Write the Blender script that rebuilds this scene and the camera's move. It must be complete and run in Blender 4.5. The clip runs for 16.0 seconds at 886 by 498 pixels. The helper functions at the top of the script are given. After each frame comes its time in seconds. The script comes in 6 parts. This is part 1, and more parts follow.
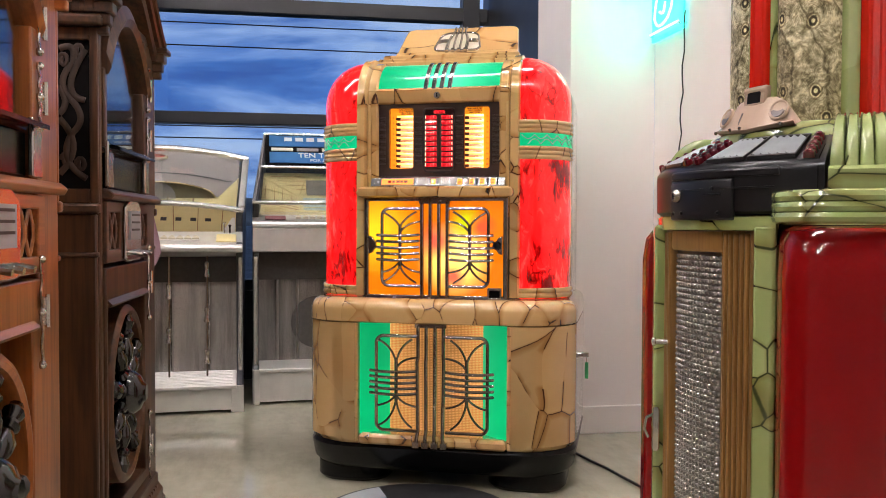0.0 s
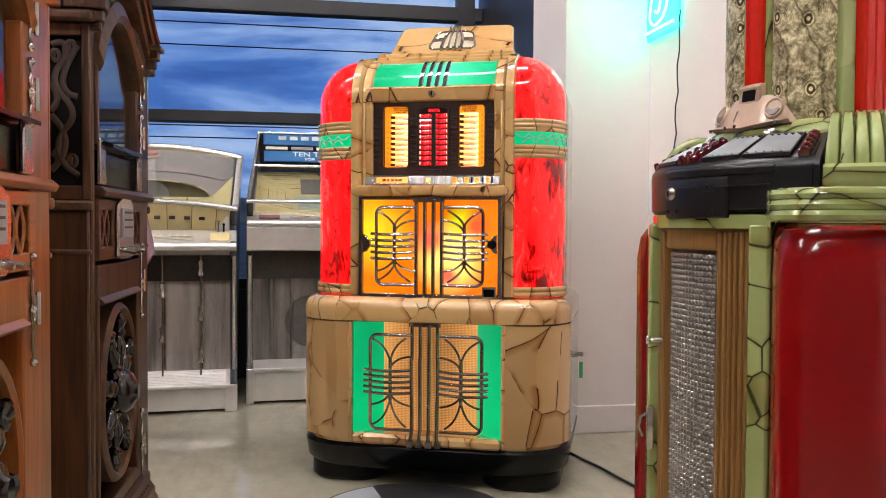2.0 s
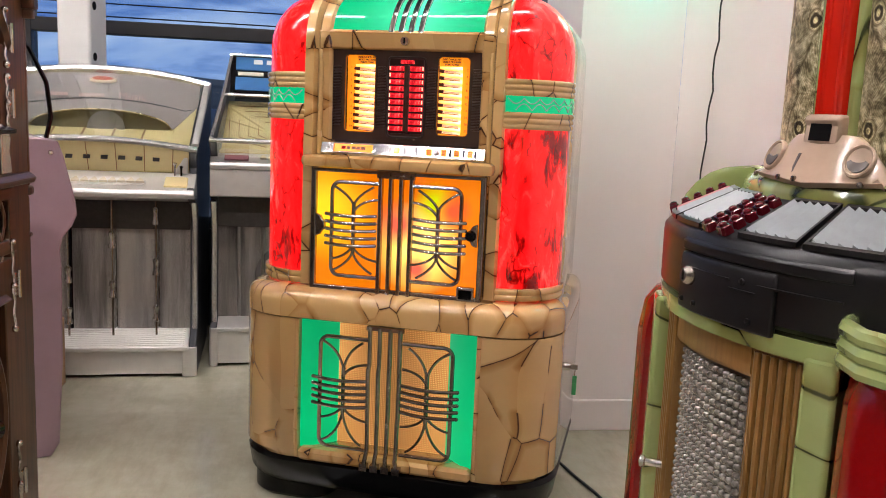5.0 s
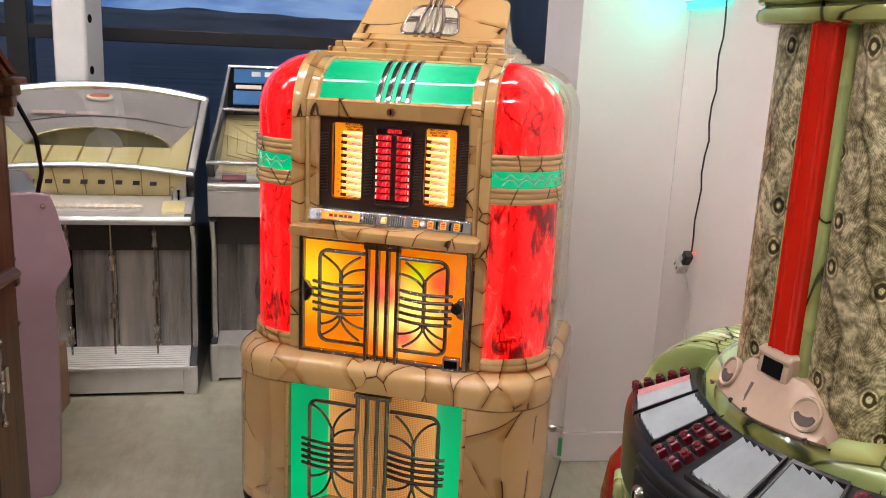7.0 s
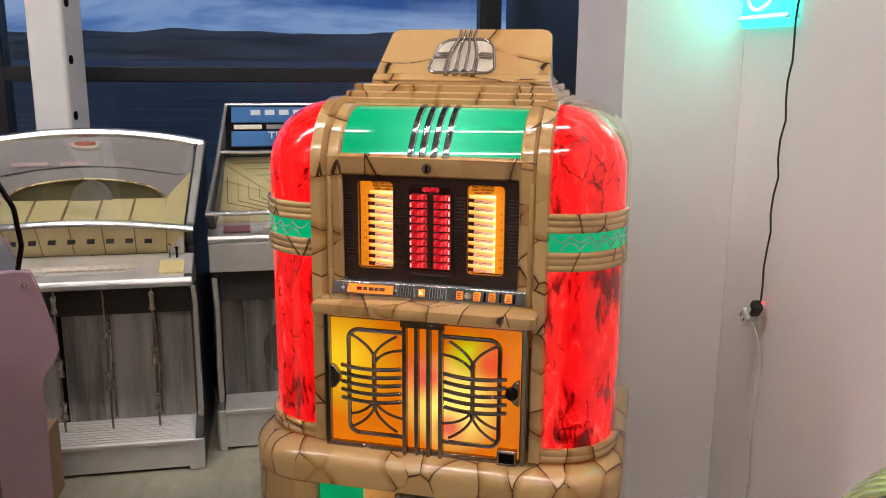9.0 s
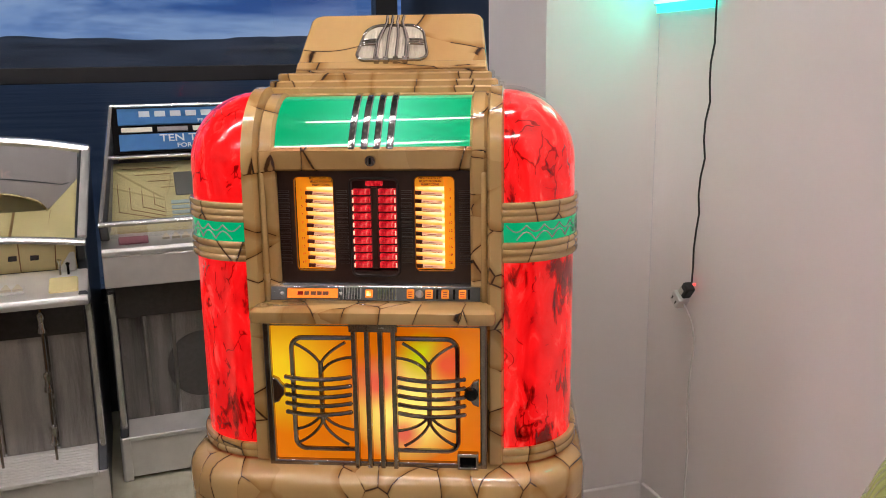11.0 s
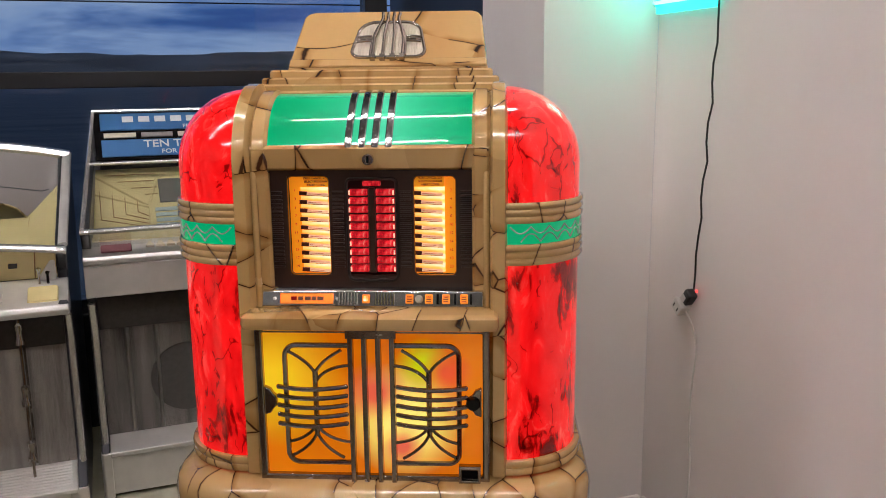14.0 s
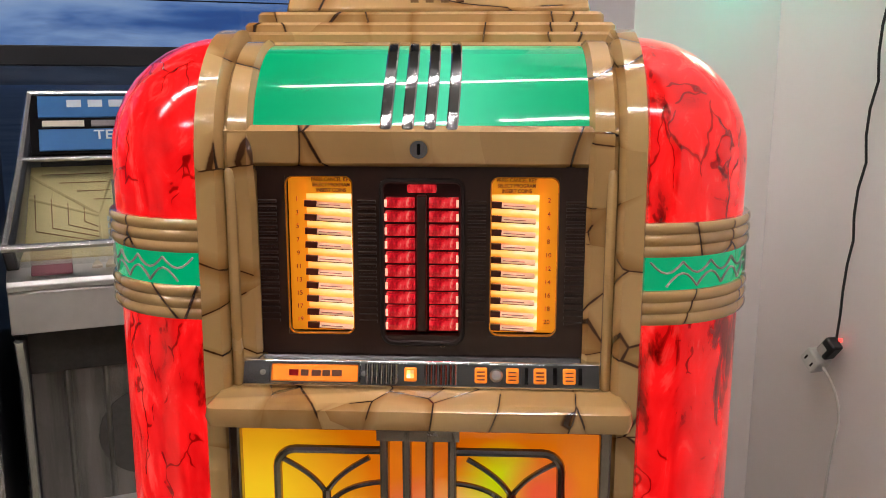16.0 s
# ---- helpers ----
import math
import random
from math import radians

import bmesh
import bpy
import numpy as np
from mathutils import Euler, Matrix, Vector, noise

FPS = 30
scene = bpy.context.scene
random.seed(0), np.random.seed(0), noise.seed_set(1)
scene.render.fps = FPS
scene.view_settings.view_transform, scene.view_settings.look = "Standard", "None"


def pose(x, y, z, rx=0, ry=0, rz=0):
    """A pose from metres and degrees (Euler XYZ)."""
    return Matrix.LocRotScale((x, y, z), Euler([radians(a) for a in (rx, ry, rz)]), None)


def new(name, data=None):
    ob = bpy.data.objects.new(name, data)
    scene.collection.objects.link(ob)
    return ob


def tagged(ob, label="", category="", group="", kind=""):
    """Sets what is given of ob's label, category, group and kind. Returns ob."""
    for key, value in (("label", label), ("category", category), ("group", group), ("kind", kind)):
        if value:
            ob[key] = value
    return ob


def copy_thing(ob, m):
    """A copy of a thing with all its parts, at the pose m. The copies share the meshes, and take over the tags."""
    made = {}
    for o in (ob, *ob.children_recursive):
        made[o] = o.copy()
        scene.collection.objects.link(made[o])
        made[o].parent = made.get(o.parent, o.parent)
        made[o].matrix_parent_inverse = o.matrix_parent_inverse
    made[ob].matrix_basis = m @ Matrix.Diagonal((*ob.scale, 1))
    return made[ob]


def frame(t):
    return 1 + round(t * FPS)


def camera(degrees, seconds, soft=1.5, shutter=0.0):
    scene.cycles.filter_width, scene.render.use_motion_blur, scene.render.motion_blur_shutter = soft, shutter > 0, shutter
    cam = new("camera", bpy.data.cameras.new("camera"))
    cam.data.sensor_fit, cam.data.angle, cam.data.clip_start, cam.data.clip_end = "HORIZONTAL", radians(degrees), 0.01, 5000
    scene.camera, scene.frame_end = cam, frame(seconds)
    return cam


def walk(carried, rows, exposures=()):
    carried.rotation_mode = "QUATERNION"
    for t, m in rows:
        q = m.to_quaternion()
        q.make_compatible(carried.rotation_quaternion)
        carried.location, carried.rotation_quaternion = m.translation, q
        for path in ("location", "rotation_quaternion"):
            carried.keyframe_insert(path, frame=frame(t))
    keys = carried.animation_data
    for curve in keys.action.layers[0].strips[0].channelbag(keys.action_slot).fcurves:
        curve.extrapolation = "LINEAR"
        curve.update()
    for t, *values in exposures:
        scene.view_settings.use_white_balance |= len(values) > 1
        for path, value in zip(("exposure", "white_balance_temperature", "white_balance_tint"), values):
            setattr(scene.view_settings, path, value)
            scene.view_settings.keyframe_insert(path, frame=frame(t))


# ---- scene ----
import itertools

cam = camera(54.8, 16.0, 0.9)
METRES, EYE = 2.45, 0.875
ROWS = [
    (0.0, 0.0, 0.0, 0.0, 0.01, -1.65, -0.19),
    (0.5, 0.0004, 0.002, -0.001, -0.07, -1.63, -0.25),
    (1.0, 0.0009, 0.0025, -0.0017, -0.18, -1.62, -0.27),
    (1.5, 0.0009, 0.0021, -0.0017, -0.25, -1.62, -0.31),
    (2.0, 0.0008, 0.0029, -0.002, -0.32, -1.63, -0.32),
    (2.5, 0.0025, 0.0058, -0.0025, -0.38, -1.68, -0.35),
    (3.0, 0.0079, 0.0177, -0.0018, -0.39, -1.79, -0.43),
    (3.5, 0.0198, 0.0612, -0.0022, -0.19, -2.01, -0.63),
    (3.7, 0.0290, 0.0870, -0.0010, -0.02, -2.10, -0.78),
    (5.8, 0.0840, 0.2555, 0.1780, 2.51, -12.55, -3.12),
    (6.0, 0.0913, 0.2545, 0.1928, 2.59, -12.76, -3.09),
    (6.5, 0.1008, 0.2549, 0.2167, 2.67, -13.08, -3.1),
    (7.0, 0.0886, 0.2527, 0.2435, 2.86, -13.19, -2.59),
    (7.5, 0.0749, 0.2534, 0.2542, 2.86, -13.1, -2.1),
    (8.0, 0.0652, 0.2805, 0.2624, 2.68, -13.09, -1.22),
    (8.5, 0.0481, 0.344, 0.2667, 2.3, -12.76, -0.91),
    (9.0, 0.0302, 0.3917, 0.2726, 1.85, -12.54, -0.37),
    (9.2, 0.0174, 0.4140, 0.2690, 0.08, -12.42, -0.42),
    (9.4, 0.0010, 0.4285, 0.2680, -3.60, -12.50, -0.33),
    (9.5, -0.0038, 0.4317, 0.2665, -4.3, -12.43, -0.34),
    (9.7, -0.0142, 0.4370, 0.2650, -5.14, -12.45, -0.05),
    (11.8, -0.0425, 0.4345, 0.2500, -7.57, -12.10, 0.89),
    (12.0, -0.0444, 0.4331, 0.2484, -7.68, -11.81, 0.95),
    (12.5, -0.0457, 0.4387, 0.2478, -8.05, -11.56, 0.91),
    (13.0, -0.0461, 0.4407, 0.2474, -8.24, -11.48, 0.82),
    (13.5, -0.0482, 0.4429, 0.2457, -8.4, -11.42, 0.68),
    (14.0, -0.0498, 0.4667, 0.2405, -8.44, -11.4, 0.65),
    (14.5, -0.0476, 0.531, 0.2315, -8.36, -11.39, 0.45),
    (15.0, -0.0465, 0.6106, 0.2248, -8.33, -11.24, 0.17),
    (15.5, -0.0571, 0.6812, 0.215, -8.42, -11.09, -0.01),
    (16.0, -0.0668, 0.743, 0.2079, -9.43, -11.06, -0.07),
]
walk(cam, [(t, pose(METRES * x, METRES * y, EYE + METRES * z, 90 + pitch, roll, yaw)) for t, x, y, z, yaw, pitch, roll in ROWS],
     [(0.0, 0.0), (3.5, 0.0), (6.0, -0.1), (7.5, -0.25), (9.0, -0.55), (9.7, -0.62), (12.0, -0.62), (14.0, -0.7), (16.0, -0.7)])

# ---- world: dusk ----
world = bpy.data.worlds.new("dusk")
world.use_nodes = True
scene.world = world
bgn = world.node_tree.nodes["Background"]
skyn = world.node_tree.nodes.new("ShaderNodeTexSky")
skyn.sky_type = 'NISHITA'
skyn.sun_disc = False
skyn.sun_elevation = radians(1.0)
skyn.sun_rotation = radians(150)
world.node_tree.links.new(skyn.outputs[0], bgn.inputs[0])
bgn.inputs[1].default_value = 0.15

PI = math.pi
CEIL = 4.0
CEIL_LIGHT = 190.0
SPOT_LIGHT = 440.0


# ---- node helpers ----
class Mat:
    """A node material on a Principled shader."""
    def __init__(self, name, color=(.5, .5, .5), rough=.5, metal=0.0, coat=0.0, spec=.5):
        self.m = bpy.data.materials.new(name)
        self.m.use_nodes = True
        self.t = self.m.node_tree
        self.b = self.t.nodes["Principled BSDF"]
        self.set("Base Color", (*color, 1))
        self.set("Roughness", rough)
        self.set("Metallic", metal)
        self.set("Specular IOR Level", spec)
        if coat:
            self.set("Coat Weight", coat)
            self.set("Coat Roughness", 0.06)
        self.co = None

    def set(self, key, v):
        self.b.inputs[key].default_value = v

    def node(self, kind, **kw):
        n = self.t.nodes.new(kind)
        if "feature" in kw:
            n.feature = kw["feature"]
        if "operation" in kw:
            n.operation = kw["operation"]
        if "use_clamp" in kw:
            n.use_clamp = kw["use_clamp"]
        if "data_type" in kw:
            n.data_type, n.blend_type = kw["data_type"], kw["blend_type"]
        if "wave_type" in kw:
            n.wave_type, n.bands_direction = kw["wave_type"], kw["bands_direction"]
        return n

    def link(self, a, b):
        self.t.links.new(a, b)

    def coords(self):
        if self.co is None:
            self.co = self.node("ShaderNodeTexCoord").outputs["Object"]
        return self.co

    def mapped(self, scale=(1, 1, 1), rot=(0, 0, 0)):
        n = self.node("ShaderNodeMapping")
        n.inputs["Scale"].default_value = scale
        n.inputs["Rotation"].default_value = rot
        self.link(self.coords(), n.inputs[0])
        return n.outputs[0]

    def noise(self, scale=5, detail=4, rough=.55, vec=None, dist=0.0):
        n = self.node("ShaderNodeTexNoise")
        n.inputs["Scale"].default_value = scale
        n.inputs["Detail"].default_value = detail
        n.inputs["Roughness"].default_value = rough
        n.inputs["Distortion"].default_value = dist
        self.link(vec or self.coords(), n.inputs["Vector"])
        return n.outputs["Fac"], n.outputs["Color"]

    def ramp(self, fac, stops):
        n = self.node("ShaderNodeValToRGB")
        e = n.color_ramp.elements
        while len(e) < len(stops):
            e.new(0.5)
        for i, (p, c) in enumerate(stops):
            e[i].position = p
            e[i].color = (*c, 1) if len(c) == 3 else c
        self.link(fac, n.inputs[0])
        return n.outputs[0]

    def mix(self, fac, a, b, blend='MIX'):
        n = self.node("ShaderNodeMix", data_type='RGBA', blend_type=blend)
        for sock, v in ((n.inputs[0], fac), (n.inputs[6], a), (n.inputs[7], b)):
            if isinstance(v, (int, float)):
                sock.default_value = v
            elif isinstance(v, tuple):
                sock.default_value = (*v, 1)
            else:
                self.link(v, sock)
        return n.outputs[2]

    def math(self, op, a, b=0.0, clamp=False):
        n = self.node("ShaderNodeMath", operation=op, use_clamp=clamp)
        for sock, v in zip(n.inputs, (a, b)):
            if isinstance(v, (int, float)):
                sock.default_value = v
            else:
                self.link(v, sock)
        return n.outputs[0]

    def color(self, c):
        self.link(c, self.b.inputs["Base Color"])
        return self

    def emit(self, c, strength):
        if isinstance(c, tuple):
            self.set("Emission Color", (*c, 1))
        else:
            self.link(c, self.b.inputs["Emission Color"])
        self.set("Emission Strength", strength)
        return self

    def bump(self, h, strength=.2, distance=.002):
        n = self.node("ShaderNodeBump")
        n.inputs["Strength"].default_value = strength
        n.inputs["Distance"].default_value = distance
        self.link(h, n.inputs["Height"])
        self.link(n.outputs[0], self.b.inputs["Normal"])
        return self

    def rough(self, fac, lo, hi):
        n = self.node("ShaderNodeMapRange")
        n.inputs["To Min"].default_value = lo
        n.inputs["To Max"].default_value = hi
        self.link(fac, n.inputs[0])
        self.link(n.outputs[0], self.b.inputs["Roughness"])
        return self


def crack_paint(name, base, light, crack, scale, seed, turn=(0, 0, 0), width=.0020):
    """Glossy paint in imitation of split stone: broken dark cracks, airbrushed brown along one side.
    scale holds the cracks per metre along each axis."""
    m = Mat(name, base, .16, coat=.8)
    _, wc = m.noise(2.6, 1.2, .5)
    off = m.node("ShaderNodeVectorMath", operation='MULTIPLY_ADD')
    m.link(wc, off.inputs[0])
    off.inputs[1].default_value = (.14, .14, .14)
    m.link(m.coords(), off.inputs[2])
    mp = m.node("ShaderNodeMapping")
    mp.inputs["Location"].default_value = (seed, seed * .7, seed * 1.3)
    mp.inputs["Scale"].default_value = scale
    mp.inputs["Rotation"].default_value = tuple(radians(a) for a in turn)
    m.link(off.outputs[0], mp.inputs[0])
    v = m.node("ShaderNodeTexVoronoi", feature='DISTANCE_TO_EDGE')
    v.inputs["Scale"].default_value = 1.0
    m.link(mp.outputs[0], v.inputs["Vector"])
    cell = m.node("ShaderNodeTexVoronoi", feature='F1')
    cell.inputs["Scale"].default_value = 1.0
    m.link(mp.outputs[0], cell.inputs["Vector"])
    pick = m.node("ShaderNodeSeparateXYZ")
    m.link(cell.outputs["Color"], pick.inputs[0])
    gap, _ = m.noise(6.5, 2)
    wob, _ = m.noise(34, 3, .6)
    k = max(scale)
    lift = m.math('MULTIPLY', m.math('SUBTRACT', gap, .53, True), 1.1)
    d = m.math('ADD', m.math('ADD', v.outputs["Distance"], lift), m.math('MULTIPLY', m.math('SUBTRACT', wob, .5), .0014 * k))
    tone, _ = m.noise(7, 5, .6)
    tint = m.mix(.6, m.ramp(tone, [(.3, base), (.7, light)]), m.ramp(pick.outputs[1], [(.0, tuple(c * .90 for c in base)), (1.0, light)]))
    blush, _ = m.noise(3.1, 2)
    tint = m.mix(m.math('MULTIPLY', m.math('SUBTRACT', blush, .58, True), 2.4, True), tint, (base[0] * 1.02, base[1] * .62, base[2] * .5))
    soft = m.ramp(d, [(.0, (.56, .44, .33)), (.005 * k, (.78, .68, .57)), (min(.5, .013 * k), (1, 1, 1))])
    hard = m.ramp(d, [(.0, (.70, .62, .54)), (.004 * k, (1, 1, 1))])
    side = m.math('GREATER_THAN', pick.outputs[0], .5)
    tint = m.mix(1.0, tint, m.mix(side, hard, soft), 'MULTIPLY')
    line = m.ramp(d, [(width * k * .55, (1, 1, 1)), (width * k * 1.15, (0, 0, 0))])
    m.color(m.mix(line, tint, crack))
    m.bump(m.ramp(d, [(.0, (0, 0, 0)), (.004 * k, (1, 1, 1))]), .22, .0015)
    return m.m


def wood(name, dark, light, rough=.3, coat=.4, axis=2):
    m = Mat(name, light, rough, coat=coat)
    s = [26, 26, 26]
    s[axis] = 1.6
    f, _ = m.noise(1.0, 6, .62, m.mapped(tuple(s)), .6)
    g, _ = m.noise(1.0, 3, .5, m.mapped(tuple(4 * k if k > 2 else 6 for k in s)))
    big, _ = m.noise(2.2, 2)
    c = m.ramp(f, [(.34, dark), (.66, light)])
    c = m.mix(.35, c, m.ramp(g, [(.35, dark), (.6, light)]))
    c = m.mix(1.0, c, m.ramp(big, [(.3, (.7, .7, .7)), (.7, (1.08, 1.05, 1.0))]), 'MULTIPLY')
    m.color(c).bump(f, .12, .001).rough(big, rough * .8, rough * 1.4)
    return m.m


def metal(name, color, rough=.25, worn=.5, scale=18, metallic=1.0):
    m = Mat(name, color, rough, metallic)
    f, _ = m.noise(scale, 5, .6)
    m.color(m.ramp(f, [(.3, tuple(c * (1 - .45 * worn) for c in color)), (.65, color)])).rough(f, rough * .7, rough * 1.5)
    m.bump(f, .05, .001)
    return m.m


def plain(name, color, rough=.5, vary=.12, scale=12, coat=0.0, bump=.05, spec=.5):
    m = Mat(name, color, rough, coat=coat, spec=spec)
    f, _ = m.noise(scale, 5, .6)
    m.color(m.ramp(f, [(.3, tuple(c * (1 - vary) for c in color)), (.7, tuple(min(1, c * (1 + vary * .5)) for c in color))]))
    m.rough(f, rough * .85, min(1, rough * 1.2)).bump(f, bump, .001)
    return m.m


def glow(name, color, strength, rough=.3):
    m = Mat(name, color, rough)
    f, _ = m.noise(22, 3)
    m.emit(m.ramp(f, [(.3, tuple(c * .82 for c in color)), (.7, color)]), strength)
    return m.m


# ---- materials ----
def hot_backing():
    """White card behind the title strips; its bulb light is a gradient painted as glow."""
    m = Mat("painted_bulb_backing", (.8, .6, .3), .6)
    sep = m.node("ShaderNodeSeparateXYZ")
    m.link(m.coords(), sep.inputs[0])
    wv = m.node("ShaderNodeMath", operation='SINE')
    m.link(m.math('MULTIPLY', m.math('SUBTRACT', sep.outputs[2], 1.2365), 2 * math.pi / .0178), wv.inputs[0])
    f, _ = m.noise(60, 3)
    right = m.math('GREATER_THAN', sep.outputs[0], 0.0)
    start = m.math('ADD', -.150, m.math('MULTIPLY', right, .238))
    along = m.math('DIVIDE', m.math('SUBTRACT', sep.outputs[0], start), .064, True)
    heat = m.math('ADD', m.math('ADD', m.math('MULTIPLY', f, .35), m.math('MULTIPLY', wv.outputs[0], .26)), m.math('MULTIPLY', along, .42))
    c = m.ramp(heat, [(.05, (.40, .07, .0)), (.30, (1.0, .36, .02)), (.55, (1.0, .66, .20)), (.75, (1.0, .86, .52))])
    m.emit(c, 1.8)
    return m.m


TAN = crack_paint("tan_stone_paint", (.50, .305, .115), (.60, .39, .165), (.060, .022, .008), (4.2, 4.2, 9.5), 3.0, (0, 14, 0), .0008)
TAN_WING = crack_paint("tan_stone_side_paint", (.50, .305, .115), (.60, .39, .165), (.060, .022, .008), (7.5, 6.0, 4.4), 5.2, (0, 38, 0), .0009)
TAN_RAIL = crack_paint("tan_stone_rail_paint", (.50, .305, .115), (.60, .39, .165), (.050, .017, .006), (12.0, 7.0, 5.0), 8.1, (0, 9, 0), .0010)
TAN_HOOD = crack_paint("tan_stone_hood_paint", (.50, .305, .115), (.60, .39, .165), (.050, .017, .006), (4.0, 7.0, 8.0), 1.7, (0, -10, 0), .0011)
TANPLAIN = plain("plain_tan_paint", (.52, .34, .14), .25, .12, 9, .5)
OLIVE = crack_paint("green_stone_paint", (.27, .34, .115), (.38, .44, .18), (.035, .045, .012), (5.0, 5.0, 9.0), 9.0, (0, 25, 0), .0011)


def red_plastic():
    m = Mat("lit_red_plastic", (.55, .015, .015), .12, coat=.5)
    f, _ = m.noise(20, 6, .62, m.mapped((1, 1, .5)), 1.8)
    g, _ = m.noise(26, 5, .6, m.mapped((1, 1, .35)), .8)
    patch, _ = m.noise(3.6, 2, .5)
    c = m.ramp(f, [(.28, (.36, .002, .003)), (.42, (.68, .005, .006)), (.56, (.98, .009, .010)), (.70, (1.0, .055, .045))])
    sep = m.node("ShaderNodeSeparateXYZ")
    m.link(m.coords(), sep.inputs[0])

    def zone(cz, r):
        return m.math('SUBTRACT', 1.0, m.math('DIVIDE', m.math('ABSOLUTE', m.math('SUBTRACT', sep.outputs[2], cz)), r), True)
    zones = m.math('ADD', zone(.70, .15), m.math('MULTIPLY', zone(1.05, .11), .9), True)
    zones = m.math('MULTIPLY', zones, m.math('ADD', m.math('MULTIPLY', m.math('GREATER_THAN', sep.outputs[0], 0.0), .75), .25))
    soot = m.math('SUBTRACT', m.math('ADD', m.math('MULTIPLY', g, .62), m.math('MULTIPLY', patch, .5)), m.math('MULTIPLY', zones, .17))
    streak = m.ramp(soot, [(.38, (.14, .08, .05)), (.43, (.45, .36, .30)), (.48, (1, 1, 1))])
    _, wv = m.noise(9, 3, .6)
    bend = m.node("ShaderNodeVectorMath", operation='MULTIPLY_ADD')
    m.link(wv, bend.inputs[0])
    bend.inputs[1].default_value = (.10, .10, .10)
    m.link(m.coords(), bend.inputs[2])
    vmap = m.node("ShaderNodeMapping")
    vmap.inputs["Scale"].default_value = (24, 24, 7)
    m.link(bend.outputs[0], vmap.inputs[0])
    vein = m.node("ShaderNodeTexVoronoi", feature='DISTANCE_TO_EDGE')
    vein.inputs["Scale"].default_value = 1.0
    m.link(vmap.outputs[0], vein.inputs["Vector"])
    broken, _ = m.noise(11, 2)
    veins = m.ramp(m.math('ADD', vein.outputs["Distance"], m.math('MULTIPLY', m.math('SUBTRACT', broken, .44, True), 1.5)), [(.012, (.35, .22, .18)), (.05, (1, 1, 1))])
    streak = m.mix(1.0, streak, veins, 'MULTIPLY')
    m.emit(m.mix(1.0, c, streak, 'MULTIPLY'), 1.55)
    m.color(m.mix(.6, m.mix(1.0, c, streak, 'MULTIPLY'), (.02, .0, .0)))
    return m.m


def green_lit(name, strength, color=(0.0, .50, .20), rough=.05, spec=.5):
    m = Mat(name, (.0, .16, .06), rough, coat=.2 if rough < .1 else 0.0, spec=spec)
    f, _ = m.noise(3.0, 2)
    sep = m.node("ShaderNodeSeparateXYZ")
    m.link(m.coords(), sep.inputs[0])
    # hot spot of a lamp behind, painted into the glow
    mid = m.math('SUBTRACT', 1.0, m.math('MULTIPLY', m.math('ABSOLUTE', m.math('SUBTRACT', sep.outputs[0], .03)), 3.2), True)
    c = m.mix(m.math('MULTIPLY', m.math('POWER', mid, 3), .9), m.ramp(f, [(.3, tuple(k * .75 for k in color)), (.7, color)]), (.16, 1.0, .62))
    # pool of bulb light low down, painted in the same way
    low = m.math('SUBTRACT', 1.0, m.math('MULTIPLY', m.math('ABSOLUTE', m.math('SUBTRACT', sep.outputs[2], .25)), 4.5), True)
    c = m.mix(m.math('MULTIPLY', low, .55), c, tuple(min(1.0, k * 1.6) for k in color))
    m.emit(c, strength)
    return m.m


def orange_lit():
    """Coloured glass; yellow, green and red light pools of turning drums, painted as glow."""
    m = Mat("lit_orange_glass", (.5, .16, .01), .1, coat=.3)
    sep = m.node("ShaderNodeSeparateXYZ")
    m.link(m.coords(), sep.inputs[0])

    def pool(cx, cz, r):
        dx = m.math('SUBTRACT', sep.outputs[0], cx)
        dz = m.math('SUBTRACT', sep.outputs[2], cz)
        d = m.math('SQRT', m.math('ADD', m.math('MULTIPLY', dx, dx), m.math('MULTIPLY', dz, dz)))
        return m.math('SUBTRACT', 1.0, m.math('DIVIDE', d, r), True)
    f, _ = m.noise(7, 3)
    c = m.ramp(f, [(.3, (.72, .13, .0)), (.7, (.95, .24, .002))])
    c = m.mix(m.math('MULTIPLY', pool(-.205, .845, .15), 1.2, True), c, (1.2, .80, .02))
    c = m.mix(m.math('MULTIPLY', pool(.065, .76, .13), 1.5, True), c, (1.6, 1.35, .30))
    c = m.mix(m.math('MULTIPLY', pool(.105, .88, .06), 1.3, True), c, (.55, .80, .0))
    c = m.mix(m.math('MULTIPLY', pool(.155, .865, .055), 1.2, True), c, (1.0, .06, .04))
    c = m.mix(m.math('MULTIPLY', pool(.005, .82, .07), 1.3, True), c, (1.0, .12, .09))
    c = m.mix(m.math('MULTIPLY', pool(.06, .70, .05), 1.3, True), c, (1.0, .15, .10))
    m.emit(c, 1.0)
    return m.m


RED_LIT = red_plastic()
GREEN_LIT = green_lit("lit_green_plastic", 1.12)
GREEN_SIDE = green_lit("lit_green_side_plastic", .88, (0.0, .46, .15), .28, .2)
ORANGE_LIT = orange_lit()
PEWTER = metal("pewter_grille", (.40, .35, .31), .22, .7, 25)
LEADING = plain("grey_leading", (.34, .38, .34), .4)
CHROME = metal("chrome", (.72, .72, .72), .12, .3, 9)
SATIN = metal("satin_aluminium", (.78, .76, .73), .34, .3, 10, .62)
STRAP = metal("dark_polished_strap", (.50, .50, .50), .12, .3, 9)
BRIGHT = metal("polished_trim", (.74, .73, .72), .20, .35, 12, .8)
STEEL = metal("brushed_steel", (.50, .49, .47), .30, .4, 14)
NICKEL = metal("ornate_nickel", (.62, .58, .54), .22, .5, 30)
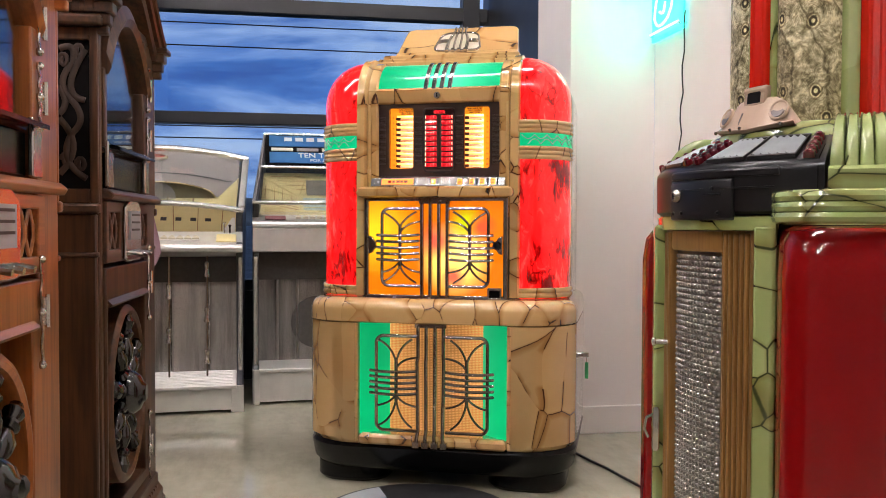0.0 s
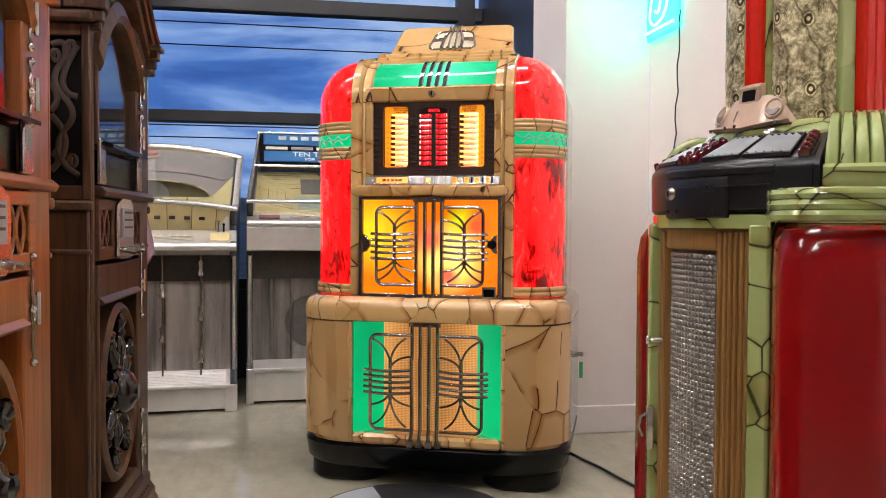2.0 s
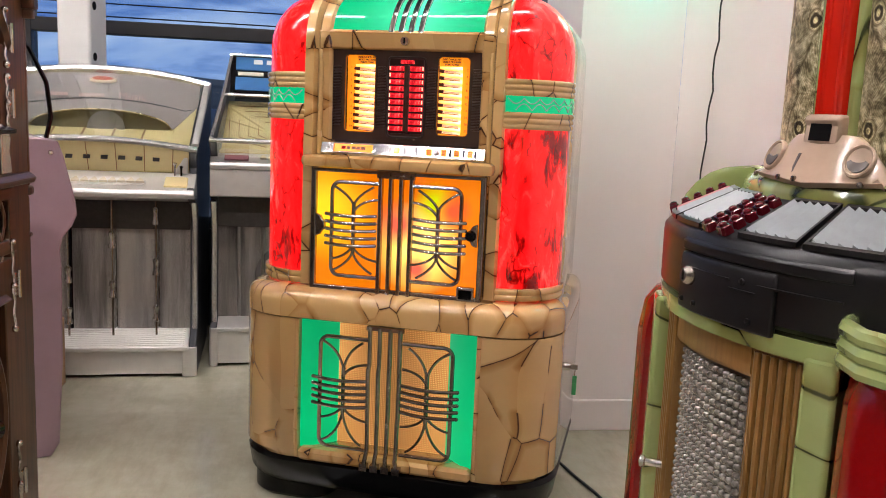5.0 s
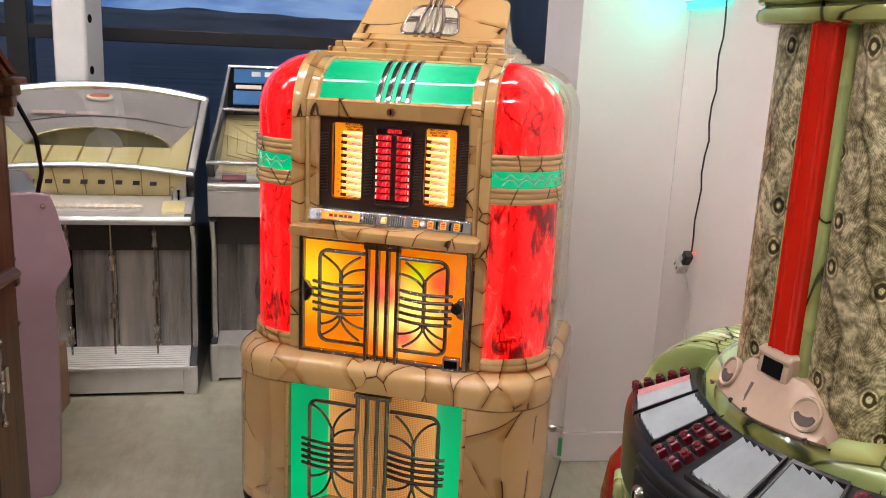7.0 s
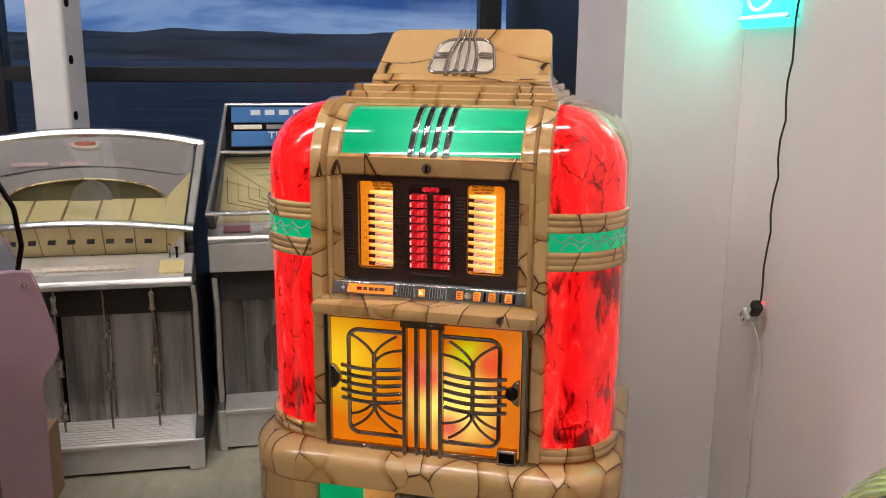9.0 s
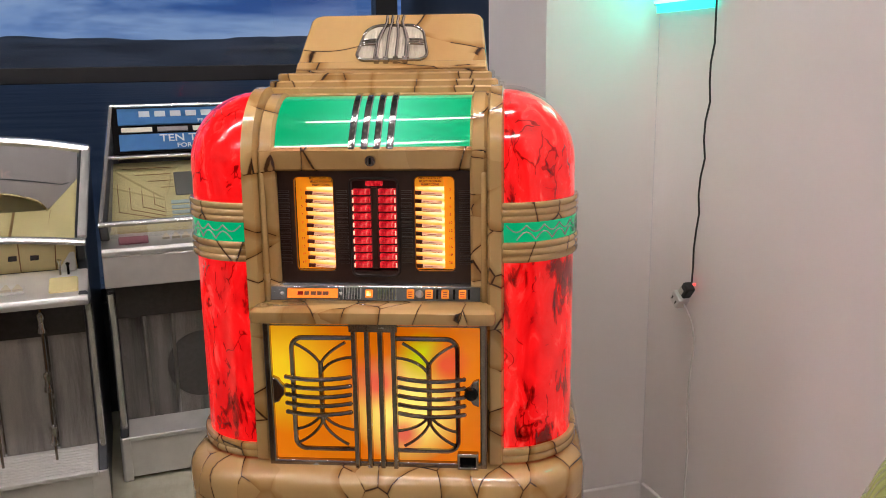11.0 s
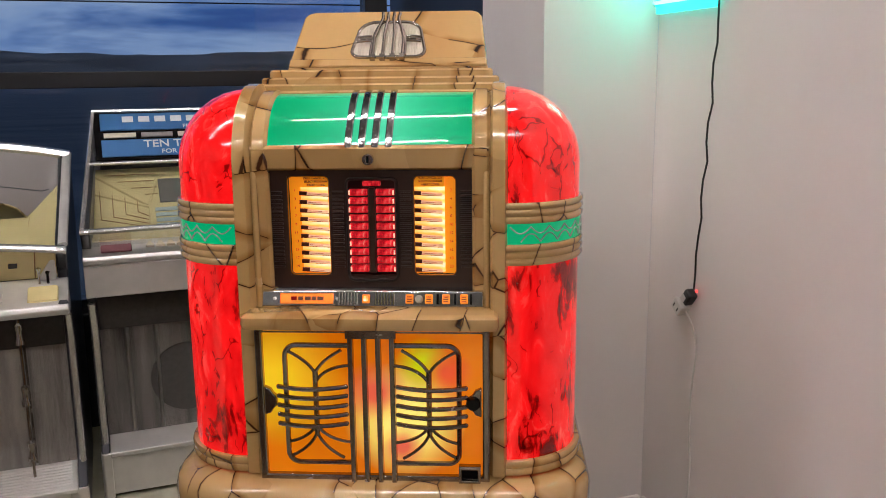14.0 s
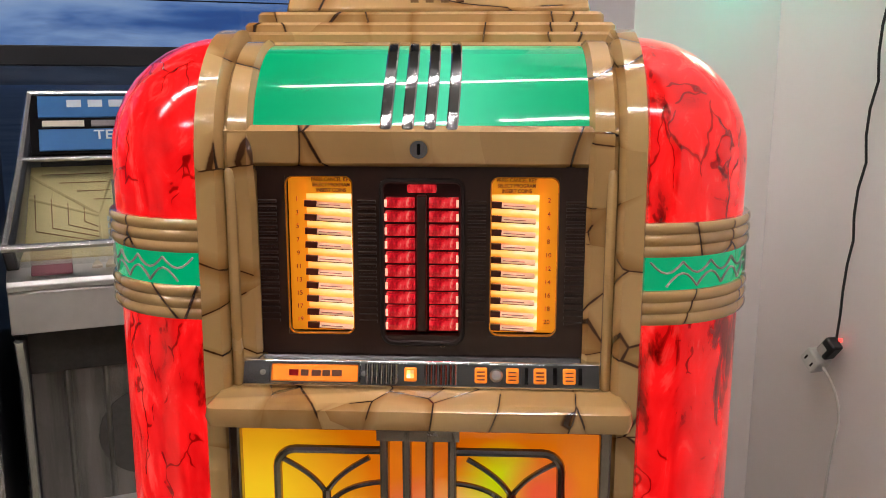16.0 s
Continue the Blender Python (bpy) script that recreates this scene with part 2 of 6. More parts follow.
BLACK = plain("black_lacquer", (.004, .004, .004), .20, .4, 8, spec=.22)
BROWN = plain("brown_enamel", (.036, .017, .012), .32, .3, 20, .35)
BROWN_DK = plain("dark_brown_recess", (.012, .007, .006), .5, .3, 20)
# paper and cards glow in place of bulbs behind the windows
PAPER = glow("lit_title_paper", (.95, .56, .36), .55)
PAPER_HOT = hot_backing()
AMBER = glow("lit_amber_card", (1.0, .32, .012), .85)
AMBER_TINY = glow("lit_amber_window", (1.0, .26, .02), .75)
TYPED = plain("typed_line_ink", (.30, .17, .12), .6)
CLIP = plain("dark_red_clip", (.10, .018, .012), .3, .3, 40, .3)
AMBER_RIM = plain("amber_plastic_rim", (.55, .20, .02), .2, .2, 20, .4)
INK = plain("brown_ink", (.16, .06, .025), .6)


def key_plastic():
    """Clear red keys; backlight, with darker and hotter facets, is painted as glow."""
    m = Mat("lit_red_key", (.30, .004, .010), .06, coat=.5)
    f, _ = m.noise(1.0, 3, .6, m.mapped((150, 40, 55)))
    m.emit(m.ramp(f, [(.33, (.16, .001, .004)), (.48, (.60, .008, .016)), (.62, (1.0, .05, .06)), (.74, (1.0, .32, .24))]), 1.0)
    return m.m


RED_KEY = key_plastic()
# glowing colour for glints painted on the key ends
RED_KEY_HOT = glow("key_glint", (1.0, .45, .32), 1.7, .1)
# faint glow added to brighten the red pilasters
RED_ADDED_GLOW = glow("red_strip_added_glow", (.50, .014, .006), .13, .16)
MAROON = plain("maroon_button", (.10, .006, .012), .12, .2, 20, .5)
WALNUT = wood("dark_mahogany", (.012, .005, .0025), (.125, .050, .019), .38, .10)
WALNUT_X = wood("dark_mahogany_rails", (.018, .008, .003), (.110, .042, .016), .38, .10, 0)
OAK = wood("reddish_oak", (.18, .046, .009), (.44, .135, .028), .32, .4)
OAK_X = wood("reddish_oak_rails", (.18, .046, .009), (.44, .135, .028), .32, .4, 0)
GOLDWOOD = wood("gold_brown_wood", (.20, .095, .022), (.36, .19, .055), .35, .3)
# near-black fill; also paints the shade of slots, openings and interiors
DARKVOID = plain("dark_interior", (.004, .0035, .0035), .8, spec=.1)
CARMINE = plain("deep_red_enamel", (.22, .003, .004), .12, .15, 6, .15, .02, .35)
TAN_CAST = plain("beige_cast_metal", (.50, .36, .26), .22, .15, 12, .4)
CONSOLE = plain("black_console_enamel", (.010, .0095, .0105), .30, .25, 30, spec=.35)
TITLE = plain("title_card_grey", (.27, .295, .31), .42, .12, 30, .08)
# grey card tinted pink to paint in a red reflection
TITLE_REFLECT = plain("title_card_pink_reflection", (.45, .15, .15), .35, .15, 30, .3)
LEMON = plain("pale_yellow_panel", (.68, .575, .28), .4, .12, 6)
CREAMY = plain("cream_key", (.70, .64, .50), .4)
SIGNBLUE = plain("sign_blue", (.025, .14, .36), .45, .1)
SIGNINK = plain("sign_letter_grey", (.62, .66, .66), .5)
LETTER = plain("dark_letter", (.02, .015, .012), .5)
MAUVE = plain("mauve_enamel", (.30, .20, .235), .45, .12, 5, .1)
CARD = plain("cardboard", (.30, .19, .10), .8, .2, 9)
WHITEPOST = plain("white_paint_post", (.72, .72, .70), .45, .06, 5)
FRAME = plain("black_window_frame", (.012, .013, .016), .4, .3, 6)
CABLE = plain("black_cable", (.010, .010, .010), .45)
WHITECABLE = plain("white_cable", (.66, .64, .60), .45)
PLASTICW = plain("white_plastic", (.62, .60, .56), .4)
GREENTAG = plain("green_tag", (.04, .36, .12), .4)
NEON = glow("cyan_neon", (.08, 1.0, .80), 17.0)
NEONBOX = glow("neon_panel_face", (.04, .80, .66), 2.6)
REDLED = glow("red_led", (1.0, .05, .04), 6.0)
MAT = plain("black_rubber_mat", (.012, .012, .013), .6, .3, 20)
MATGREY = plain("grey_print", (.30, .32, .34), .5, .1)
RUBYLIGHT = plain("ruby_jewel", (.30, .01, .01), .1)


def glass_mat():
    m = bpy.data.materials.new("clear_glass")
    m.use_nodes = True
    t = m.node_tree
    t.nodes.clear()
    out = t.nodes.new("ShaderNodeOutputMaterial")
    mix = t.nodes.new("ShaderNodeMixShader")
    lw = t.nodes.new("ShaderNodeLayerWeight")
    lw.inputs[0].default_value = .5
    pw = t.nodes.new("ShaderNodeMath")
    pw.operation = 'POWER'
    pw.inputs[1].default_value = 4.0
    fr = t.nodes.new("ShaderNodeMath")
    fr.operation = 'MULTIPLY_ADD'
    fr.inputs[1].default_value, fr.inputs[2].default_value = .85, .04
    t.links.new(lw.outputs["Facing"], pw.inputs[0])
    t.links.new(pw.outputs[0], fr.inputs[0])
    tr = t.nodes.new("ShaderNodeBsdfTransparent")
    tr.inputs[0].default_value = (.93, .95, .95, 1)
    gl = t.nodes.new("ShaderNodeBsdfGlossy")
    gl.inputs["Roughness"].default_value = .02
    for a, b in ((fr.outputs[0], mix.inputs[0]), (tr.outputs[0], mix.inputs[1]), (gl.outputs[0], mix.inputs[2]), (mix.outputs[0], out.inputs[0])):
        t.links.new(a, b)
    return m


GLASS = glass_mat()


def cloth_mat():
    m = Mat("speaker_cloth_painted_glow", (.42, .25, .10), .9)
    w = m.node("ShaderNodeTexWave", wave_type='BANDS', bands_direction='X')
    w.inputs["Scale"].default_value = 66
    m.link(m.coords(), w.inputs["Vector"])
    v = m.node("ShaderNodeTexWave", wave_type='BANDS', bands_direction='Z')
    v.inputs["Scale"].default_value = 58
    m.link(m.coords(), v.inputs["Vector"])
    wv = m.math('MULTIPLY', w.outputs["Fac"], v.outputs["Fac"])
    f, _ = m.noise(4, 2)
    c = m.mix(wv, (.36, .17, .055), (.72, .43, .19))
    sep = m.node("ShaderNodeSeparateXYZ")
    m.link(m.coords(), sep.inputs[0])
    # painted bulb light: glow rises from the middle to both sides
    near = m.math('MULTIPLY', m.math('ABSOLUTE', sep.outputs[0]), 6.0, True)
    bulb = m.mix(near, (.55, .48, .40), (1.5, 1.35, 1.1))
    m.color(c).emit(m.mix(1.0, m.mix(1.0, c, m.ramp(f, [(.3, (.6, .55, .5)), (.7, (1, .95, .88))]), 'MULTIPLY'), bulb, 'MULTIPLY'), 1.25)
    m.bump(wv, .5, .002)
    return m.m


CLOTH = cloth_mat()


def feather_mat():
    """Stamped golden cloth: plumes of fine barbs either side of a shaft, with ringed eyes."""
    m = Mat("embossed_gold_plume_cloth", (.30, .26, .15), .40, .55)
    sep = m.node("ShaderNodeSeparateXYZ")
    m.link(m.coords(), sep.inputs[0])
    ang = m.math('ARCTAN2', m.math('SUBTRACT', sep.outputs[1], .241), m.math('SUBTRACT', m.math('ABSOLUTE', sep.outputs[0]), .061))
    u, v = m.math('MULTIPLY', ang, .066), sep.outputs[2]
    _, wc = m.noise(9, 3)
    ws = m.node("ShaderNodeSeparateXYZ")
    m.link(wc, ws.inputs[0])
    u2 = m.math('ADD', u, m.math('MULTIPLY', ws.outputs[0], .075))
    v2 = m.math('ADD', v, m.math('MULTIPLY', ws.outputs[1], .090))
    shaft = m.math('PINGPONG', m.math('ADD', u2, m.math('MULTIPLY', v2, .25)), .030)
    fine, _ = m.noise(120, 3, .6)
    barb = m.math('SINE', m.math('ADD', m.math('MULTIPLY', m.math('ADD', v2, m.math('MULTIPLY', shaft, 1.6)), 1250.0), m.math('MULTIPLY', fine, 7.0)))
    g, _ = m.noise(34, 4, .6, None, 1.2)
    h = m.math('ADD', m.math('ADD', m.math('MULTIPLY', barb, .028), m.math('MULTIPLY', fine, .45)), m.math('MULTIPLY', g, .55))
    uv = m.node("ShaderNodeCombineXYZ")
    m.link(m.math('ADD', u, m.math('MULTIPLY', ws.outputs[2], .008)), uv.inputs[0])
    m.link(m.math('MULTIPLY', v, .78), uv.inputs[1])
    eye = m.node("ShaderNodeTexVoronoi", feature='F1')
    eye.voronoi_dimensions = '2D'
    eye.inputs["Scale"].default_value = 15
    eye.inputs["Randomness"].default_value = .75
    m.link(uv.outputs[0], eye.inputs["Vector"])
    dist = m.math('ADD', eye.outputs["Distance"], m.math('MULTIPLY', m.math('SUBTRACT', fine, .5), .06))
    ring = m.ramp(dist, [(.040, (1.4, 1.4, 1.3)), (.06, (.12, .10, .06)), (.10, (.12, .10, .06)), (.125, (1.35, 1.35, 1.3)), (.16, (.50, .45, .38)), (.20, (1, 1, 1))])
    c = m.ramp(h, [(.38, (.13, .105, .048)), (.49, (.42, .36, .20)), (.60, (.86, .78, .52))])
    rib = m.ramp(shaft, [(.0008, (.35, .32, .25)), (.0018, (1, 1, 1))])
    m.color(m.mix(1.0, m.mix(1.0, c, rib, 'MULTIPLY'), ring, 'MULTIPLY'))
    m.bump(h, .8, .004)
    return m.m


PLUME = feather_mat()


def hammered_glass():
    m = Mat("waffle_glass", (.5, .46, .42), .26, .7)
    f, _ = m.noise(60, 2)
    m.color(m.ramp(f, [(.3, (.34, .31, .28)), (.7, (.44, .41, .38))]))
    return m.m


WAFFLE = hammered_glass()


def mesh_metal(name, tone):
    m = Mat(name, (.36, .34, .32), .42, .45)
    v = m.node("ShaderNodeTexVoronoi", feature='F1')
    v.inputs["Scale"].default_value = 330
    m.link(m.coords(), v.inputs["Vector"])
    f, _ = m.noise(1.0, 4, .6, m.mapped((15, 1, 1.2)))
    m.color(m.mix(1.0, m.ramp(v.outputs["Distance"], [(.2, (.22 * tone, .21 * tone, .195 * tone)), (.5, (.50 * tone, .475 * tone, .445 * tone))]), m.ramp(f, [(.34, (.38, .38, .38)), (.50, (.9, .88, .88)), (.66, (1.3, 1.28, 1.25))]), 'MULTIPLY'))
    m.bump(v.outputs["Distance"], .3, .001)
    return m.m


MESH = mesh_metal("grey_speaker_mesh", .92)
MESH_BROWN = mesh_metal("dark_speaker_mesh", .55)
# darker mesh colour that paints the shade under a key shelf
MESH_SHADE = plain("painted_mesh_shade", (.055, .050, .046), .38, .25, 60, .15)


def floor_mat():
    m = Mat("polished_concrete", (.30, .28, .23), .12, coat=.45)
    f, _ = m.noise(1.3, 6, .62)
    g, _ = m.noise(14, 5, .6)
    c = m.mix(.45, m.ramp(f, [(.3, (.35, .33, .24)), (.7, (.48, .455, .34))]), m.ramp(g, [(.3, (.36, .34, .25)), (.7, (.48, .455, .35))]))
    scuff, _ = m.noise(1.0, 5, .7, m.mapped((9, 2.2, 1), (0, 0, .5)))
    c = m.mix(1.0, c, m.ramp(scuff, [(.36, (.86, .86, .85)), (.52, (1, 1, 1))]), 'MULTIPLY')
    m.color(c).rough(f, .05, .15).bump(g, .04, .001)
    return m.m


def wall_mat():
    m = Mat("white_wall_paint", (.75, .72, .705), .62)
    f, _ = m.noise(1.6, 3)
    g, _ = m.noise(160, 3)
    m.color(m.ramp(f, [(.3, (.77, .72, .695)), (.7, (.825, .775, .75))])).bump(g, .12, .001)
    return m.m


FLOOR = floor_mat()
WALL = wall_mat()


# ---- mesh helpers ----
def part(name, bm, material, parent=None, label="", smooth=True, bevel=0.0):
    """One mesh object, under a thing or a part."""
    me = bpy.data.meshes.new(name)
    bmesh.ops.recalc_face_normals(bm, faces=bm.faces[:])
    bm.to_mesh(me)
    bm.free()
    me.materials.append(material)
    if smooth:
        for p in me.polygons:
            p.use_smooth = True
        me.set_sharp_from_angle(angle=radians(38))
    ob = new(name, me)
    if parent is not None:
        ob.parent = parent
    if label:
        ob["label"] = label
    if bevel:
        b = ob.modifiers.new("bevel", 'BEVEL')
        b.width, b.segments, b.limit_method, b.angle_limit = bevel, 2, 'ANGLE', radians(40)
    return ob


def piece(name, like, parent, m):
    """One more object on the mesh of a piece that stands already."""
    ob = new(name, like.data)
    ob.parent = parent
    ob.matrix_basis = m
    return ob


def thing(name, m, label, category, group="", kind=""):
    ob = new(name)
    ob.matrix_basis = m
    return tagged(ob, label, category, group, kind)


def B():
    return bmesh.new()


def box(bm, x0, x1, y0, y1, z0, z1, m=None):
    vs = [bm.verts.new((x, y, z)) for z in (z0, z1) for y in (y0, y1) for x in (x0, x1)]
    for f in ((0, 1, 3, 2), (4, 6, 7, 5), (0, 4, 5, 1), (2, 3, 7, 6), (0, 2, 6, 4), (1, 5, 7, 3)):
        bm.faces.new([vs[i] for i in f])
    if m is not None:
        bmesh.ops.transform(bm, matrix=m, verts=vs)
    return bm


def loft(bm, loops, closed=True, cap0=True, cap1=True):
    rings = [[bm.verts.new(p) for p in lp] for lp in loops]
    n = len(rings[0])
    for a, b in zip(rings, rings[1:]):
        for i in range(n if closed else n - 1):
            j = (i + 1) % n
            bm.faces.new((a[i], a[j], b[j], b[i]))
    if closed and cap0:
        bm.faces.new(rings[0][::-1])
    if closed and cap1:
        bm.faces.new(rings[-1])
    return bm


def rrect(x0, x1, y0, y1, rf, rb, n=8):
    """Plan outline with rounded front (low y) and back corners, counter-clockwise."""
    pts = []
    for cx, cy, r, a0 in ((x1 - rf, y0 + rf, rf, -90), (x1 - rb, y1 - rb, rb, 0), (x0 + rb, y1 - rb, rb, 90), (x0 + rf, y0 + rf, rf, 180)):
        for i in range(n + 1):
            a = radians(a0 + 90 * i / n)
            pts.append((cx + r * math.cos(a), cy + r * math.sin(a)))
    return pts


def slab(bm, x0, x1, y0, y1, rf, rb, zs):
    """Stack of rounded plans: zs holds (z, inset)."""
    return loft(bm, [[(x, y, z) for x, y in rrect(x0 + k, x1 - k, y0 + k, y1 - k, max(.002, rf - k), max(.002, rb - k))] for z, k in zs])


def prism(bm, pts, a, b, axis):
    """A flat outline pushed from a to b along an axis; pts are the other two coordinates in order."""
    def put(p, v):
        return {0: (v, p[0], p[1]), 1: (p[0], v, p[1]), 2: (p[0], p[1], v)}[axis]
    return loft(bm, [[put(p, a) for p in pts], [put(p, b) for p in pts]])


def sweep(bm, path, w, h=None, n=8, closed=False, up=(0, 1, 0)):
    """A bar of elliptical section w by h along a path."""
    h = h or w
    path = [Vector(p) for p in path]
    loops = []
    upv = Vector(up)
    for i, p in enumerate(path):
        if closed:
            d = path[(i + 1) % len(path)] - path[i - 1]
        else:
            d = path[min(i + 1, len(path) - 1)] - path[max(i - 1, 0)]
        d.normalize()
        s = d.cross(upv)
        if s.length < 1e-4:
            s = d.cross(Vector((1, 0, 0)))
        s.normalize()
        u = s.cross(d)
        loops.append([p + s * (w / 2 * math.cos(2 * PI * k / n)) + u * (h / 2 * math.sin(2 * PI * k / n)) for k in range(n)])
    if closed:
        loops.append(loops[0])
        loft(bm, loops, True, False, False)
        bmesh.ops.remove_doubles(bm, verts=bm.verts[:], dist=1e-6)
        return bm
    return loft(bm, loops)


def lathe(bm, prof, c=(0, 0, 0), axis=2, n=20, a0=0, a1=360, caps=True):
    """Turned body: prof holds (radius, height along the axis)."""
    full = a1 - a0 >= 360
    loops = []
    for r, z in prof:
        ring = []
        for k in range(n if full else n + 1):
            a = radians(a0 + (a1 - a0) * k / n)
            x, y = r * math.cos(a), r * math.sin(a)
            ring.append({0: (c[0] + z, c[1] + x, c[2] + y), 1: (c[0] + x, c[1] + z, c[2] + y), 2: (c[0] + x, c[1] + y, c[2] + z)}[axis])
        loops.append(ring)
    return loft(bm, loops, full, full and caps, full and caps)


def ball(bm, c, r, n=10):
    bmesh.ops.create_uvsphere(bm, u_segments=n, v_segments=max(6, n - 2), radius=r, matrix=Matrix.Translation(c))
    return bm


def curve_pts(p0, p1, p2, n=8):
    """Quadratic curve in three points."""
    a, b, c = Vector(p0), Vector(p1), Vector(p2)
    return [a * (1 - t) ** 2 + b * 2 * t * (1 - t) + c * t * t for t in [i / n for i in range(n + 1)]]


def plate(bm, x0, x1, z0, z1, y0, y1, holes):
    """An upright plate with rectangular openings; y0 is its front."""
    xs = sorted({x0, x1, *[v for h in holes for v in h[:2]]})
    zs = sorted({z0, z1, *[v for h in holes for v in h[2:]]})
    def solid(i, j):
        if not (0 <= i < len(xs) - 1 and 0 <= j < len(zs) - 1):
            return False
        cx, cz = (xs[i] + xs[i + 1]) / 2, (zs[j] + zs[j + 1]) / 2
        return not any(h[0] < cx < h[1] and h[2] < cz < h[3] for h in holes)
    def quad(*p):
        bm.faces.new([bm.verts.new(v) for v in p])
    for i in range(len(xs) - 1):
        for j in range(len(zs) - 1):
            if not solid(i, j):
                continue
            a, b, c, d = xs[i], xs[i + 1], zs[j], zs[j + 1]
            quad((a, y0, c), (b, y0, c), (b, y0, d), (a, y0, d))
            quad((a, y1, c), (a, y1, d), (b, y1, d), (b, y1, c))
            if not solid(i - 1, j):
                quad((a, y0, c), (a, y0, d), (a, y1, d), (a, y1, c))
            if not solid(i + 1, j):
                quad((b, y0, c), (b, y1, c), (b, y1, d), (b, y0, d))
            if not solid(i, j - 1):
                quad((a, y0, c), (a, y1, c), (b, y1, c), (b, y0, c))
            if not solid(i, j + 1):
                quad((a, y0, d), (b, y0, d), (b, y1, d), (a, y1, d))
    bmesh.ops.remove_doubles(bm, verts=bm.verts[:], dist=1e-6)
    return bm


def words(name, text, size, m, material, parent, bold=0.0, squeeze=1.0):
    """Raised lettering as a mesh, lying in its own xy plane, centred."""
    cu = bpy.data.curves.new(name, 'FONT')
    cu.body, cu.size, cu.align_x, cu.align_y, cu.extrude, cu.offset = text, size, 'CENTER', 'CENTER', .0006, bold
    tmp = bpy.data.objects.new(name, cu)
    scene.collection.objects.link(tmp)
    me = bpy.data.meshes.new_from_object(tmp.evaluated_get(bpy.context.evaluated_depsgraph_get()))
    bpy.data.objects.remove(tmp)
    me.materials.clear()
    me.materials.append(material)
    ob = new(name, me)
    ob.parent = parent
    ob.matrix_basis = m @ Matrix.Diagonal((squeeze, 1, 1, 1))
    return ob


def upright(x, y, z, tilt=0.0):
    """A pose for lettering on a front that faces low y, tilted back by degrees."""
    return pose(x, y, z, 90 - tilt, 0, 0)


# ---- the room ----
WDIR = Vector((.9848, .1736, 0))
WNOR = Vector((.1736, -.9848, 0))
CORNER = Vector((.89, 3.62, 0))
RETURN = CORNER - WDIR * .37
ROOM = Matrix(((WDIR.x, -WNOR.x, 0, CORNER.x), (WDIR.y, -WNOR.y, 0, CORNER.y), (0, 0, 1, 0), (0, 0, 0, 1)))
# in the room's own frame x runs along the window wall and y out through it; the inner corner is at 0, 0
WIN_Y = 1.56


def room_part(name, bm, mat, label="", cat="", bevel=0.0, smooth=True):
    ob = part(name, bm, mat, None, "", smooth, bevel)
    ob.matrix_basis = ROOM
    return tagged(ob, label, cat, "", "structure")


floor = room_part("floor", box(B(), -7, .2, -7.2, 1.75, -.12, 0), FLOOR, "polished grey-beige concrete floor with soft reflections", "floor")
# unseen ceiling, set high to keep lamp reflections out of the window
room_part("ceiling", box(B(), -7, .2, -7.2, 1.75, CEIL, CEIL + .15), plain("ceiling_paint", (.28, .28, .28), .8), "plain grey painted ceiling", "ceiling")
room_part("wall_east", box(B(), 0, .15, -7.2, .001, 0, CEIL), WALL, "white painted wall beside the jukebox column", "wall")
room_part("wall_pier", box(B(), -.37, -.001, 0, .48, 0, CEIL), WALL, "white painted wall pier behind the jukebox", "wall")
room_part("wall_pier_dark", box(B(), -.37, 0, .482, WIN_Y + .1, 0, CEIL), FRAME, "black-clad return of the wall pier beside the window", "wall")
# unseen walls close the room; their tone is set for reflections
room_part("wall_south", box(B(), -7, .2, -7.35, -7.2, 0, CEIL), plain("rear_wall_paint", (.22, .21, .20), .8), "plain taupe rear wall", "wall")
room_part("wall_west", box(B(), -7.15, -7, -7.2, 1.75, 0, CEIL), plain("side_wall_paint", (.22, .21, .20), .8), "plain taupe side wall", "wall")
bb = B()
box(bb, -.386, -.371, -.014, .47, 0, .115)
box(bb, -.386, -.016, -.016, -.001, 0, .115)
room_part("baseboard", bb, WALL, "white painted baseboard", "baseboard", .004)
bb = B()
box(bb, -.015, -.001, -7.0, -.018, 0, .115)
room_part("baseboard", bb, WALL, "white painted baseboard", "baseboard", .004)

# window wall with its black steel frame
room_part("wall_north", box(B(), -7, -.372, WIN_Y - .06, WIN_Y + .09, 0, .50), FRAME, "low black-clad wall under the window", "wall", .004)
wn = tagged(thing("window_1", ROOM, "wide black-framed window wall onto a dusk landscape", "window"), "", "", "", "structure")
bb = B()
for z0, z1 in ((.501, .56), (1.435, 1.50), (2.06, 2.14), (3.0, 3.1), (3.9, CEIL)):
    box(bb, -7, -.372, WIN_Y - .03, WIN_Y + .06, z0, z1)
part("transom", bb, FRAME, wn, "black steel glazing bar", bevel=.004)
for x in (-6.2, -4.4, -2.66, -.47):
    part("mullion", box(B(), x - .05, x + .05, WIN_Y - .034, WIN_Y + .066, .501, CEIL), FRAME, wn, "", bevel=.004)
for x0, x1 in ((-7, -6.25), (-6.15, -4.45), (-4.35, -2.71), (-2.61, -.52)):
    for z0, z1 in ((.56, 1.435), (1.50, 2.06), (2.14, 3.0), (3.1, 3.9)):
        p = part("pane", box(B(), x0, x1, WIN_Y + .010, WIN_Y + .018, z0, z1), GLASS, wn)
        p.visible_shadow = False

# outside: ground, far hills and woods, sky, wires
# blue base colour paints the dusk tint on the field
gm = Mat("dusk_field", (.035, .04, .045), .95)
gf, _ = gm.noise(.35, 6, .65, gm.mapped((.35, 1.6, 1)))
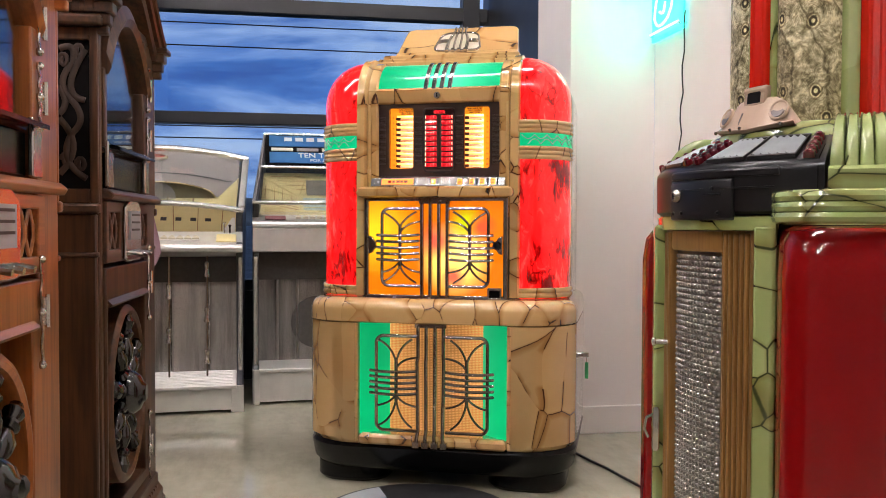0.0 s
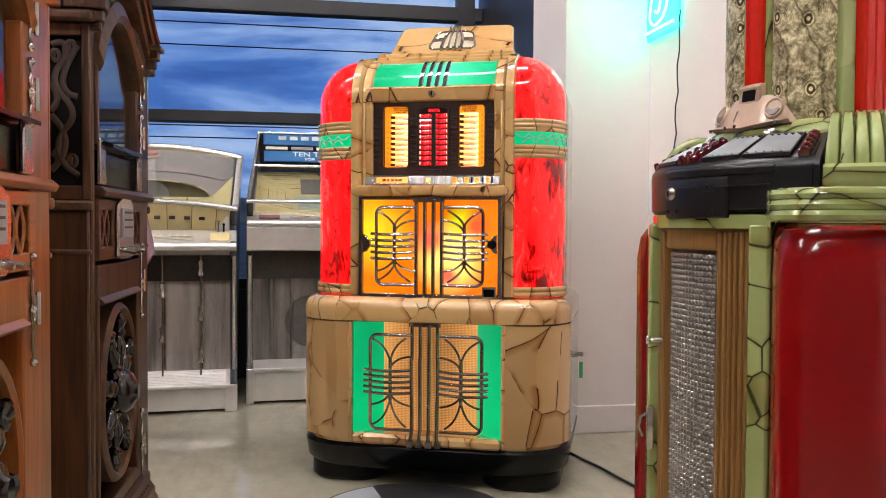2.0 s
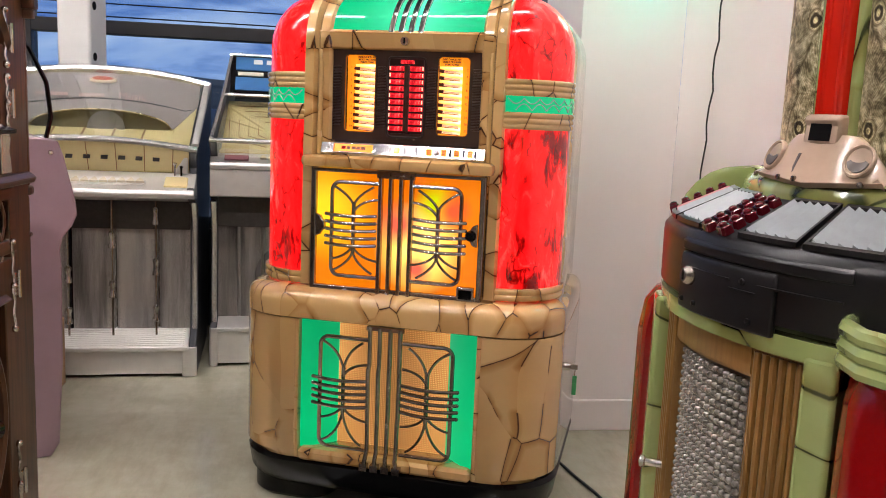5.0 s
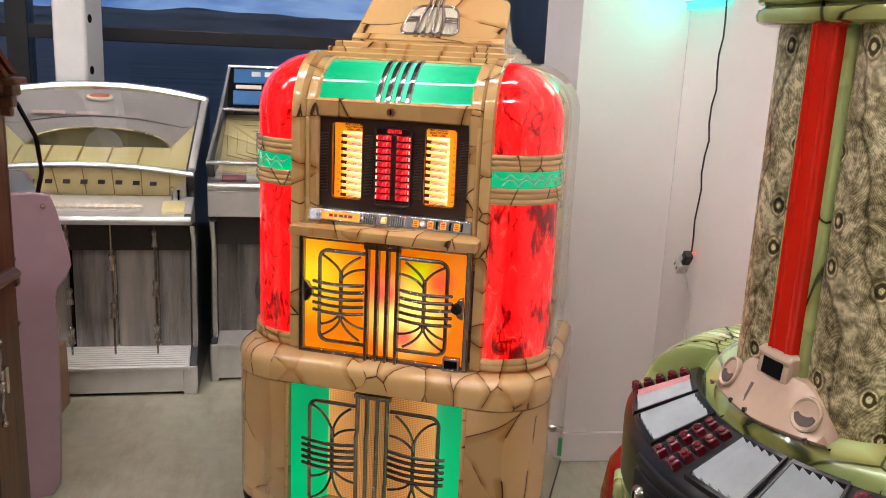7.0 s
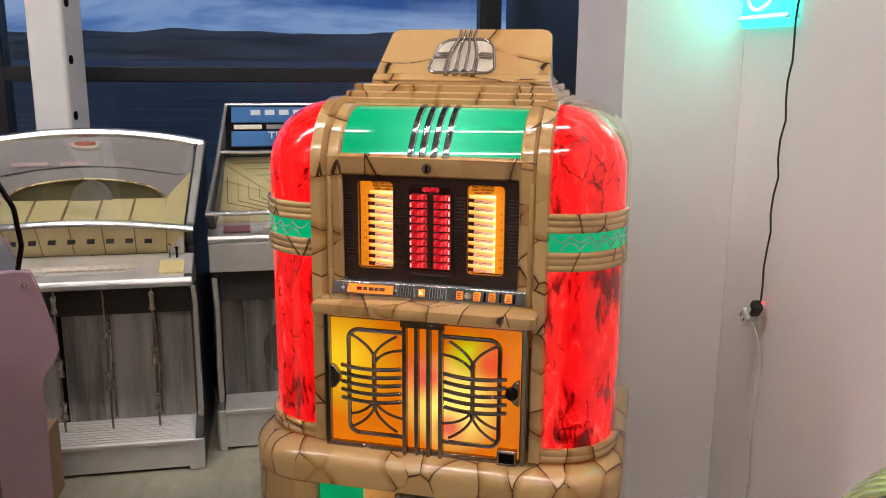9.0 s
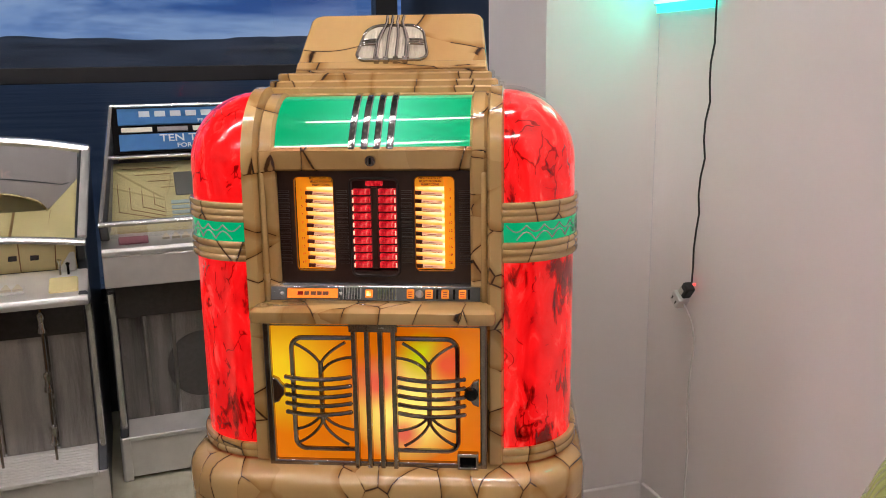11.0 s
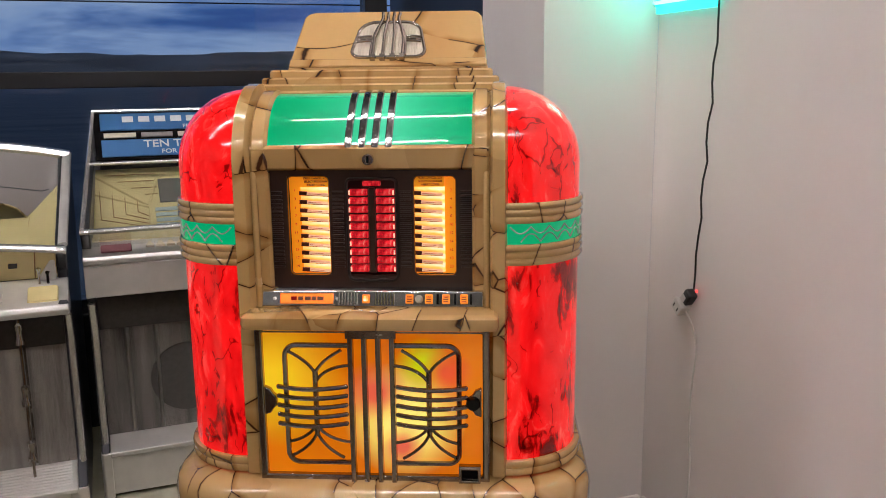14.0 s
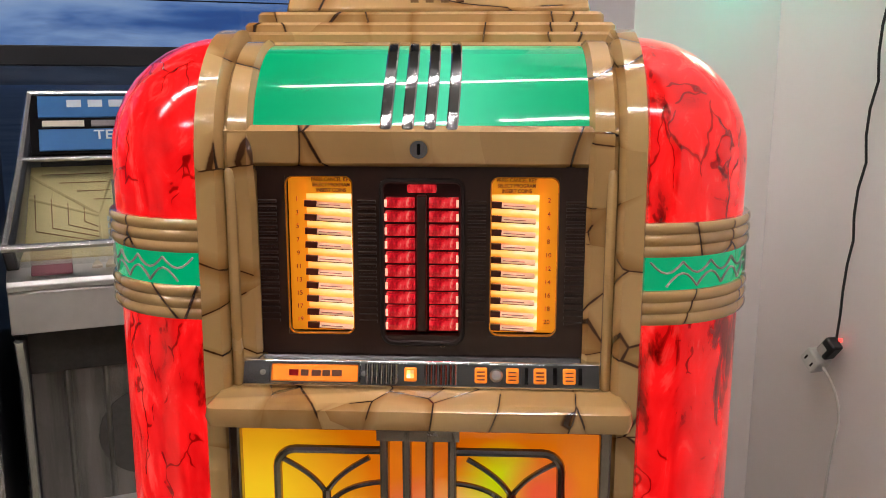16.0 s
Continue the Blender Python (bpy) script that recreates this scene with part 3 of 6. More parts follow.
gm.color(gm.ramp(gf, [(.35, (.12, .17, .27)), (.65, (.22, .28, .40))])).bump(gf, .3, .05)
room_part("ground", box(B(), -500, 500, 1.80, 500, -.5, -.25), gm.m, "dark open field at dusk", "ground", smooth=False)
sm = Mat("dusk_sky", (0, 0, 0), 1.0, spec=0)
sf, _ = sm.noise(1.0, 7, .6, sm.mapped((.0058, 1, .030)), .4)
sg, _ = sm.noise(1.0, 4, .55, sm.mapped((.0022, 1, .010)))
ssep = sm.node("ShaderNodeSeparateXYZ")
sm.link(sm.coords(), ssep.inputs[0])
hz = sm.math('DIVIDE', ssep.outputs[2], 180.0, True)
base = sm.ramp(hz, [(.0, (.22, .34, .56)), (.10, (.09, .22, .58)), (.40, (.085, .22, .62)), (1.0, (.055, .17, .55))])
cloud = sm.ramp(sm.math('ADD', sm.math('MULTIPLY', sf, .65), sm.math('MULTIPLY', sg, .4)), [(.45, (0, 0, 0)), (.60, (1, 1, 1))])
sc = sm.mix(sm.math('MULTIPLY', cloud, .7), base, (.42, .54, .76))
darkc = sm.ramp(sf, [(.34, (.42, .46, .58)), (.52, (1, 1, 1))])
sm.emit(sm.mix(1.0, sc, darkc, 'MULTIPLY'), 1.3)
room_part("backdrop", box(B(), -600, 600, 470, 471, -20, 330), sm.m, "blue dusk sky with streaks of cloud", "sky", smooth=False)
hill = B()
rng = random.Random(4)
top = [(-480 + i * 6, 13 + 4.0 * noise.noise((i * .05, 3, 0)) + 2.2 * noise.noise((i * .21, 8, 0)) + .6 * rng.random()) for i in range(161)]
prism(hill, [(-480, -2)] + top + [(480, -2)], 440, 450, 1)
# faint blue emission paints dusk haze over the ridge
hm = Mat("far_woods_painted_haze", (.02, .03, .05), .95, spec=.1)
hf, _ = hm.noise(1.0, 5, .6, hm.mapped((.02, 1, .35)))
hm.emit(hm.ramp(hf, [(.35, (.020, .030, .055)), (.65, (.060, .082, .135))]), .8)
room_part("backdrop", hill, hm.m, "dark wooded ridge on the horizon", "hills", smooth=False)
pl = thing("power_line", ROOM, "black overhead power line on wooden poles", "power line")
for x in (-62, 62):
    part("pole", lathe(B(), [(.16, -.25), (.12, 11.0), (.0, 11.02)], (x, 30, 0), 2, 10), plain("pole_wood", (.06, .05, .04), .9), pl)
for z, sag in ((9.4, 1.0), (8.55, 1.0), (5.05, .5), (4.6, .5)):
    part("wire", sweep(B(), [(-62 + k * 6.2, 30, z + sag * ((k - 10) / 10) ** 2 - sag) for k in range(21)], .05, n=5, up=(0, 0, 1)), CABLE, pl)

# steel post with bolt holes beside the window
post = thing("steel_post", ROOM @ pose(-2.31, 1.26, 0, 0, 0, -10), "white painted steel post with round bolt holes", "post")
part("shaft", box(B(), -.075, .075, -.09, .09, 0, CEIL), WHITEPOST, post, bevel=.012)
hole = None
for k in range(12):
    z = .42 + k * .222
    if hole is None:
        # black discs on the face paint the shade of bolt holes
        hole = part("bolt_hole", lathe(B(), [(.0, -.001), (.019, -.001), (.019, .0015), (.0, .0015)], (0, 0, 0), 0, 14), DARKVOID, post, "black disc painting the shade of a round hole")
        hole.matrix_basis = pose(.0755, -.045, z)
    else:
        piece("bolt_hole", hole, post, pose(.0755, -.045, z))

# ceiling lights
strip = None
for x, y in itertools.product((-1.1, -3.1, -5.1), (-.8, -3.4)):
    m = ROOM @ pose(x, y, CEIL - .05)
    if strip is None:
        strip = thing("ceiling_light", m, "long white ceiling strip light", "lamp", "ceiling lights")
        part("housing", box(B(), -.87, .87, -.035, .035, 0, .05), WHITEPOST, strip, bevel=.006)
        lm = Mat("lamp_diffuser", (.8, .8, .8), .5)
        lm.emit((1.0, .915, .91), CEIL_LIGHT)
        part("diffuser", box(B(), -.85, .85, -.025, .025, -.012, -.001), lm.m, strip, smooth=False)
    else:
        copy_thing(strip, m)
spot = None
for x, y in ((-1.2, .7), (-2.6, .7), (-.6, -1.9), (-2.2, -1.9), (-3.6, -.6), (-1.2, -5.0), (-3.2, -5.0)):
    m = ROOM @ pose(x, y, CEIL - .03)
    if spot is None:
        spot = thing("downlight", m, "round white ceiling downlight", "lamp", "downlights")
        part("ring", lathe(B(), [(.095, .03), (.11, .03), (.11, .0), (.092, -.002)], n=24), WHITEPOST, spot)
        lm = Mat("downlight_lens", (.8, .8, .8), .5)
        lm.emit((1.0, .92, .92), SPOT_LIGHT)
        part("lens", lathe(B(), [(.0, .004), (.09, .004), (.09, .012), (.0, .012)], n=24), lm.m, spot)
    else:
        copy_thing(spot, m)


# ---- the lit jukebox ----
JB = thing("jukebox", pose(-.0275, 2.826, 0, 0, 0, -12), "tan stone-painted jukebox glowing red, green and orange on a black plinth", "jukebox")

# plinth and feet
part("plinth", slab(B(), -.463, .463, -.045, .62, .17, .05, [(.055, .03), (.075, .010), (.132, .0), (.146, .008)]), BLACK, JB, "black lacquered plinth")
for x0, x1 in ((-.43, -.17), (.17, .43)):
    part("foot", slab(B(), x0, x1, -.005, .56, .10 if x0 < 0 else .10, .03, [(.0, .012), (.012, .0), (.06, .0)]), BLACK, JB, "black rounded foot")

# base cabinet: two wings, apron rail and sill round the lower window
def wing(sign):
    """Side of the base from the window's edge round to the back, as a thick shell."""
    pts = [(sign * .249, -.052)]
    for i in range(11):
        a = radians(-90 + 9 * i)
        pts.append((sign * (.463 - .17 + .17 * math.cos(a)), -.052 + .17 + .17 * math.sin(a)))
    pts += [(sign * .463, .57), (sign * .413, .62), (sign * .249, .62)]
    return pts


for s, nm in ((-1, "base_wing"), (1, "base_wing")):
    w = wing(s)
    def shrunk(k):
        return [(x - s * k if abs(x) > .26 else x, y + (k if y < .5 else -k)) for x, y in w]
    bb = B()
    loft(bb, [[(x, y, z) for x, y in shrunk(k)] for z, k in ((.144, .012), (.162, .0), (.548, .0))])
    part(nm, bb, TAN_WING, JB)
# stiles beside the lower window, a hair proud
for s in (-1, 1):
    part("stile", box(B(), min(s * .249, s * .262), max(s * .249, s * .262), -.0545, .02, .15, .548), TAN, JB, bevel=.004)
part("sill", slab(B(), -.248, .248, -.060, .04, .012, .004, [(.146, .006), (.153, .0), (.170, .0), (.180, .010)]), TAN_RAIL, JB)
# apron rail over the window and the rounded shoulder of the base
part("base_rail", slab(B(), -.463, .463, -.056, .62, .17, .05, [(.549, .006), (.553, .0), (.592, .0), (.609, .005), (.621, .016), (.628, .034), (.630, .055)]), TAN_RAIL, JB)
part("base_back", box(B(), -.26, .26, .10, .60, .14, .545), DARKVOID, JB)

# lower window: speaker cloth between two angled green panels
part("speaker_cloth", box(B(), -.166, .166, .030, .036, .176, .548), CLOTH, JB, "warm woven speaker cloth with backlight painted in", smooth=False)
for s in (-1, 1):
    bb = B()
    prof = [(s * .248, -.035), (s * .215, -.028), (s * .160, .024), (s * .160, .029), (s * .248, .029)]
    prism(bb, prof, .176, .548, 2)
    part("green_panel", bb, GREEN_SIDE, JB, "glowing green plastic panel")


def bar(parent, pts, w=.010, h=.008, mat=None, name="bar", n=8):
    return part(name, sweep(B(), pts, w, h, n), mat or PEWTER, parent)


def ornament(parent, y, cx, x_out, x_in, zt, zb, rz, rw, depth=0.0):
    """Cast grille for one side: looped frame, two forked stems and five rungs."""
    s = 1 if cx > 0 else -1
    def P(x, z, d=0.0):
        return (s * x, y + d, z)
    r = .024
    fr = [P(x_in, zt)]
    for i in range(7):
        a = radians(90 - 15 * i)
        fr.append(P(x_out - r + r * math.cos(a), zt - r + r * math.sin(a)))
    for i in range(7):
        a = radians(-15 * i)
        fr.append(P(x_out - r + r * math.cos(a), zb + r + r * math.sin(a)))
    fr.append(P(x_in, zb))
    part("frame_loop", sweep(B(), fr, .0115, .011), PEWTER, parent)
    c = abs(cx)
    j = rz[0] + .028
    k = rz[-1] - .020
    part("stem", sweep(B(), [P(c, j + .006), P(c, j - .012), P(c, (j + k) / 2), P(c, k + .012), P(c, k - .004)], .012, .010), PEWTER, parent)
    for p0, p1, p2 in (
            ((c, j), (c - .010, zt - .035), (x_in + .016, zt - .010)),
            ((c, j), (c + .012, zt - .035), (x_out - .008, zt - .014)),
            ((c, j - .020), (c - .018, j + .014), (x_in, j + .018)),
            ((c, k), (c - .010, zb + .035), (x_in + .016, zb + .010)),
            ((c, k), (c + .012, zb + .035), (x_out - .008, zb + .014)),
            ((c, k + .016), (c + .020, k - .014), (x_out - .004, k - .022)),
            ((c, k + .016), (c - .018, k - .016), (x_in, k - .022))):
        part("branch", sweep(B(), curve_pts(P(*p0), P(*p1), P(*p2)), .0075, .007), PEWTER, parent)
    for z in rz:
        rg = B()
        sweep(rg, curve_pts(P(rw[0], z + .002, -.006), P((rw[0] + rw[1]) / 2, z - .004, -.026), P(rw[1], z + .001, -.006), 10), .0105, .0105, up=(0, 0, 1))
        ball(rg, P(rw[0], z + .002, -.006), .0053, 8)
        ball(rg, P(rw[1], z + .001, -.006), .0053, 8)
        part("rung", rg, PEWTER, parent)


LG = part("lower_grille", box(B(), -.052, .052, -.062, -.050, .538, .549), PEWTER, JB, "cast pewter ornamental grille")
for s in (-1, 1):
    ornament(LG, -.050, s * .118, .186, .048, .508, .196, [.392 - i * .0185 for i in range(5)], (.050, .204))
for x in (-.042, -.0145, .0145, .042):
    bb = B()
    sweep(bb, [(x, -.058, .546), (x, -.058, .440), (x * 1.05, -.062, .425), (x * 1.02, -.060, .30), (x, -.062, .285), (x * .98, -.062, .20), (x, -.072, .184), (x * 1.12, -.072, .155)], .0125, .012)
    box(bb, x * 1.1 - .011, x * 1.1 + .011, -.078, -.060, .147, .166)
    part("bar", bb, PEWTER, LG, bevel=0)

# upper body: shell behind, in profile an arch
def arch(r, half, top, z0, n=10):
    pts = [(-half, z0)]
    for i in range(n + 1):
        a = radians(180 - 90 * i / n)
        pts.append((-half + r + r * math.cos(a), top - r + r * math.sin(a)))
    for i in range(n + 1):
        a = radians(90 - 90 * i / n)
        pts.append((half - r + r * math.cos(a), top - r + r * math.sin(a)))
    pts.append((half, z0))
    return pts


YC, ZC, RR = .180, 1.288, .155
bb = B()
loft(bb, [[(x, y, z) for x, z in arch(r, h, t, .60)] for y, r, h, t in ((YC + .002, .146, .424, 1.434), (YC + .02, .150, .432, 1.441), (.58, .150, .432, 1.441), (.61, .130, .415, 1.425))])
part("shell", bb, TAN, JB)
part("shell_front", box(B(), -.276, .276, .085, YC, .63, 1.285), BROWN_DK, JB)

# red plastic corner columns with domed tops
for s in (-1, 1):
    bb = B()
    cx = s * .278
    loops = []
    prof = [(z, RR) for z in (.632, .80, .95, 1.10, 1.20, ZC)] + [(ZC + RR * math.sin(radians(a)), RR * math.cos(radians(a))) for a in (10, 20, 30, 40, 50, 60, 70, 80, 87)]
    for z, r in prof:
        ring = []
        for k in range(15):
            a = radians(-90 + 90 * k / 14)
            ring.append((cx + s * r * math.cos(a), YC + r * math.sin(a), z))
        loops.append(ring)
    loft(bb, loops, False)
    col = part("red_column", bb, RED_LIT, JB, "glowing marbled red plastic corner column with domed top")
    # bands of turned wood with a green plastic belt
    def ring_part(nm, prof, mat, lbl="", parent=JB):
        q = B()
        loops = []
        for k in range(17):
            a = radians(-94 + 98 * k / 16)
            loops.append([(cx + s * (RR + r) * math.cos(a), YC + (RR + r) * math.sin(a), z) for r, z in prof])
        loft(q, loops)
        return part(nm, q, mat, parent, lbl)
    def reeds(z0, z1, n, r0):
        pts = [(-.004, z0)]
        h = (z1 - z0) / n
        for i in range(n):
            for j in range(5):
                a = radians(-80 + 40 * j)
                pts.append((r0 + .004 * math.cos(a), z0 + h * (i + .5) + h * .48 * math.sin(a)))
        pts.append((-.004, z1))
        return pts
    ring_part("reeded_band", reeds(1.174, 1.217, 3, .006), TAN_RAIL)
    belt = ring_part("green_belt", [(-.004, 1.132), (.003, 1.132), (.005, 1.153), (.003, 1.174), (-.004, 1.174)], GREEN_LIT, "glowing green belt with leaded lines")
    ring_part("reeded_band", reeds(1.088, 1.132, 3, .006), TAN_RAIL)
    ring_part("column_foot", reeds(.634, .668, 2, .008), TAN_RAIL)
    for row in range(2):
        for k in range(6):
            a0, a1 = -88 + k * 15 + row * 7.5, -88 + (k + 1) * 15 + row * 7.5
            pts = []
            for i in range(7):
                t = i / 6
                a = radians(min(2, a0 + (a1 - a0) * t))
                z = (1.168 - .014 * math.sin(PI * t)) if row == 0 else (1.137 + .017 * math.sin(PI * t))
                pts.append((cx + s * (RR + .0055) * math.cos(a), YC + (RR + .0055) * math.sin(a), z))
            part("lead_line", sweep(B(), pts, .0035, .003, 5, up=(0, 0, 1)), LEADING, belt, "thin grey leading")

# front pilasters that bend back over the top
def over_path(y0, r, z0=.636, ang=95):
    pts = [(y0 - .006, z0), (y0 - .003, .9), (y0, 1.20), (YC - r, ZC)]
    for i in range(1, 13):
        a = radians(ang * i / 12)
        pts.append((YC - r * math.cos(a), ZC + r * math.sin(a)))
    return pts


def over_strip(x0, x1, y0, r, thick, z0=.636, ang=95):
    """A strip between two x, following the front and bending back over the top."""
    out = over_path(y0, r, z0, ang)
    inn = over_path(y0 + thick, r - thick, z0, ang)
    bb = B()
    e = min(.006, (x1 - x0) * .3)
    loops = []
    for (yo, zo), (yi, zi) in zip(out, inn):
        my, mz = yo * .75 + yi * .25, zo * .75 + zi * .25
        loops.append([(x0, yi, zi), (x1, yi, zi), (x1, my, mz), (x1 - e, yo, zo), (x0 + e, yo, zo), (x0, my, mz)])
    return loft(bb, loops)


for s in (-1, 1):
    part("pilaster", over_strip(min(s * .243, s * .279), max(s * .243, s * .279), .012, .166, .05), TAN, JB)
    part("inner_reveal", over_strip(min(s * .207, s * .2425), max(s * .207, s * .2425), .045, .152, .03, 1.282, 92), TAN, JB)
    part("side_moulding", box(B(), min(s * .230, s * .2425), max(s * .230, s * .2425), .026, .07, .995, 1.281), TANPLAIN, JB, "plain tan side moulding", bevel=.006)

# curved green name panel with chrome straps
gp = B()
loops = []
for i in range(11):
    a = radians(16.5 + 69.5 * i / 10)
    loops.append([(-.2065, YC - .144 * math.cos(a), ZC + .144 * math.sin(a)), (.2065, YC - .144 * math.cos(a), ZC + .144 * math.sin(a)), (.2065, YC - .12 * math.cos(a), ZC + .12 * math.sin(a)), (-.2065, YC - .12 * math.cos(a), ZC + .12 * math.sin(a))])
loft(gp, loops)
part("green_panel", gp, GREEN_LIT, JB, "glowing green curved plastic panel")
for k in range(4):
    x = -.042 + k * .0272
    q = B()
    loops = []
    for i in range(13):
        a, xc = radians(14 + 74 * i / 12), x + .004 * math.sin(PI * i / 12)
        def at(dx, r):
            return (xc + dx, YC - r * math.cos(a), ZC + r * math.sin(a))
        loops.append([at(-.0072, .1435), at(-.0072, .1490), at(-.0055, .1505), at(0, .1507), at(.0055, .1505), at(.0072, .1490), at(.0072, .1435)])
    loft(q, loops)
    part("strap", q, STRAP, JB, "bent chrome strap")
# head rail with its lock
hr = B()
loft(hr, [[(-.241, y, z), (.241, y, z), (.241, .08, z), (-.241, .08, z)] for y, z in ((.046, 1.281), (.039, 1.286), (.035, 1.306), (.032, 1.325), (.040, 1.332))])
part("head_rail", hr, TAN_RAIL, JB)
lk = part("lock", lathe(B(), [(.0, -.012), (.011, -.012), (.012, -.006), (.012, .01)], (.0, .034, 1.304), 1, 16), CHROME, JB, "round chrome key lock")
part("key_slot", box(B(), -.002, .002, .0195, .0225, 1.298, 1.311), DARKVOID, lk)

# brown display with title windows and keys
DF = .052
holes = [(-.172, -.086, 1.062, 1.268), (-.050, .054, 1.062, 1.262), (.088, .174, 1.062, 1.268)]
disp = part("display_panel", plate(B(), -.2295, .2295, 1.036, 1.281, DF, DF + .012, holes), BROWN, JB, "brown enamelled selector panel")
for hi, (x0, x1, z0, z1) in enumerate(holes):
    if hi == 1:
        q = B()
        fr = rrect(x0 + .001, x1 - .001, z0 - .010, z1 + .001, .014, .010, 5)
        sweep(q, [(x, DF - .002, z) for x, z in fr], .007, .006, 6, True)
        kf = part("key_frame", q, BROWN_DK, disp, "black rounded key frame")
        part("key_bed", box(B(), x0, x1, DF + .014, DF + .02, z0, z1), BROWN_DK, disp, smooth=False)
        part("key_divider", box(B(), -.0055, .0075, DF - .001, DF + .014, z0 + .004, z1 - .018), BROWN, disp, bevel=.002)
        first = None
        for c in (-.0262, .0292):
            for r in range(10):
                z = 1.2345 - r * .0177
                if first is None:
                    kb = B()
                    prism(kb, [(-.006, -.006), (-.008, .001), (-.004, .0065), (.008, .0065), (.008, -.0065)], -.0185, .0185, 0)
                    first = part("selector_key", kb, RED_KEY, disp, "clear red plastic selector key", bevel=.0015)
                    first.matrix_basis = pose(c, DF + .004, z)
                    # small glowing bar paints the glint at a key's outer end
                    gb = part("glint_bar", box(B(), -.0190, -.0160, -.0092, -.0075, -.0042, .005), RED_KEY_HOT, disp, smooth=False)
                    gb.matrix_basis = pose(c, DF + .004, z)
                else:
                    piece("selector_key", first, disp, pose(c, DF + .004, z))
                    piece("glint_bar", gb, disp, pose(c + (.035 if c > 0 else 0), DF + .004, z))
        part("cancel_key", box(B(), -.017, .020, DF - .001, DF + .012, 1.2475, 1.2575), RED_KEY, disp, "red cancel key", bevel=.002)
        for x in (-.020, .028):
            part("screw", lathe(B(), [(.0, -.003), (.003, -.002), (.0035, .002)], (x, DF, 1.0485), 1, 10), PEWTER, disp)
    else:
        s = -1 if hi == 0 else 1
        tw = part("title_window", box(B(), x0, x1, DF + .020, DF + .024, z0, z1), AMBER, disp, "amber lit title window with paper strips", smooth=False)
        a0, a1 = (x0 + .024, x1) if s < 0 else (x0, x1 - .024)
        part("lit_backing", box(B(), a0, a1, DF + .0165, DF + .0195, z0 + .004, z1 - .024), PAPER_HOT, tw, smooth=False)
        first = None
        for r in range(10):
            z = 1.2365 - r * .0178
            pm = pose((a0 + a1) / 2 - .002, DF + .0135, z - .002, 0, 3.0, 0)
            if first is None:
                tb = B()
                prism(tb, [(-.006, -.0062), (-.001, -.0012), (.0, -.0017), (-.005, -.0070)], -.022, .029, 0)
                first = part("title_strip", tb, PAPER, tw, "lit paper title strip")
                first.matrix_basis = pm
                ck = part("strip_clip", box(B(), -.030, -.0145, -.0072, -.002, -.0078, .0004), CLIP, tw, "dark strip clip", smooth=False)
                ck.matrix_basis = pm
                # thin dark bar stands in for the shadow below each strip
                sl_ = part("strip_shadow", box(B(), -.027, .029, -.0015, .002, -.0088, -.0072), CLIP, tw, smooth=False)
                sl_.matrix_basis = pm
                ln = part("typed_line", box(B(), -.012, .016, -.0052, -.0044, -.0044, -.0036), TYPED, tw, smooth=False)
                ln.matrix_basis = pm
            else:
                piece("title_strip", first, tw, pm)
                piece("strip_clip", ck, tw, pm)
                piece("typed_line", ln, tw, pm)
                piece("strip_shadow", sl_, tw, pm)
            words("number", str(2 * r + (1 if s < 0 else 2)), .0085, upright(x0 + .011 if s < 0 else x1 - .011, DF + .0192, z), INK, tw)
        for ex, ez, a_ in ((x0, z0, 180), (x1, z0, 270), (x1, z1, 0), (x0, z1, 90)):
            r_ = .011
            ox, oz = ex + (r_ if ex == x0 else -r_), ez + (r_ if ez == z0 else -r_)
            part("window_corner", prism(B(), [(ex, ez)] + [(ox + r_ * math.cos(radians(a_ + 15 * i)), oz + r_ * math.sin(radians(a_ + 15 * i))) for i in range(7)], DF + .001, DF + .0125, 1), BROWN, tw, smooth=False)
        part("window_rim", sweep(B(), [(x, DF + .001, z) for x, z in rrect(x0 + .0005, x1 - .0005, z0 + .0005, z1 - .0005, .011, .011, 5)], .0022, .003, 6, True), AMBER_RIM, tw)
        card = part("instruction_card", box(B(), a0, a1, DF + .0125, DF + .0163, z1 - .0235, z1 - .001), AMBER, tw, smooth=False)
        for i, tx in enumerate(("PRESS CANCEL KEY", "SELECT PROGRAM", "INSERT COINS")):
            words("lettering", tx, .0068, upright((a0 + a1) / 2 + .002, DF + .0119, z1 - .0055 - i * .0068), INK, card, .0002, .86)
# raised louvre ribs
rib = None
for cx in (-.1945, -.068, .071, .1945):
    for r in range(20):
        m = pose(cx, DF, 1.236 - r * .0082)
        if rib is None:
            rib = part("louvre_rib", prism(B(), [(.001, -.0026), (-.0035, -.0014), (-.0035, .0014), (.001, .0026)], -.0115, .0115, 0), BROWN, disp)
            rib.matrix_basis = m
        else:
            piece("louvre_rib", rib, disp, m)

# chrome coin panel
CP = part("coin_panel", prism(B(), [(.030, .996), (.022, 1.002), (.034, 1.032), (.05, 1.035), (.05, .996)], -.2295, .2295, 0), CHROME, JB, "chrome coin panel with amber windows", bevel=.002)


def on_coin(x, dz=0.0, d=.0):
    return pose(x, .0275 - d + dz * .4, 1.0172 + dz, -21.8, 0, 0)


np_ = part("name_window", box(B(), -.055, .055, -.002, .004, -.0105, .0105), AMBER_TINY, CP, "amber lit maker's window", bevel=.002)
np_.matrix_basis = on_coin(-.135)
fr_ = part("window_rim", sweep(B(), [(x, -.001, z) for x, z in rrect(-.057, .057, -.012, .012, .003, .003, 3)], .004, .004, 6, True), CHROME, CP)
fr_.matrix_basis = on_coin(-.135)
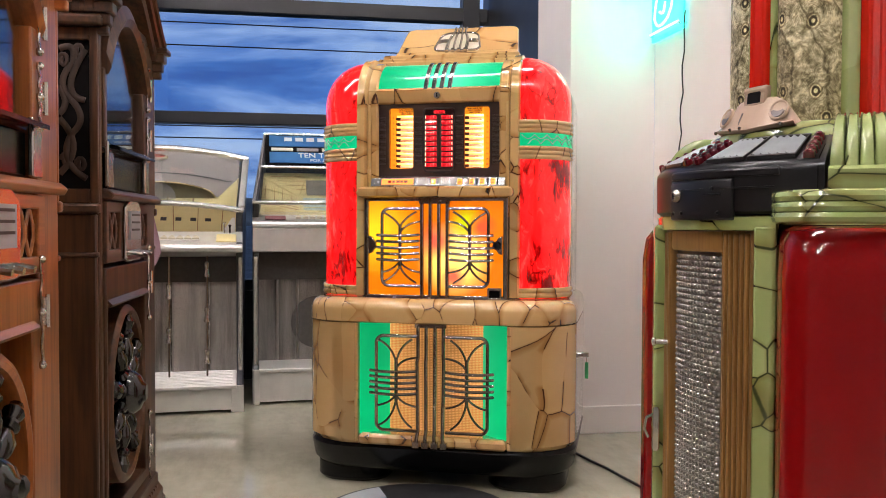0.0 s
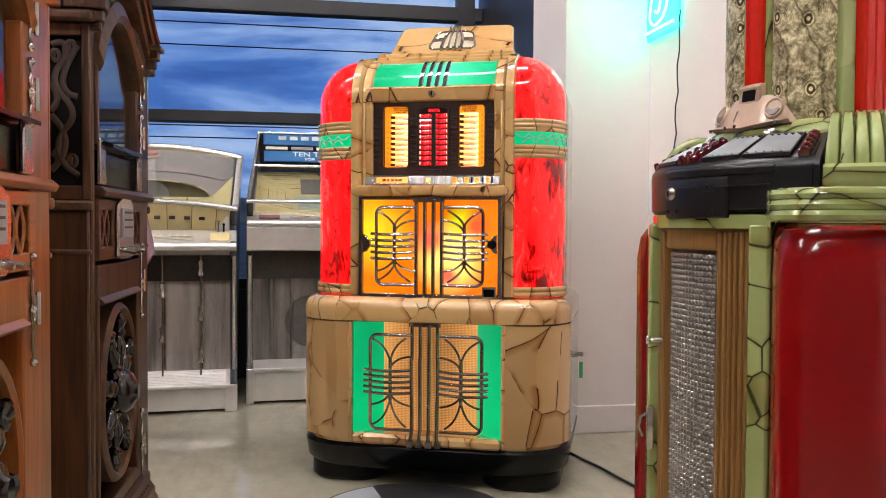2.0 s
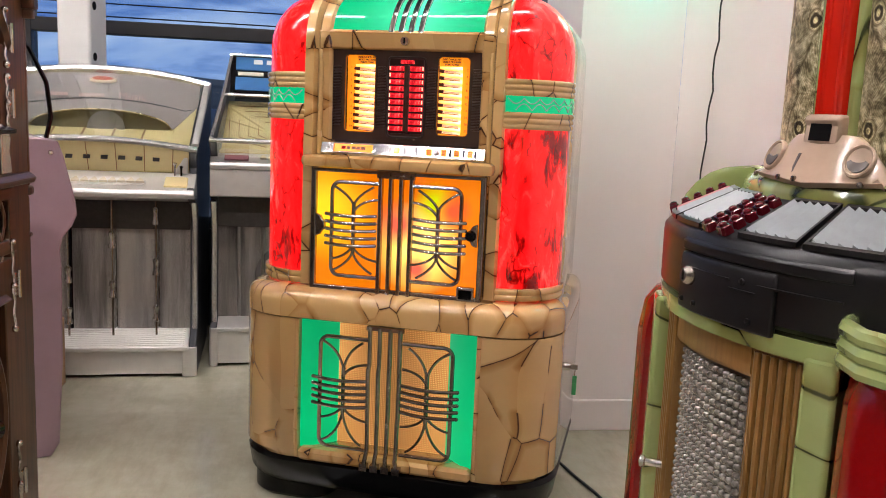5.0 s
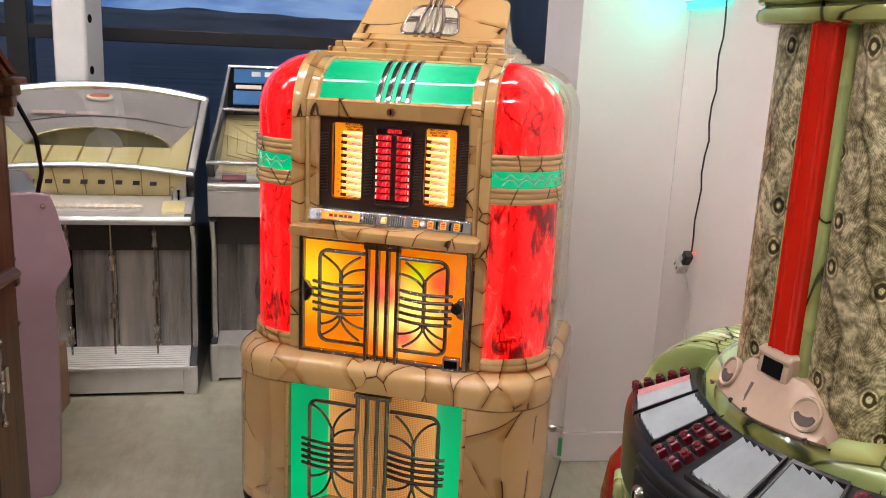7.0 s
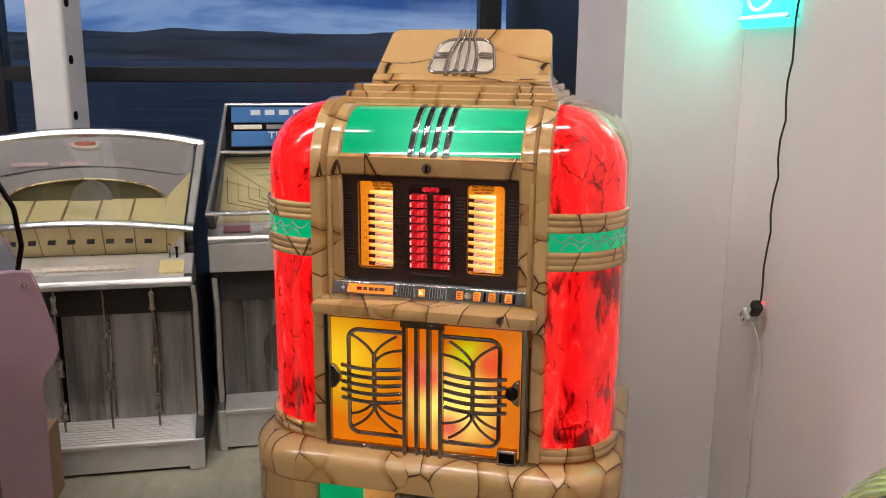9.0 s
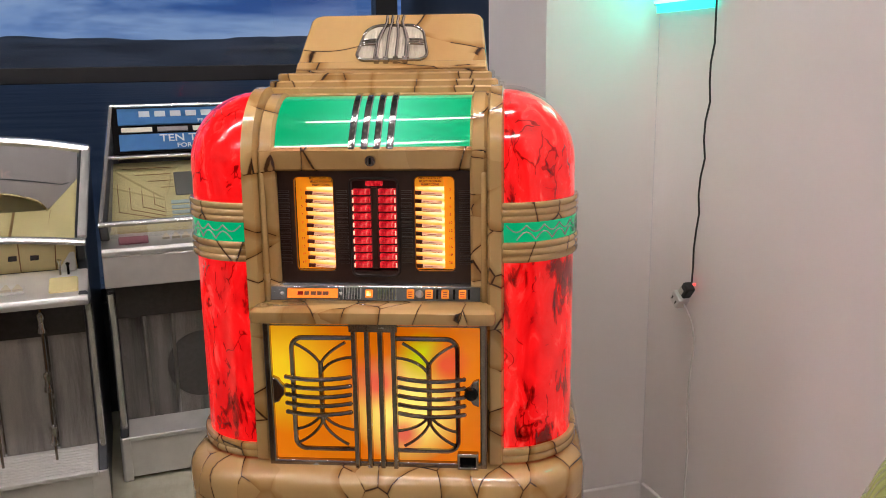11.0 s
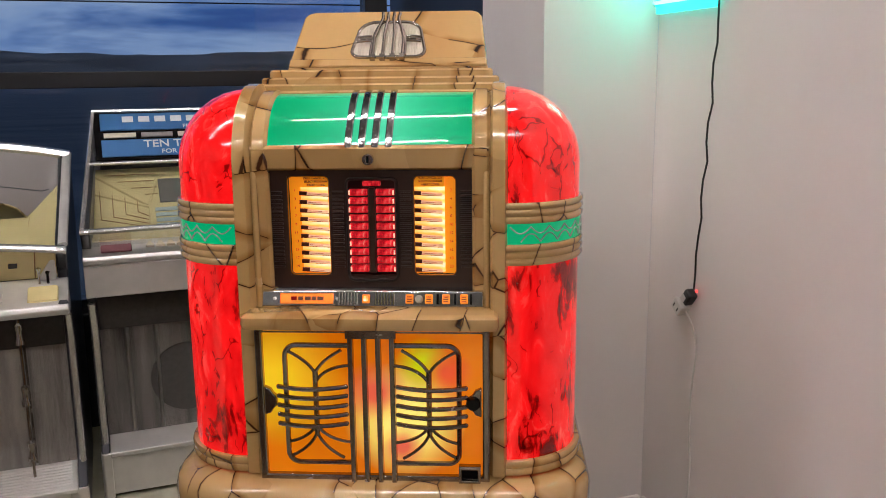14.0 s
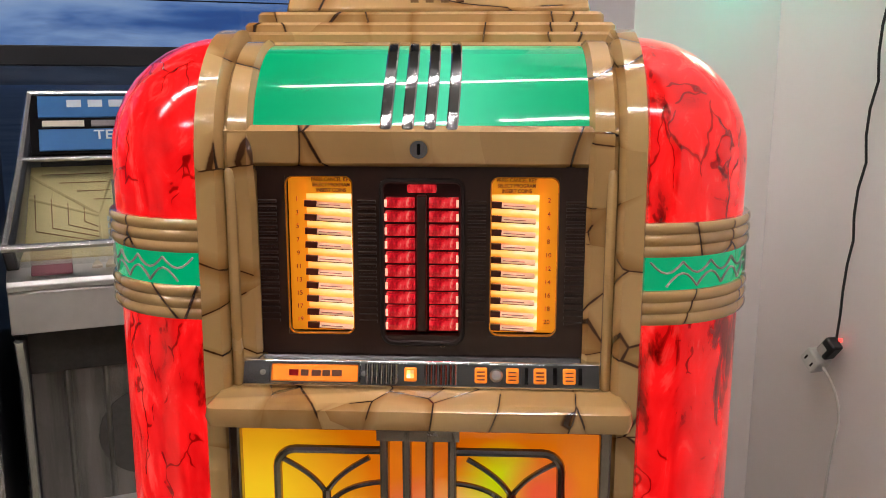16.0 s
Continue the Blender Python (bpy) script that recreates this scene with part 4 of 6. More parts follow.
for i, (x, w) in enumerate(((-.033, .012), (-.018, .010), (-.004, .012), (.010, .010), (.022, .013))):
    b_ = part("maker_mark", box(B(), x, x + w, -.0032, -.002, -.004, .004), INK if i else RUBYLIGHT, CP, smooth=False)
    b_.matrix_basis = on_coin(-.135)
rb_ = None
for x in [-.068 + i * .0062 for i in range(7)] + [.008 + i * .0062 for i in range(7)]:
    if rb_ is None:
        rb_ = part("chrome_rib", lathe(B(), [(.0, -.0125), (.0023, -.0125), (.0023, .0125), (.0, .0125)], (0, -.001, 0), 2, 8), CHROME, CP)
        rb_.matrix_basis = on_coin(x)
    else:
        piece("chrome_rib", rb_, CP, on_coin(x))
b_ = part("lamp_window", box(B(), -.008, .008, -.003, .003, -.009, .009), AMBER_TINY, CP, "small lit orange window", bevel=.002)
b_.matrix_basis = on_coin(-.012)
b_ = part("lamp_core", box(B(), -.0045, .0045, -.0045, -.003, -.005, .005), PAPER_HOT, CP, smooth=False)
b_.matrix_basis = on_coin(-.012)
for x in (.078, .118, .153, .190):
    cw = part("coin_window", box(B(), -.008, .008, -.003, .003, -.010, .010), AMBER_TINY, CP, "amber coin slot label", bevel=.002)
    cw.matrix_basis = on_coin(x)
    for k in range(3):
        tb = part("coin_text", box(B(), -.005, .005, -.0042, -.003, .003 - k * .0048, .005 - k * .0048), INK, CP, smooth=False)
        tb.matrix_basis = on_coin(x)
kn = part("coin_knob", lathe(B(), [(.0, -.008), (.006, -.008), (.0085, -.004), (.0085, .003)], (0, 0, 0), 1, 16), STEEL, CP, "steel coin return knob")
kn.matrix_basis = on_coin(.0975)
for x in (.136, .172, .204):
    sl = part("coin_slot", box(B(), -.0022, .0022, -.0022, .003, -.0105, .0105), DARKVOID, CP, smooth=False)
    sl.matrix_basis = on_coin(x)
for x in (-.203, -.072):
    sc_ = part("screw", lathe(B(), [(.0, -.003), (.0035, -.002), (.004, .002)], (0, 0, 0), 1, 10), STEEL, CP)
    sc_.matrix_basis = on_coin(x)

# tan shelf under the display
sh = B()
loft(sh, [[(x, y, z) for x, y in rrect(-.262 + k, .262 - k, -.040 + k, .07, .012, .004, 4)] for z, k in ((.964, .012), (.968, .003), (.980, .0), (.992, .002), (.9985, .010))])
part("shelf", sh, TAN_RAIL, JB)

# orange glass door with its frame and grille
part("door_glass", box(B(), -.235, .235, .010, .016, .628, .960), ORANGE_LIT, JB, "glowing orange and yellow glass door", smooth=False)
df = B()
plate(df, -.2425, .2425, .612, .9635, -.004, .018, [(-.228, .228, .640, .952)])
DFR = part("door_frame", df, PEWTER, JB, "dark pewter door frame", bevel=.003)
UG = part("upper_grille", box(B(), -.052, .052, -.012, .0, .943, .961), PEWTER, JB, "cast pewter ornamental grille")
for s in (-1, 1):
    ornament(UG, -.004, s * .118, .180, .046, .927, .670, [.838 - i * .0202 for i in range(5)], (.054, .194))
for x in (-.043, -.0145, .0145, .043):
    part("bar", prism(B(), [(x - .0065, .004), (x - .005, -.012), (x + .005, -.012), (x + .0065, .004)], .618, .962, 2), PEWTER, UG, bevel=.002)
for s in (-1, 1):
    q = B()
    prism(q, [(s * .226, .775), (s * .226, .838), (s * .213, .832), (s * .207, .822), (s * .200, .816), (s * .200, .796), (s * .207, .790), (s * .213, .780)], -.010, .006, 1)
    lp = part("lock_plate", q, PEWTER, UG, "", bevel=.003)
    if s > 0:
        part("lock", lathe(B(), [(.0, -.020), (.012, -.020), (.015, -.012), (.015, .0)], (.209, 0, .806), 1, 16), BLACK, lp, "black round door lock")
rc = part("coin_return", plate(B(), .178, .224, .630, .668, -.014, .004, [(.184, .218, .636, .660)]), PEWTER, DFR, "coin return cup", bevel=.002)
part("cup_void", box(B(), .184, .218, -.004, .003, .636, .660), DARKVOID, rc, smooth=False)

# stepped top and the sloping hood with its badge
for k, (z0, z1, hx, y0, y1) in enumerate(((1.436, 1.452, .275, .192, .56), (1.452, 1.466, .262, .212, .55), (1.466, 1.482, .248, .232, .54))):
    part("top_step", slab(B(), -hx, hx, y0, y1, .02, .02, [(z0 - .004, 0), (z1 - .004, 0), (z1, .004)]), TAN_RAIL, JB)
hood = B()
front = [(-.230, .0), (.230, .0), (.214, .180), (.206, .194), (.190, .200), (-.190, .200), (-.206, .194), (-.214, .180)]
HM = Matrix.Translation((.008, .300, 1.484)) @ pose(0, 0, 0, -47, 0, 0)
loft(hood, [[tuple(HM @ Vector((x * .985, d, z))) for x, z in front] for d in (.0,)] + [[tuple(HM @ Vector((x, .008, z))) for x, z in front]] + [[(HM @ Vector((x, .008, z))).lerp(Vector((x, .54, 1.484 if z < .01 else 1.50)), 1.0) for x, z in front]])
HOOD = part("hood", hood, TAN_HOOD, JB, "sloping tan hood", bevel=.004)
bd = B()
box(bd, -.225, .225, -.006, .001, .004, .028)
b_ = part("hood_lip", bd, TAN_HOOD, HOOD, bevel=.003)
b_.matrix_basis = HM
# badge: ribbed ivory field in a pewter loop
def badge_outline(k):
    pts = []
    for x, z, r, a0 in ((.084 - .022, .052, .022, -90), (.074 - .042, .150 - .042, .042, 0), (-.074 + .042, .150 - .042, .042, 90), (-.084 + .022, .052, .022, 180)):
        for i in range(7):
            a = radians(a0 + 15 * i)
            pts.append((x + (r - k) * math.cos(a), z + (r - k) * math.sin(a)))
    return pts


IVORY = plain("ivory_ribbed_badge", (.62, .56, .44), .35, .1)
bf = B()
loft(bf, [[(x, -.001, z) for x, z in badge_outline(0)], [(x, -.006, z) for x, z in badge_outline(.002)]])
BG = part("badge", bf, IVORY, HOOD, "ivory ribbed badge in a pewter loop")
BG.matrix_basis = HM
part("badge_loop", sweep(B(), [(x, -.007, z) for x, z in badge_outline(0)], .008, .008, 8, True), PEWTER, BG)
for k in range(21):
    x = -.070 + k * .007
    lim = .140 if abs(x) < .035 else .140 - (abs(x) - .035) * .8
    q = part("badge_rib", lathe(B(), [(.0, .036), (.0022, .036), (.0022, lim), (.0, lim)], (x, -.006, 0), 2, 6), IVORY, BG)
for x0, top in ((-.034, .118), (-.0115, .132), (.0115, .132), (.034, .118)):
    xb = x0
    q = B()
    sweep(q, [(xb, -.012, .022), (xb, -.012, .040), (xb, -.013, top - .03), (xb * .8, -.014, top), (xb * .55, -.016, .150), (xb * .6, -.013, .176)], .0078, .009)
    box(q, xb - .006, xb + .006, -.018, -.006, .018, .030)
    part("badge_bar", q, PEWTER, BG)
for s in (-1, 1):
    part("badge_arch", sweep(B(), curve_pts((s * .040, -.012, .030), (s * .040, -.013, .120), (s * .018, -.014, .140), 8), .006, .007), PEWTER, BG)
    for k in range(3):
        part("badge_wing", sweep(B(), curve_pts((s * .040, -.013, .094 - k * .008), (s * .058, -.017, .090 - k * .008), (s * .074, -.010, .094 - k * .008), 6), .0052, .0052, up=(0, 0, 1)), PEWTER, BG)

# side lock with key and tag
kl = part("side_lock", lathe(B(), [(.0, .016), (.010, .016), (.012, .0), (.012, -.004)], (.463, .16, .435), 0, 14), NICKEL, JB, "nickel side lock with hanging key")
part("key", box(B(), .479, .499, .158, .162, .428, .443), NICKEL, kl, bevel=.001)
part("key_ring", sweep(B(), [(.492 + .0 * i, .16 + .009 * math.sin(2 * PI * i / 12), .424 - .010 * math.cos(2 * PI * i / 12) - .004) for i in range(12)], .0018, n=5, closed=True, up=(1, 0, 0)), NICKEL, kl)
part("tag", slab(B(), .486, .498, .1585, .1615, .001, .001, [(.355, .0), (.41, .0)]), GREENTAG, kl, "green plastic key tag", bevel=.002)


# ---- chrome jukeboxes by the window ----
def rim(bm, pts, w=.014, h=.014):
    return sweep(bm, pts, w, h, 8, True, up=(0, 1, .001))


def bow(x, half, h):
    return h * (1 - (x / half) ** 2)


W1 = thing("chrome_jukebox", pose(-1.335, 3.862, 0, 0, 0, 13), "chrome fifties jukebox with an arched glass hood and yellow panel", "jukebox", "chrome jukeboxes")
HW = .418
# side profile in depth and height
side = [(.02, .0), (.0, .02), (.0, .125), (.09, .19), (.10, .70), (-.085, .755), (-.085, .785), (.03, .82), (.08, .86), (.015, .945), (.44, 1.205), (.62, 1.19), (.66, 1.1), (.66, .0)]
DKSIDE = plain("dark_grey_cabinet_side", (.035, .038, .045), .30, .3, 6, .2)
for s in (-1, 1):
    part("side_panel", prism(B(), side, min(s * (HW - .03), s * HW), max(s * (HW - .03), s * HW), 0), DKSIDE, W1, "dark grey cabinet side", bevel=.005)
part("back_panel", box(B(), -HW + .03, HW - .03, .60, .65, .0, 1.16), DKSIDE, W1)
part("kick_plate", prism(B(), [(.0, .012), (.0, .112), (.03, .112), (.03, .012)], -HW + .03, HW - .03, 0), SATIN, W1, "brushed steel kick plate", bevel=.004)
tray = part("tray", prism(B(), [(-.012, .112), (-.012, .128), (.10, .178), (.12, .178), (.12, .112)], -HW + .03, HW - .03, 0), SATIN, W1, "ribbed chrome tray", bevel=.003)
rb = None
for k in range(9):
    m = pose(0, .002 + k * .0115, .1345 + k * .0051)
    if rb is None:
        rb = part("tray_rib", lathe(B(), [(.0, -.37), (.0032, -.37), (.0032, .37), (.0, .37)], (0, 0, 0), 0, 6), SATIN, tray)
        rb.matrix_basis = m
    else:
        piece("tray_rib", rb, tray, m)
part("speaker_grille", box(B(), -HW + .03, HW - .03, .125, .135, .17, .745), MESH, W1, "grey perforated speaker grille", smooth=False)
# dark band puts the shelf's shade onto the top of the grille
part("grille_shade_band", box(B(), -HW + .03, HW - .03, .108, .124, .60, .745), MESH_SHADE, W1, "dark upper band behind the rods, painted as shelf shade", smooth=False)
for x in (-.26, -.09, .09, .26):
    q = B()
    prism(q, [(x - .010, .126), (x - .004, .116), (x + .004, .116), (x + .010, .126)], .178, .60, 2)
    part("grille_strip", q, CHROME if x > 0 else BLACK, W1)
for s in (-1, 1):
    part("corner_post", prism(B(), [(s * (HW + .002), .0), (s * (HW + .002), .022), (s * (HW - .028), .034), (s * (HW - .055), .006), (s * (HW - .055), -.004), (s * (HW - .02), -.006)], .0, .125, 2), SATIN, W1, bevel=.003)
    part("edge_trim", sweep(B(), [(s * (HW - .012), .086, .18), (s * (HW - .012), .094, .64), (s * (HW - .012), .03, .735)], .022, .016), BRIGHT, W1, "chrome edge trim")
    part("edge_trim", sweep(B(), [(s * (HW - .006), .022, .952), (s * (HW - .006), .44, 1.208)], .022, .030, up=(1, 0, 0)), SATIN, W1, "chrome hood edge")


def bowtie_rod(x, zs):
    rod = part("rod", lathe(B(), [(.0, .16), (.0045, .16), (.0045, .75), (.0, .75)], (x, .062, 0), 2, 8), PEWTER, W1, "steel rod with bow-tie beads")
    for z in zs:
        part("bead", lathe(B(), [(.004, -.040), (.0155, -.038), (.0155, -.026), (.0115, -.018), (.0105, .006), (.0135, .014), (.0135, .026), (.008, .030), (.004, .034)], (x, .062, z), 2, 14), NICKEL, rod)


bowtie_rod(-.30, (.66, .44, .27))
bowtie_rod(-.085, (.665, .42, .25))
bowtie_rod(.085, (.565, .36))
bowtie_rod(.255, (.665, .455, .26))
# key shelf
shelf = part("key_shelf", prism(B(), [(-.088, .748), (-.096, .765), (-.090, .780), (.040, .838), (.070, .838), (.070, .72), (.03, .735)], -HW, HW, 0), SATIN, W1, "chrome key shelf", bevel=.004)
kk = None
for k in range(16):
    x = -.30 + k * .034
    m = pose(x, -.035, .806, 24, 0, 0)
    if kk is None:
        q = B()
        prism(q, [(-.0155, -.012), (.0155, -.012), (.003, .014), (-.003, .014)], 0, .012, 2)
        kk = part("selector_key", q, CREAMY, shelf, "cream plastic key", bevel=.002)
        kk.matrix_basis = m
    else:
        piece("selector_key", kk, shelf, m)
part("key_bed", box(B(), -.35, .25, -.0035, .002, -.022, .022), SATIN, shelf, smooth=False).matrix_basis = pose(-.02, -.035, .8055, -66, 0, 0)
part("coin_plate", slab(B(), -.045, .045, -.04, .04, .008, .008, [(0, 0), (.006, .003)]), LEMON, shelf, "small yellow coin plate").matrix_basis = pose(.345, -.03, .806, 24, 0, 0)
part("coin_lever", lathe(B(), [(.004, 0), (.004, .04), (.009, .05), (.0, .056)], (.335, .02, .83), 2, 10), CHROME, shelf)
part("coin_lever", lathe(B(), [(.004, 0), (.004, .03), (.008, .038), (.0, .042)], (.36, .02, .83), 2, 10), BLACK, shelf)
# yellow name panel bowed under the chrome bar
def bowed(bm, half, prof, h, n=16):
    """A panel that spans -half..half; prof(x) gives its section loop."""
    return loft(bm, [prof(-half + 2 * half * i / n) for i in range(n + 1)])


q = B()
bowed(q, HW - .032, lambda x: [(x, .075, .838), (x, .010, .928 + bow(x, HW, .030)), (x, .018, .932 + bow(x, HW, .030)), (x, .085, .838)], 0)
npanel = part("name_panel", q, LEMON, W1, "pale yellow name panel")
for i in range(9):
    x = -.262 + i * .0655
    q = B()
    box(q, -.013, .013, -.002, .0, -.009, .009)
    part("name_mark", q, LETTER, npanel, "dark maker's lettering mark", smooth=False).matrix_basis = pose(x, .0345, .886 + bow(x, HW, .010), -36, 0, 0)
for k in range(7):
    x = -.33 + k * .11
    part("panel_rule", sweep(B(), [(x * .97, .0695, .842), (x, .0068, .926 + bow(x, HW, .030))], .0035, .002, 6), GOLDWOOD, npanel)
for s in (-1, 1):
    part("panel_bracket", prism(B(), [(s * (HW - .034), .838), (s * (HW - .090), .838), (s * (HW - .034), .925)], .030, .080, 1), SATIN, W1, "chrome corner bracket", bevel=.003)
q = B()
sweep(q, [(-HW + .84 * i / 20 * 1.0, -.001 + .010 * (abs(i - 10) / 10) ** 2, .935 + bow(-HW + HW * 2 * i / 20, HW, .034)) for i in range(21)], .026, .030, up=(0, 1, 0))
part("hood_bar", q, BRIGHT, W1, "bowed chrome bar")
# hood: glass, grey arch panel, record well, top rim
q = B()
sweep(q, [(-HW + HW * 2 * i / 20, .44, 1.200 + bow(-HW + HW * 2 * i / 20, HW, .050)) for i in range(21)], .040, .055, up=(0, 1, 0))
part("top_rim", q, BRIGHT, W1, "arched chrome top rim")
q = B()
loft(q, [[(x, .455, 1.17 + bow(x, HW, .05)), (x, .60, 1.165 + bow(x, HW, .035)), (x, .60, 1.150), (x, .455, 1.150)] for x in [-HW + .03 + (2 * HW - .06) * i / 12 for i in range(13)]])
part("top_cover", q, DKSIDE, W1)
q = B()
loft(q, [[(x, .012, .945 + bow(x, HW, .034)), (x, .425, 1.200 + bow(x, HW, .045)), (x, .427, 1.196 + bow(x, HW, .045)), (x, .014, .941 + bow(x, HW, .034))] for x in [-HW + .02 + (2 * HW - .04) * i / 12 for i in range(13)]])
g1 = part("hood_glass", q, GLASS, W1, "sloping clear hood glass")
g1.visible_shadow = False
def flare(x):
    return max(0.0, abs(x) - .29)


xs_ = [-HW + .032 + (2 * HW - .064) * i / 24 for i in range(25)]
q = B()
loft(q, [[(x, .05, .905 + flare(x) * .3), (x, .10, .925 + flare(x) * .5), (x, .345 + flare(x) * .3, 1.000 + flare(x) * 1.1), (x, .345 + flare(x) * .3, .985 + flare(x) * 1.1), (x, .05, .885)] for x in xs_])
part("record_deck", q, LEMON, W1, "pale yellow title deck")
for k in range(6):
    x = -.30 + k * .12
    part("deck_divider", prism(B(), [(.085, .924), (.325, 1.003), (.325, 1.000), (.085, .919)], x - .004, x + .004, 0), GOLDWOOD, W1)
SILVER = plain("silver_grey_panel", (.28, .245, .235), .4, .15, 220, bump=.2)
arc = [(-.29 + .58 * i / 20, .995 + .085 * max(0.0, 1 - ((i - 10) / 10) ** 2) ** .5) for i in range(21)]


def arch_foot(x):
    """Lower edge of the silver panel: the arch, then rising outwards over the deck."""
    if abs(x) < .29:
        return .995 + .085 * max(0.0, 1 - (x / .29) ** 2) ** .5
    return 1.000 + flare(x) * 1.1


q = B()
loops = []
for i in range(41):
    x = -HW + .034 + (2 * HW - .068) * i / 40
    zf, yf = arch_foot(x), .348 + flare(x) * .3
    zt, yt = 1.195 + bow(x, HW, .04), .420
    zm = max(zf + .004, 1.065 + bow(x, HW, .060))
    ym = yf + (yt - yf) * .25
    loops.append([(x, yf, zf), (x, ym, zm), (x, yt, zt), (x, yt + .007, zt), (x, ym + .007, zm), (x, yf + .007, zf)])
loft(q, loops)
arch_panel = part("arch_panel", q, SILVER, W1, "silver-grey arched panel over the record well")
fold = []
for i in range(31):
    x = -HW + .05 + (2 * HW - .10) * i / 30
    zf, yf = arch_foot(x), .348 + flare(x) * .3
    fold.append((x, yf + (.420 - yf) * .25 - .002, max(zf + .004, 1.065 + bow(x, HW, .060)) + .001))
part("fold_line", sweep(B(), fold, .004, .004, 6), DKSIDE, arch_panel)
part("arch_trim", sweep(B(), [(x, .344, z) for x, z in arc], .007, .006), metal("gold_trim", (.62, .48, .24), .25), W1, "thin gold arch trim")
part("well", box(B(), -.30, .30, .385, .40, .97, 1.085), plain("olive_record_well", (.30, .26, .14), .5, .3, 14), W1)
part("record_wheel", lathe(B(), [(.02, -.01), (.075, -.01), (.075, .0), (.02, .0)], (.02, .345, 1.0), 1, 22, 0, 360), STEEL, W1)
part("badge", lathe(B(), [(.0, -.006), (.052, -.006), (.056, .0), (.056, .004)], (0, 0, 0), 1, 24), CREAMY, W1, "oval cream and red badge").matrix_basis = pose(0, .404, 1.205, -60, 0, 0) @ Matrix.Diagonal((1, 1, .42, 1))
part("badge_field", lathe(B(), [(.0, -.009), (.040, -.009), (.042, -.006)], (0, 0, 0), 1, 24), plain("badge_red", (.50, .10, .05), .4, .4, 60), W1).matrix_basis = pose(0, .404, 1.205, -60, 0, 0) @ Matrix.Diagonal((1, 1, .36, 1))
PINKINK = plain("pink_script", (.44, .31, .29), .5)
words("lettering", "Music", .050, pose(.125, .366, 1.138, 64, 0, -2), PINKINK, W1)
for x, w in ((-.20, .13), (-.04, .10)):
    part("script_mark", box(B(), -w / 2, w / 2, -.001, .0, -.008, .008), PINKINK, W1, smooth=False).matrix_basis = pose(x, .366, 1.138, -26, 0, 2)

# the hood spreads towards its top
for ob in W1.children:
    if ob.matrix_basis == Matrix():
        for vt in ob.data.vertices:
            vt.co.x *= 1 + .055 * max(0.0, vt.co.z - .945) / .27

W2 = thing("chrome_jukebox", pose(-.508, 4.198, 0, 0, 0, 13), "steel jukebox with a blue title sign above its glass hood", "jukebox", "chrome jukeboxes")
HW2 = .418
side = [(.02, .0), (.0, .03), (.0, .17), (.085, .19), (.09, .70), (.0, .735), (-.015, .86), (.04, .89), (-.065, .968), (-.05, .985), (.28, 1.165), (.42, 1.345), (.60, 1.345), (.64, 1.2), (.64, .0)]
for s in (-1, 1):
    part("side_panel", prism(B(), side, min(s * (HW2 - .03), s * HW2), max(s * (HW2 - .03), s * HW2), 0), DKSIDE, W2, "dark grey cabinet side", bevel=.005)
    part("front_post", prism(B(), [(s * (HW2 + .002), .0), (s * (HW2 + .002), .03), (s * (HW2 - .03), .034), (s * (HW2 - .034), -.004), (s * (HW2 - .006), -.008)], .0, .17, 2), SATIN, W2, bevel=.003)
    part("edge_trim", sweep(B(), [(s * (HW2 - .014), .060, .175), (s * (HW2 - .014), .070, .58), (s * (HW2 - .014), .0, .72)], .026, .016), BRIGHT, W2, "steel edge trim")
    part("edge_trim", sweep(B(), [(s * (HW2 - .008), -.055, .985), (s * (HW2 - .008), .275, 1.168), (s * (HW2 - .008), .425, 1.350)], .014, .018, up=(1, 0, 0)), BRIGHT, W2, "chrome sign edge")
part("back_panel", box(B(), -HW2 + .03, HW2 - .03, .58, .63, .0, 1.33), DKSIDE, W2)
part("kick_plate", prism(B(), [(.0, .012), (.0, .155), (.03, .155), (.03, .012)], -HW2 + .03, HW2 - .03, 0), SATIN, W2, "brushed steel kick plate", bevel=.004)
part("tray", prism(B(), [(-.008, .155), (-.008, .172), (.09, .198), (.11, .198), (.11, .155)], -HW2 + .03, HW2 - .03, 0), SATIN, W2, "chrome tray", bevel=.003)
part("speaker_grille", box(B(), -HW2 + .03, HW2 - .03, .105, .115, .19, .74), MESH_BROWN, W2, "grey speaker mesh with a round speaker shadow painted on", smooth=False)
# flat dark disc on the mesh paints the shadow of a speaker behind
part("speaker_shadow_disc", lathe(B(), [(.0, -.001), (.13, -.001), (.132, .003)], (-.10, .104, .385), 1, 28), plain("speaker_shadow_grey", (.085, .078, .070), .6, .2, 60), W2)
# same painted shade across the top of this grille
part("grille_shade_band", box(B(), -HW2 + .03, HW2 - .03, .088, .1035, .60, .74), MESH_SHADE, W2, smooth=False)
for x in (-.30, -.20, .16, .30):
    q = B()
    prism(q, [(x - .009, .106), (x - .003, .098), (x + .003, .098), (x + .009, .106)], .20, .60, 2)
    part("grille_strip", q, STEEL, W2)
part("front_panel", prism(B(), [(.0, .738), (-.016, .742), (-.022, .852), (-.01, .862), (.06, .862), (.06, .738)], -HW2, HW2, 0), SATIN, W2, "brushed steel front panel", bevel=.003)
part("lock_panel", box(B(), .03, .20, -.026, -.018, .765, .83), CHROME, W2, bevel=.003)
shelf = part("key_shelf", prism(B(), [(-.028, .858), (-.034, .872), (-.028, .884), (.06, .925), (.08, .925), (.08, .85)], -HW2, HW2, 0), SATIN, W2, "chrome key shelf", bevel=.003)
kk = None
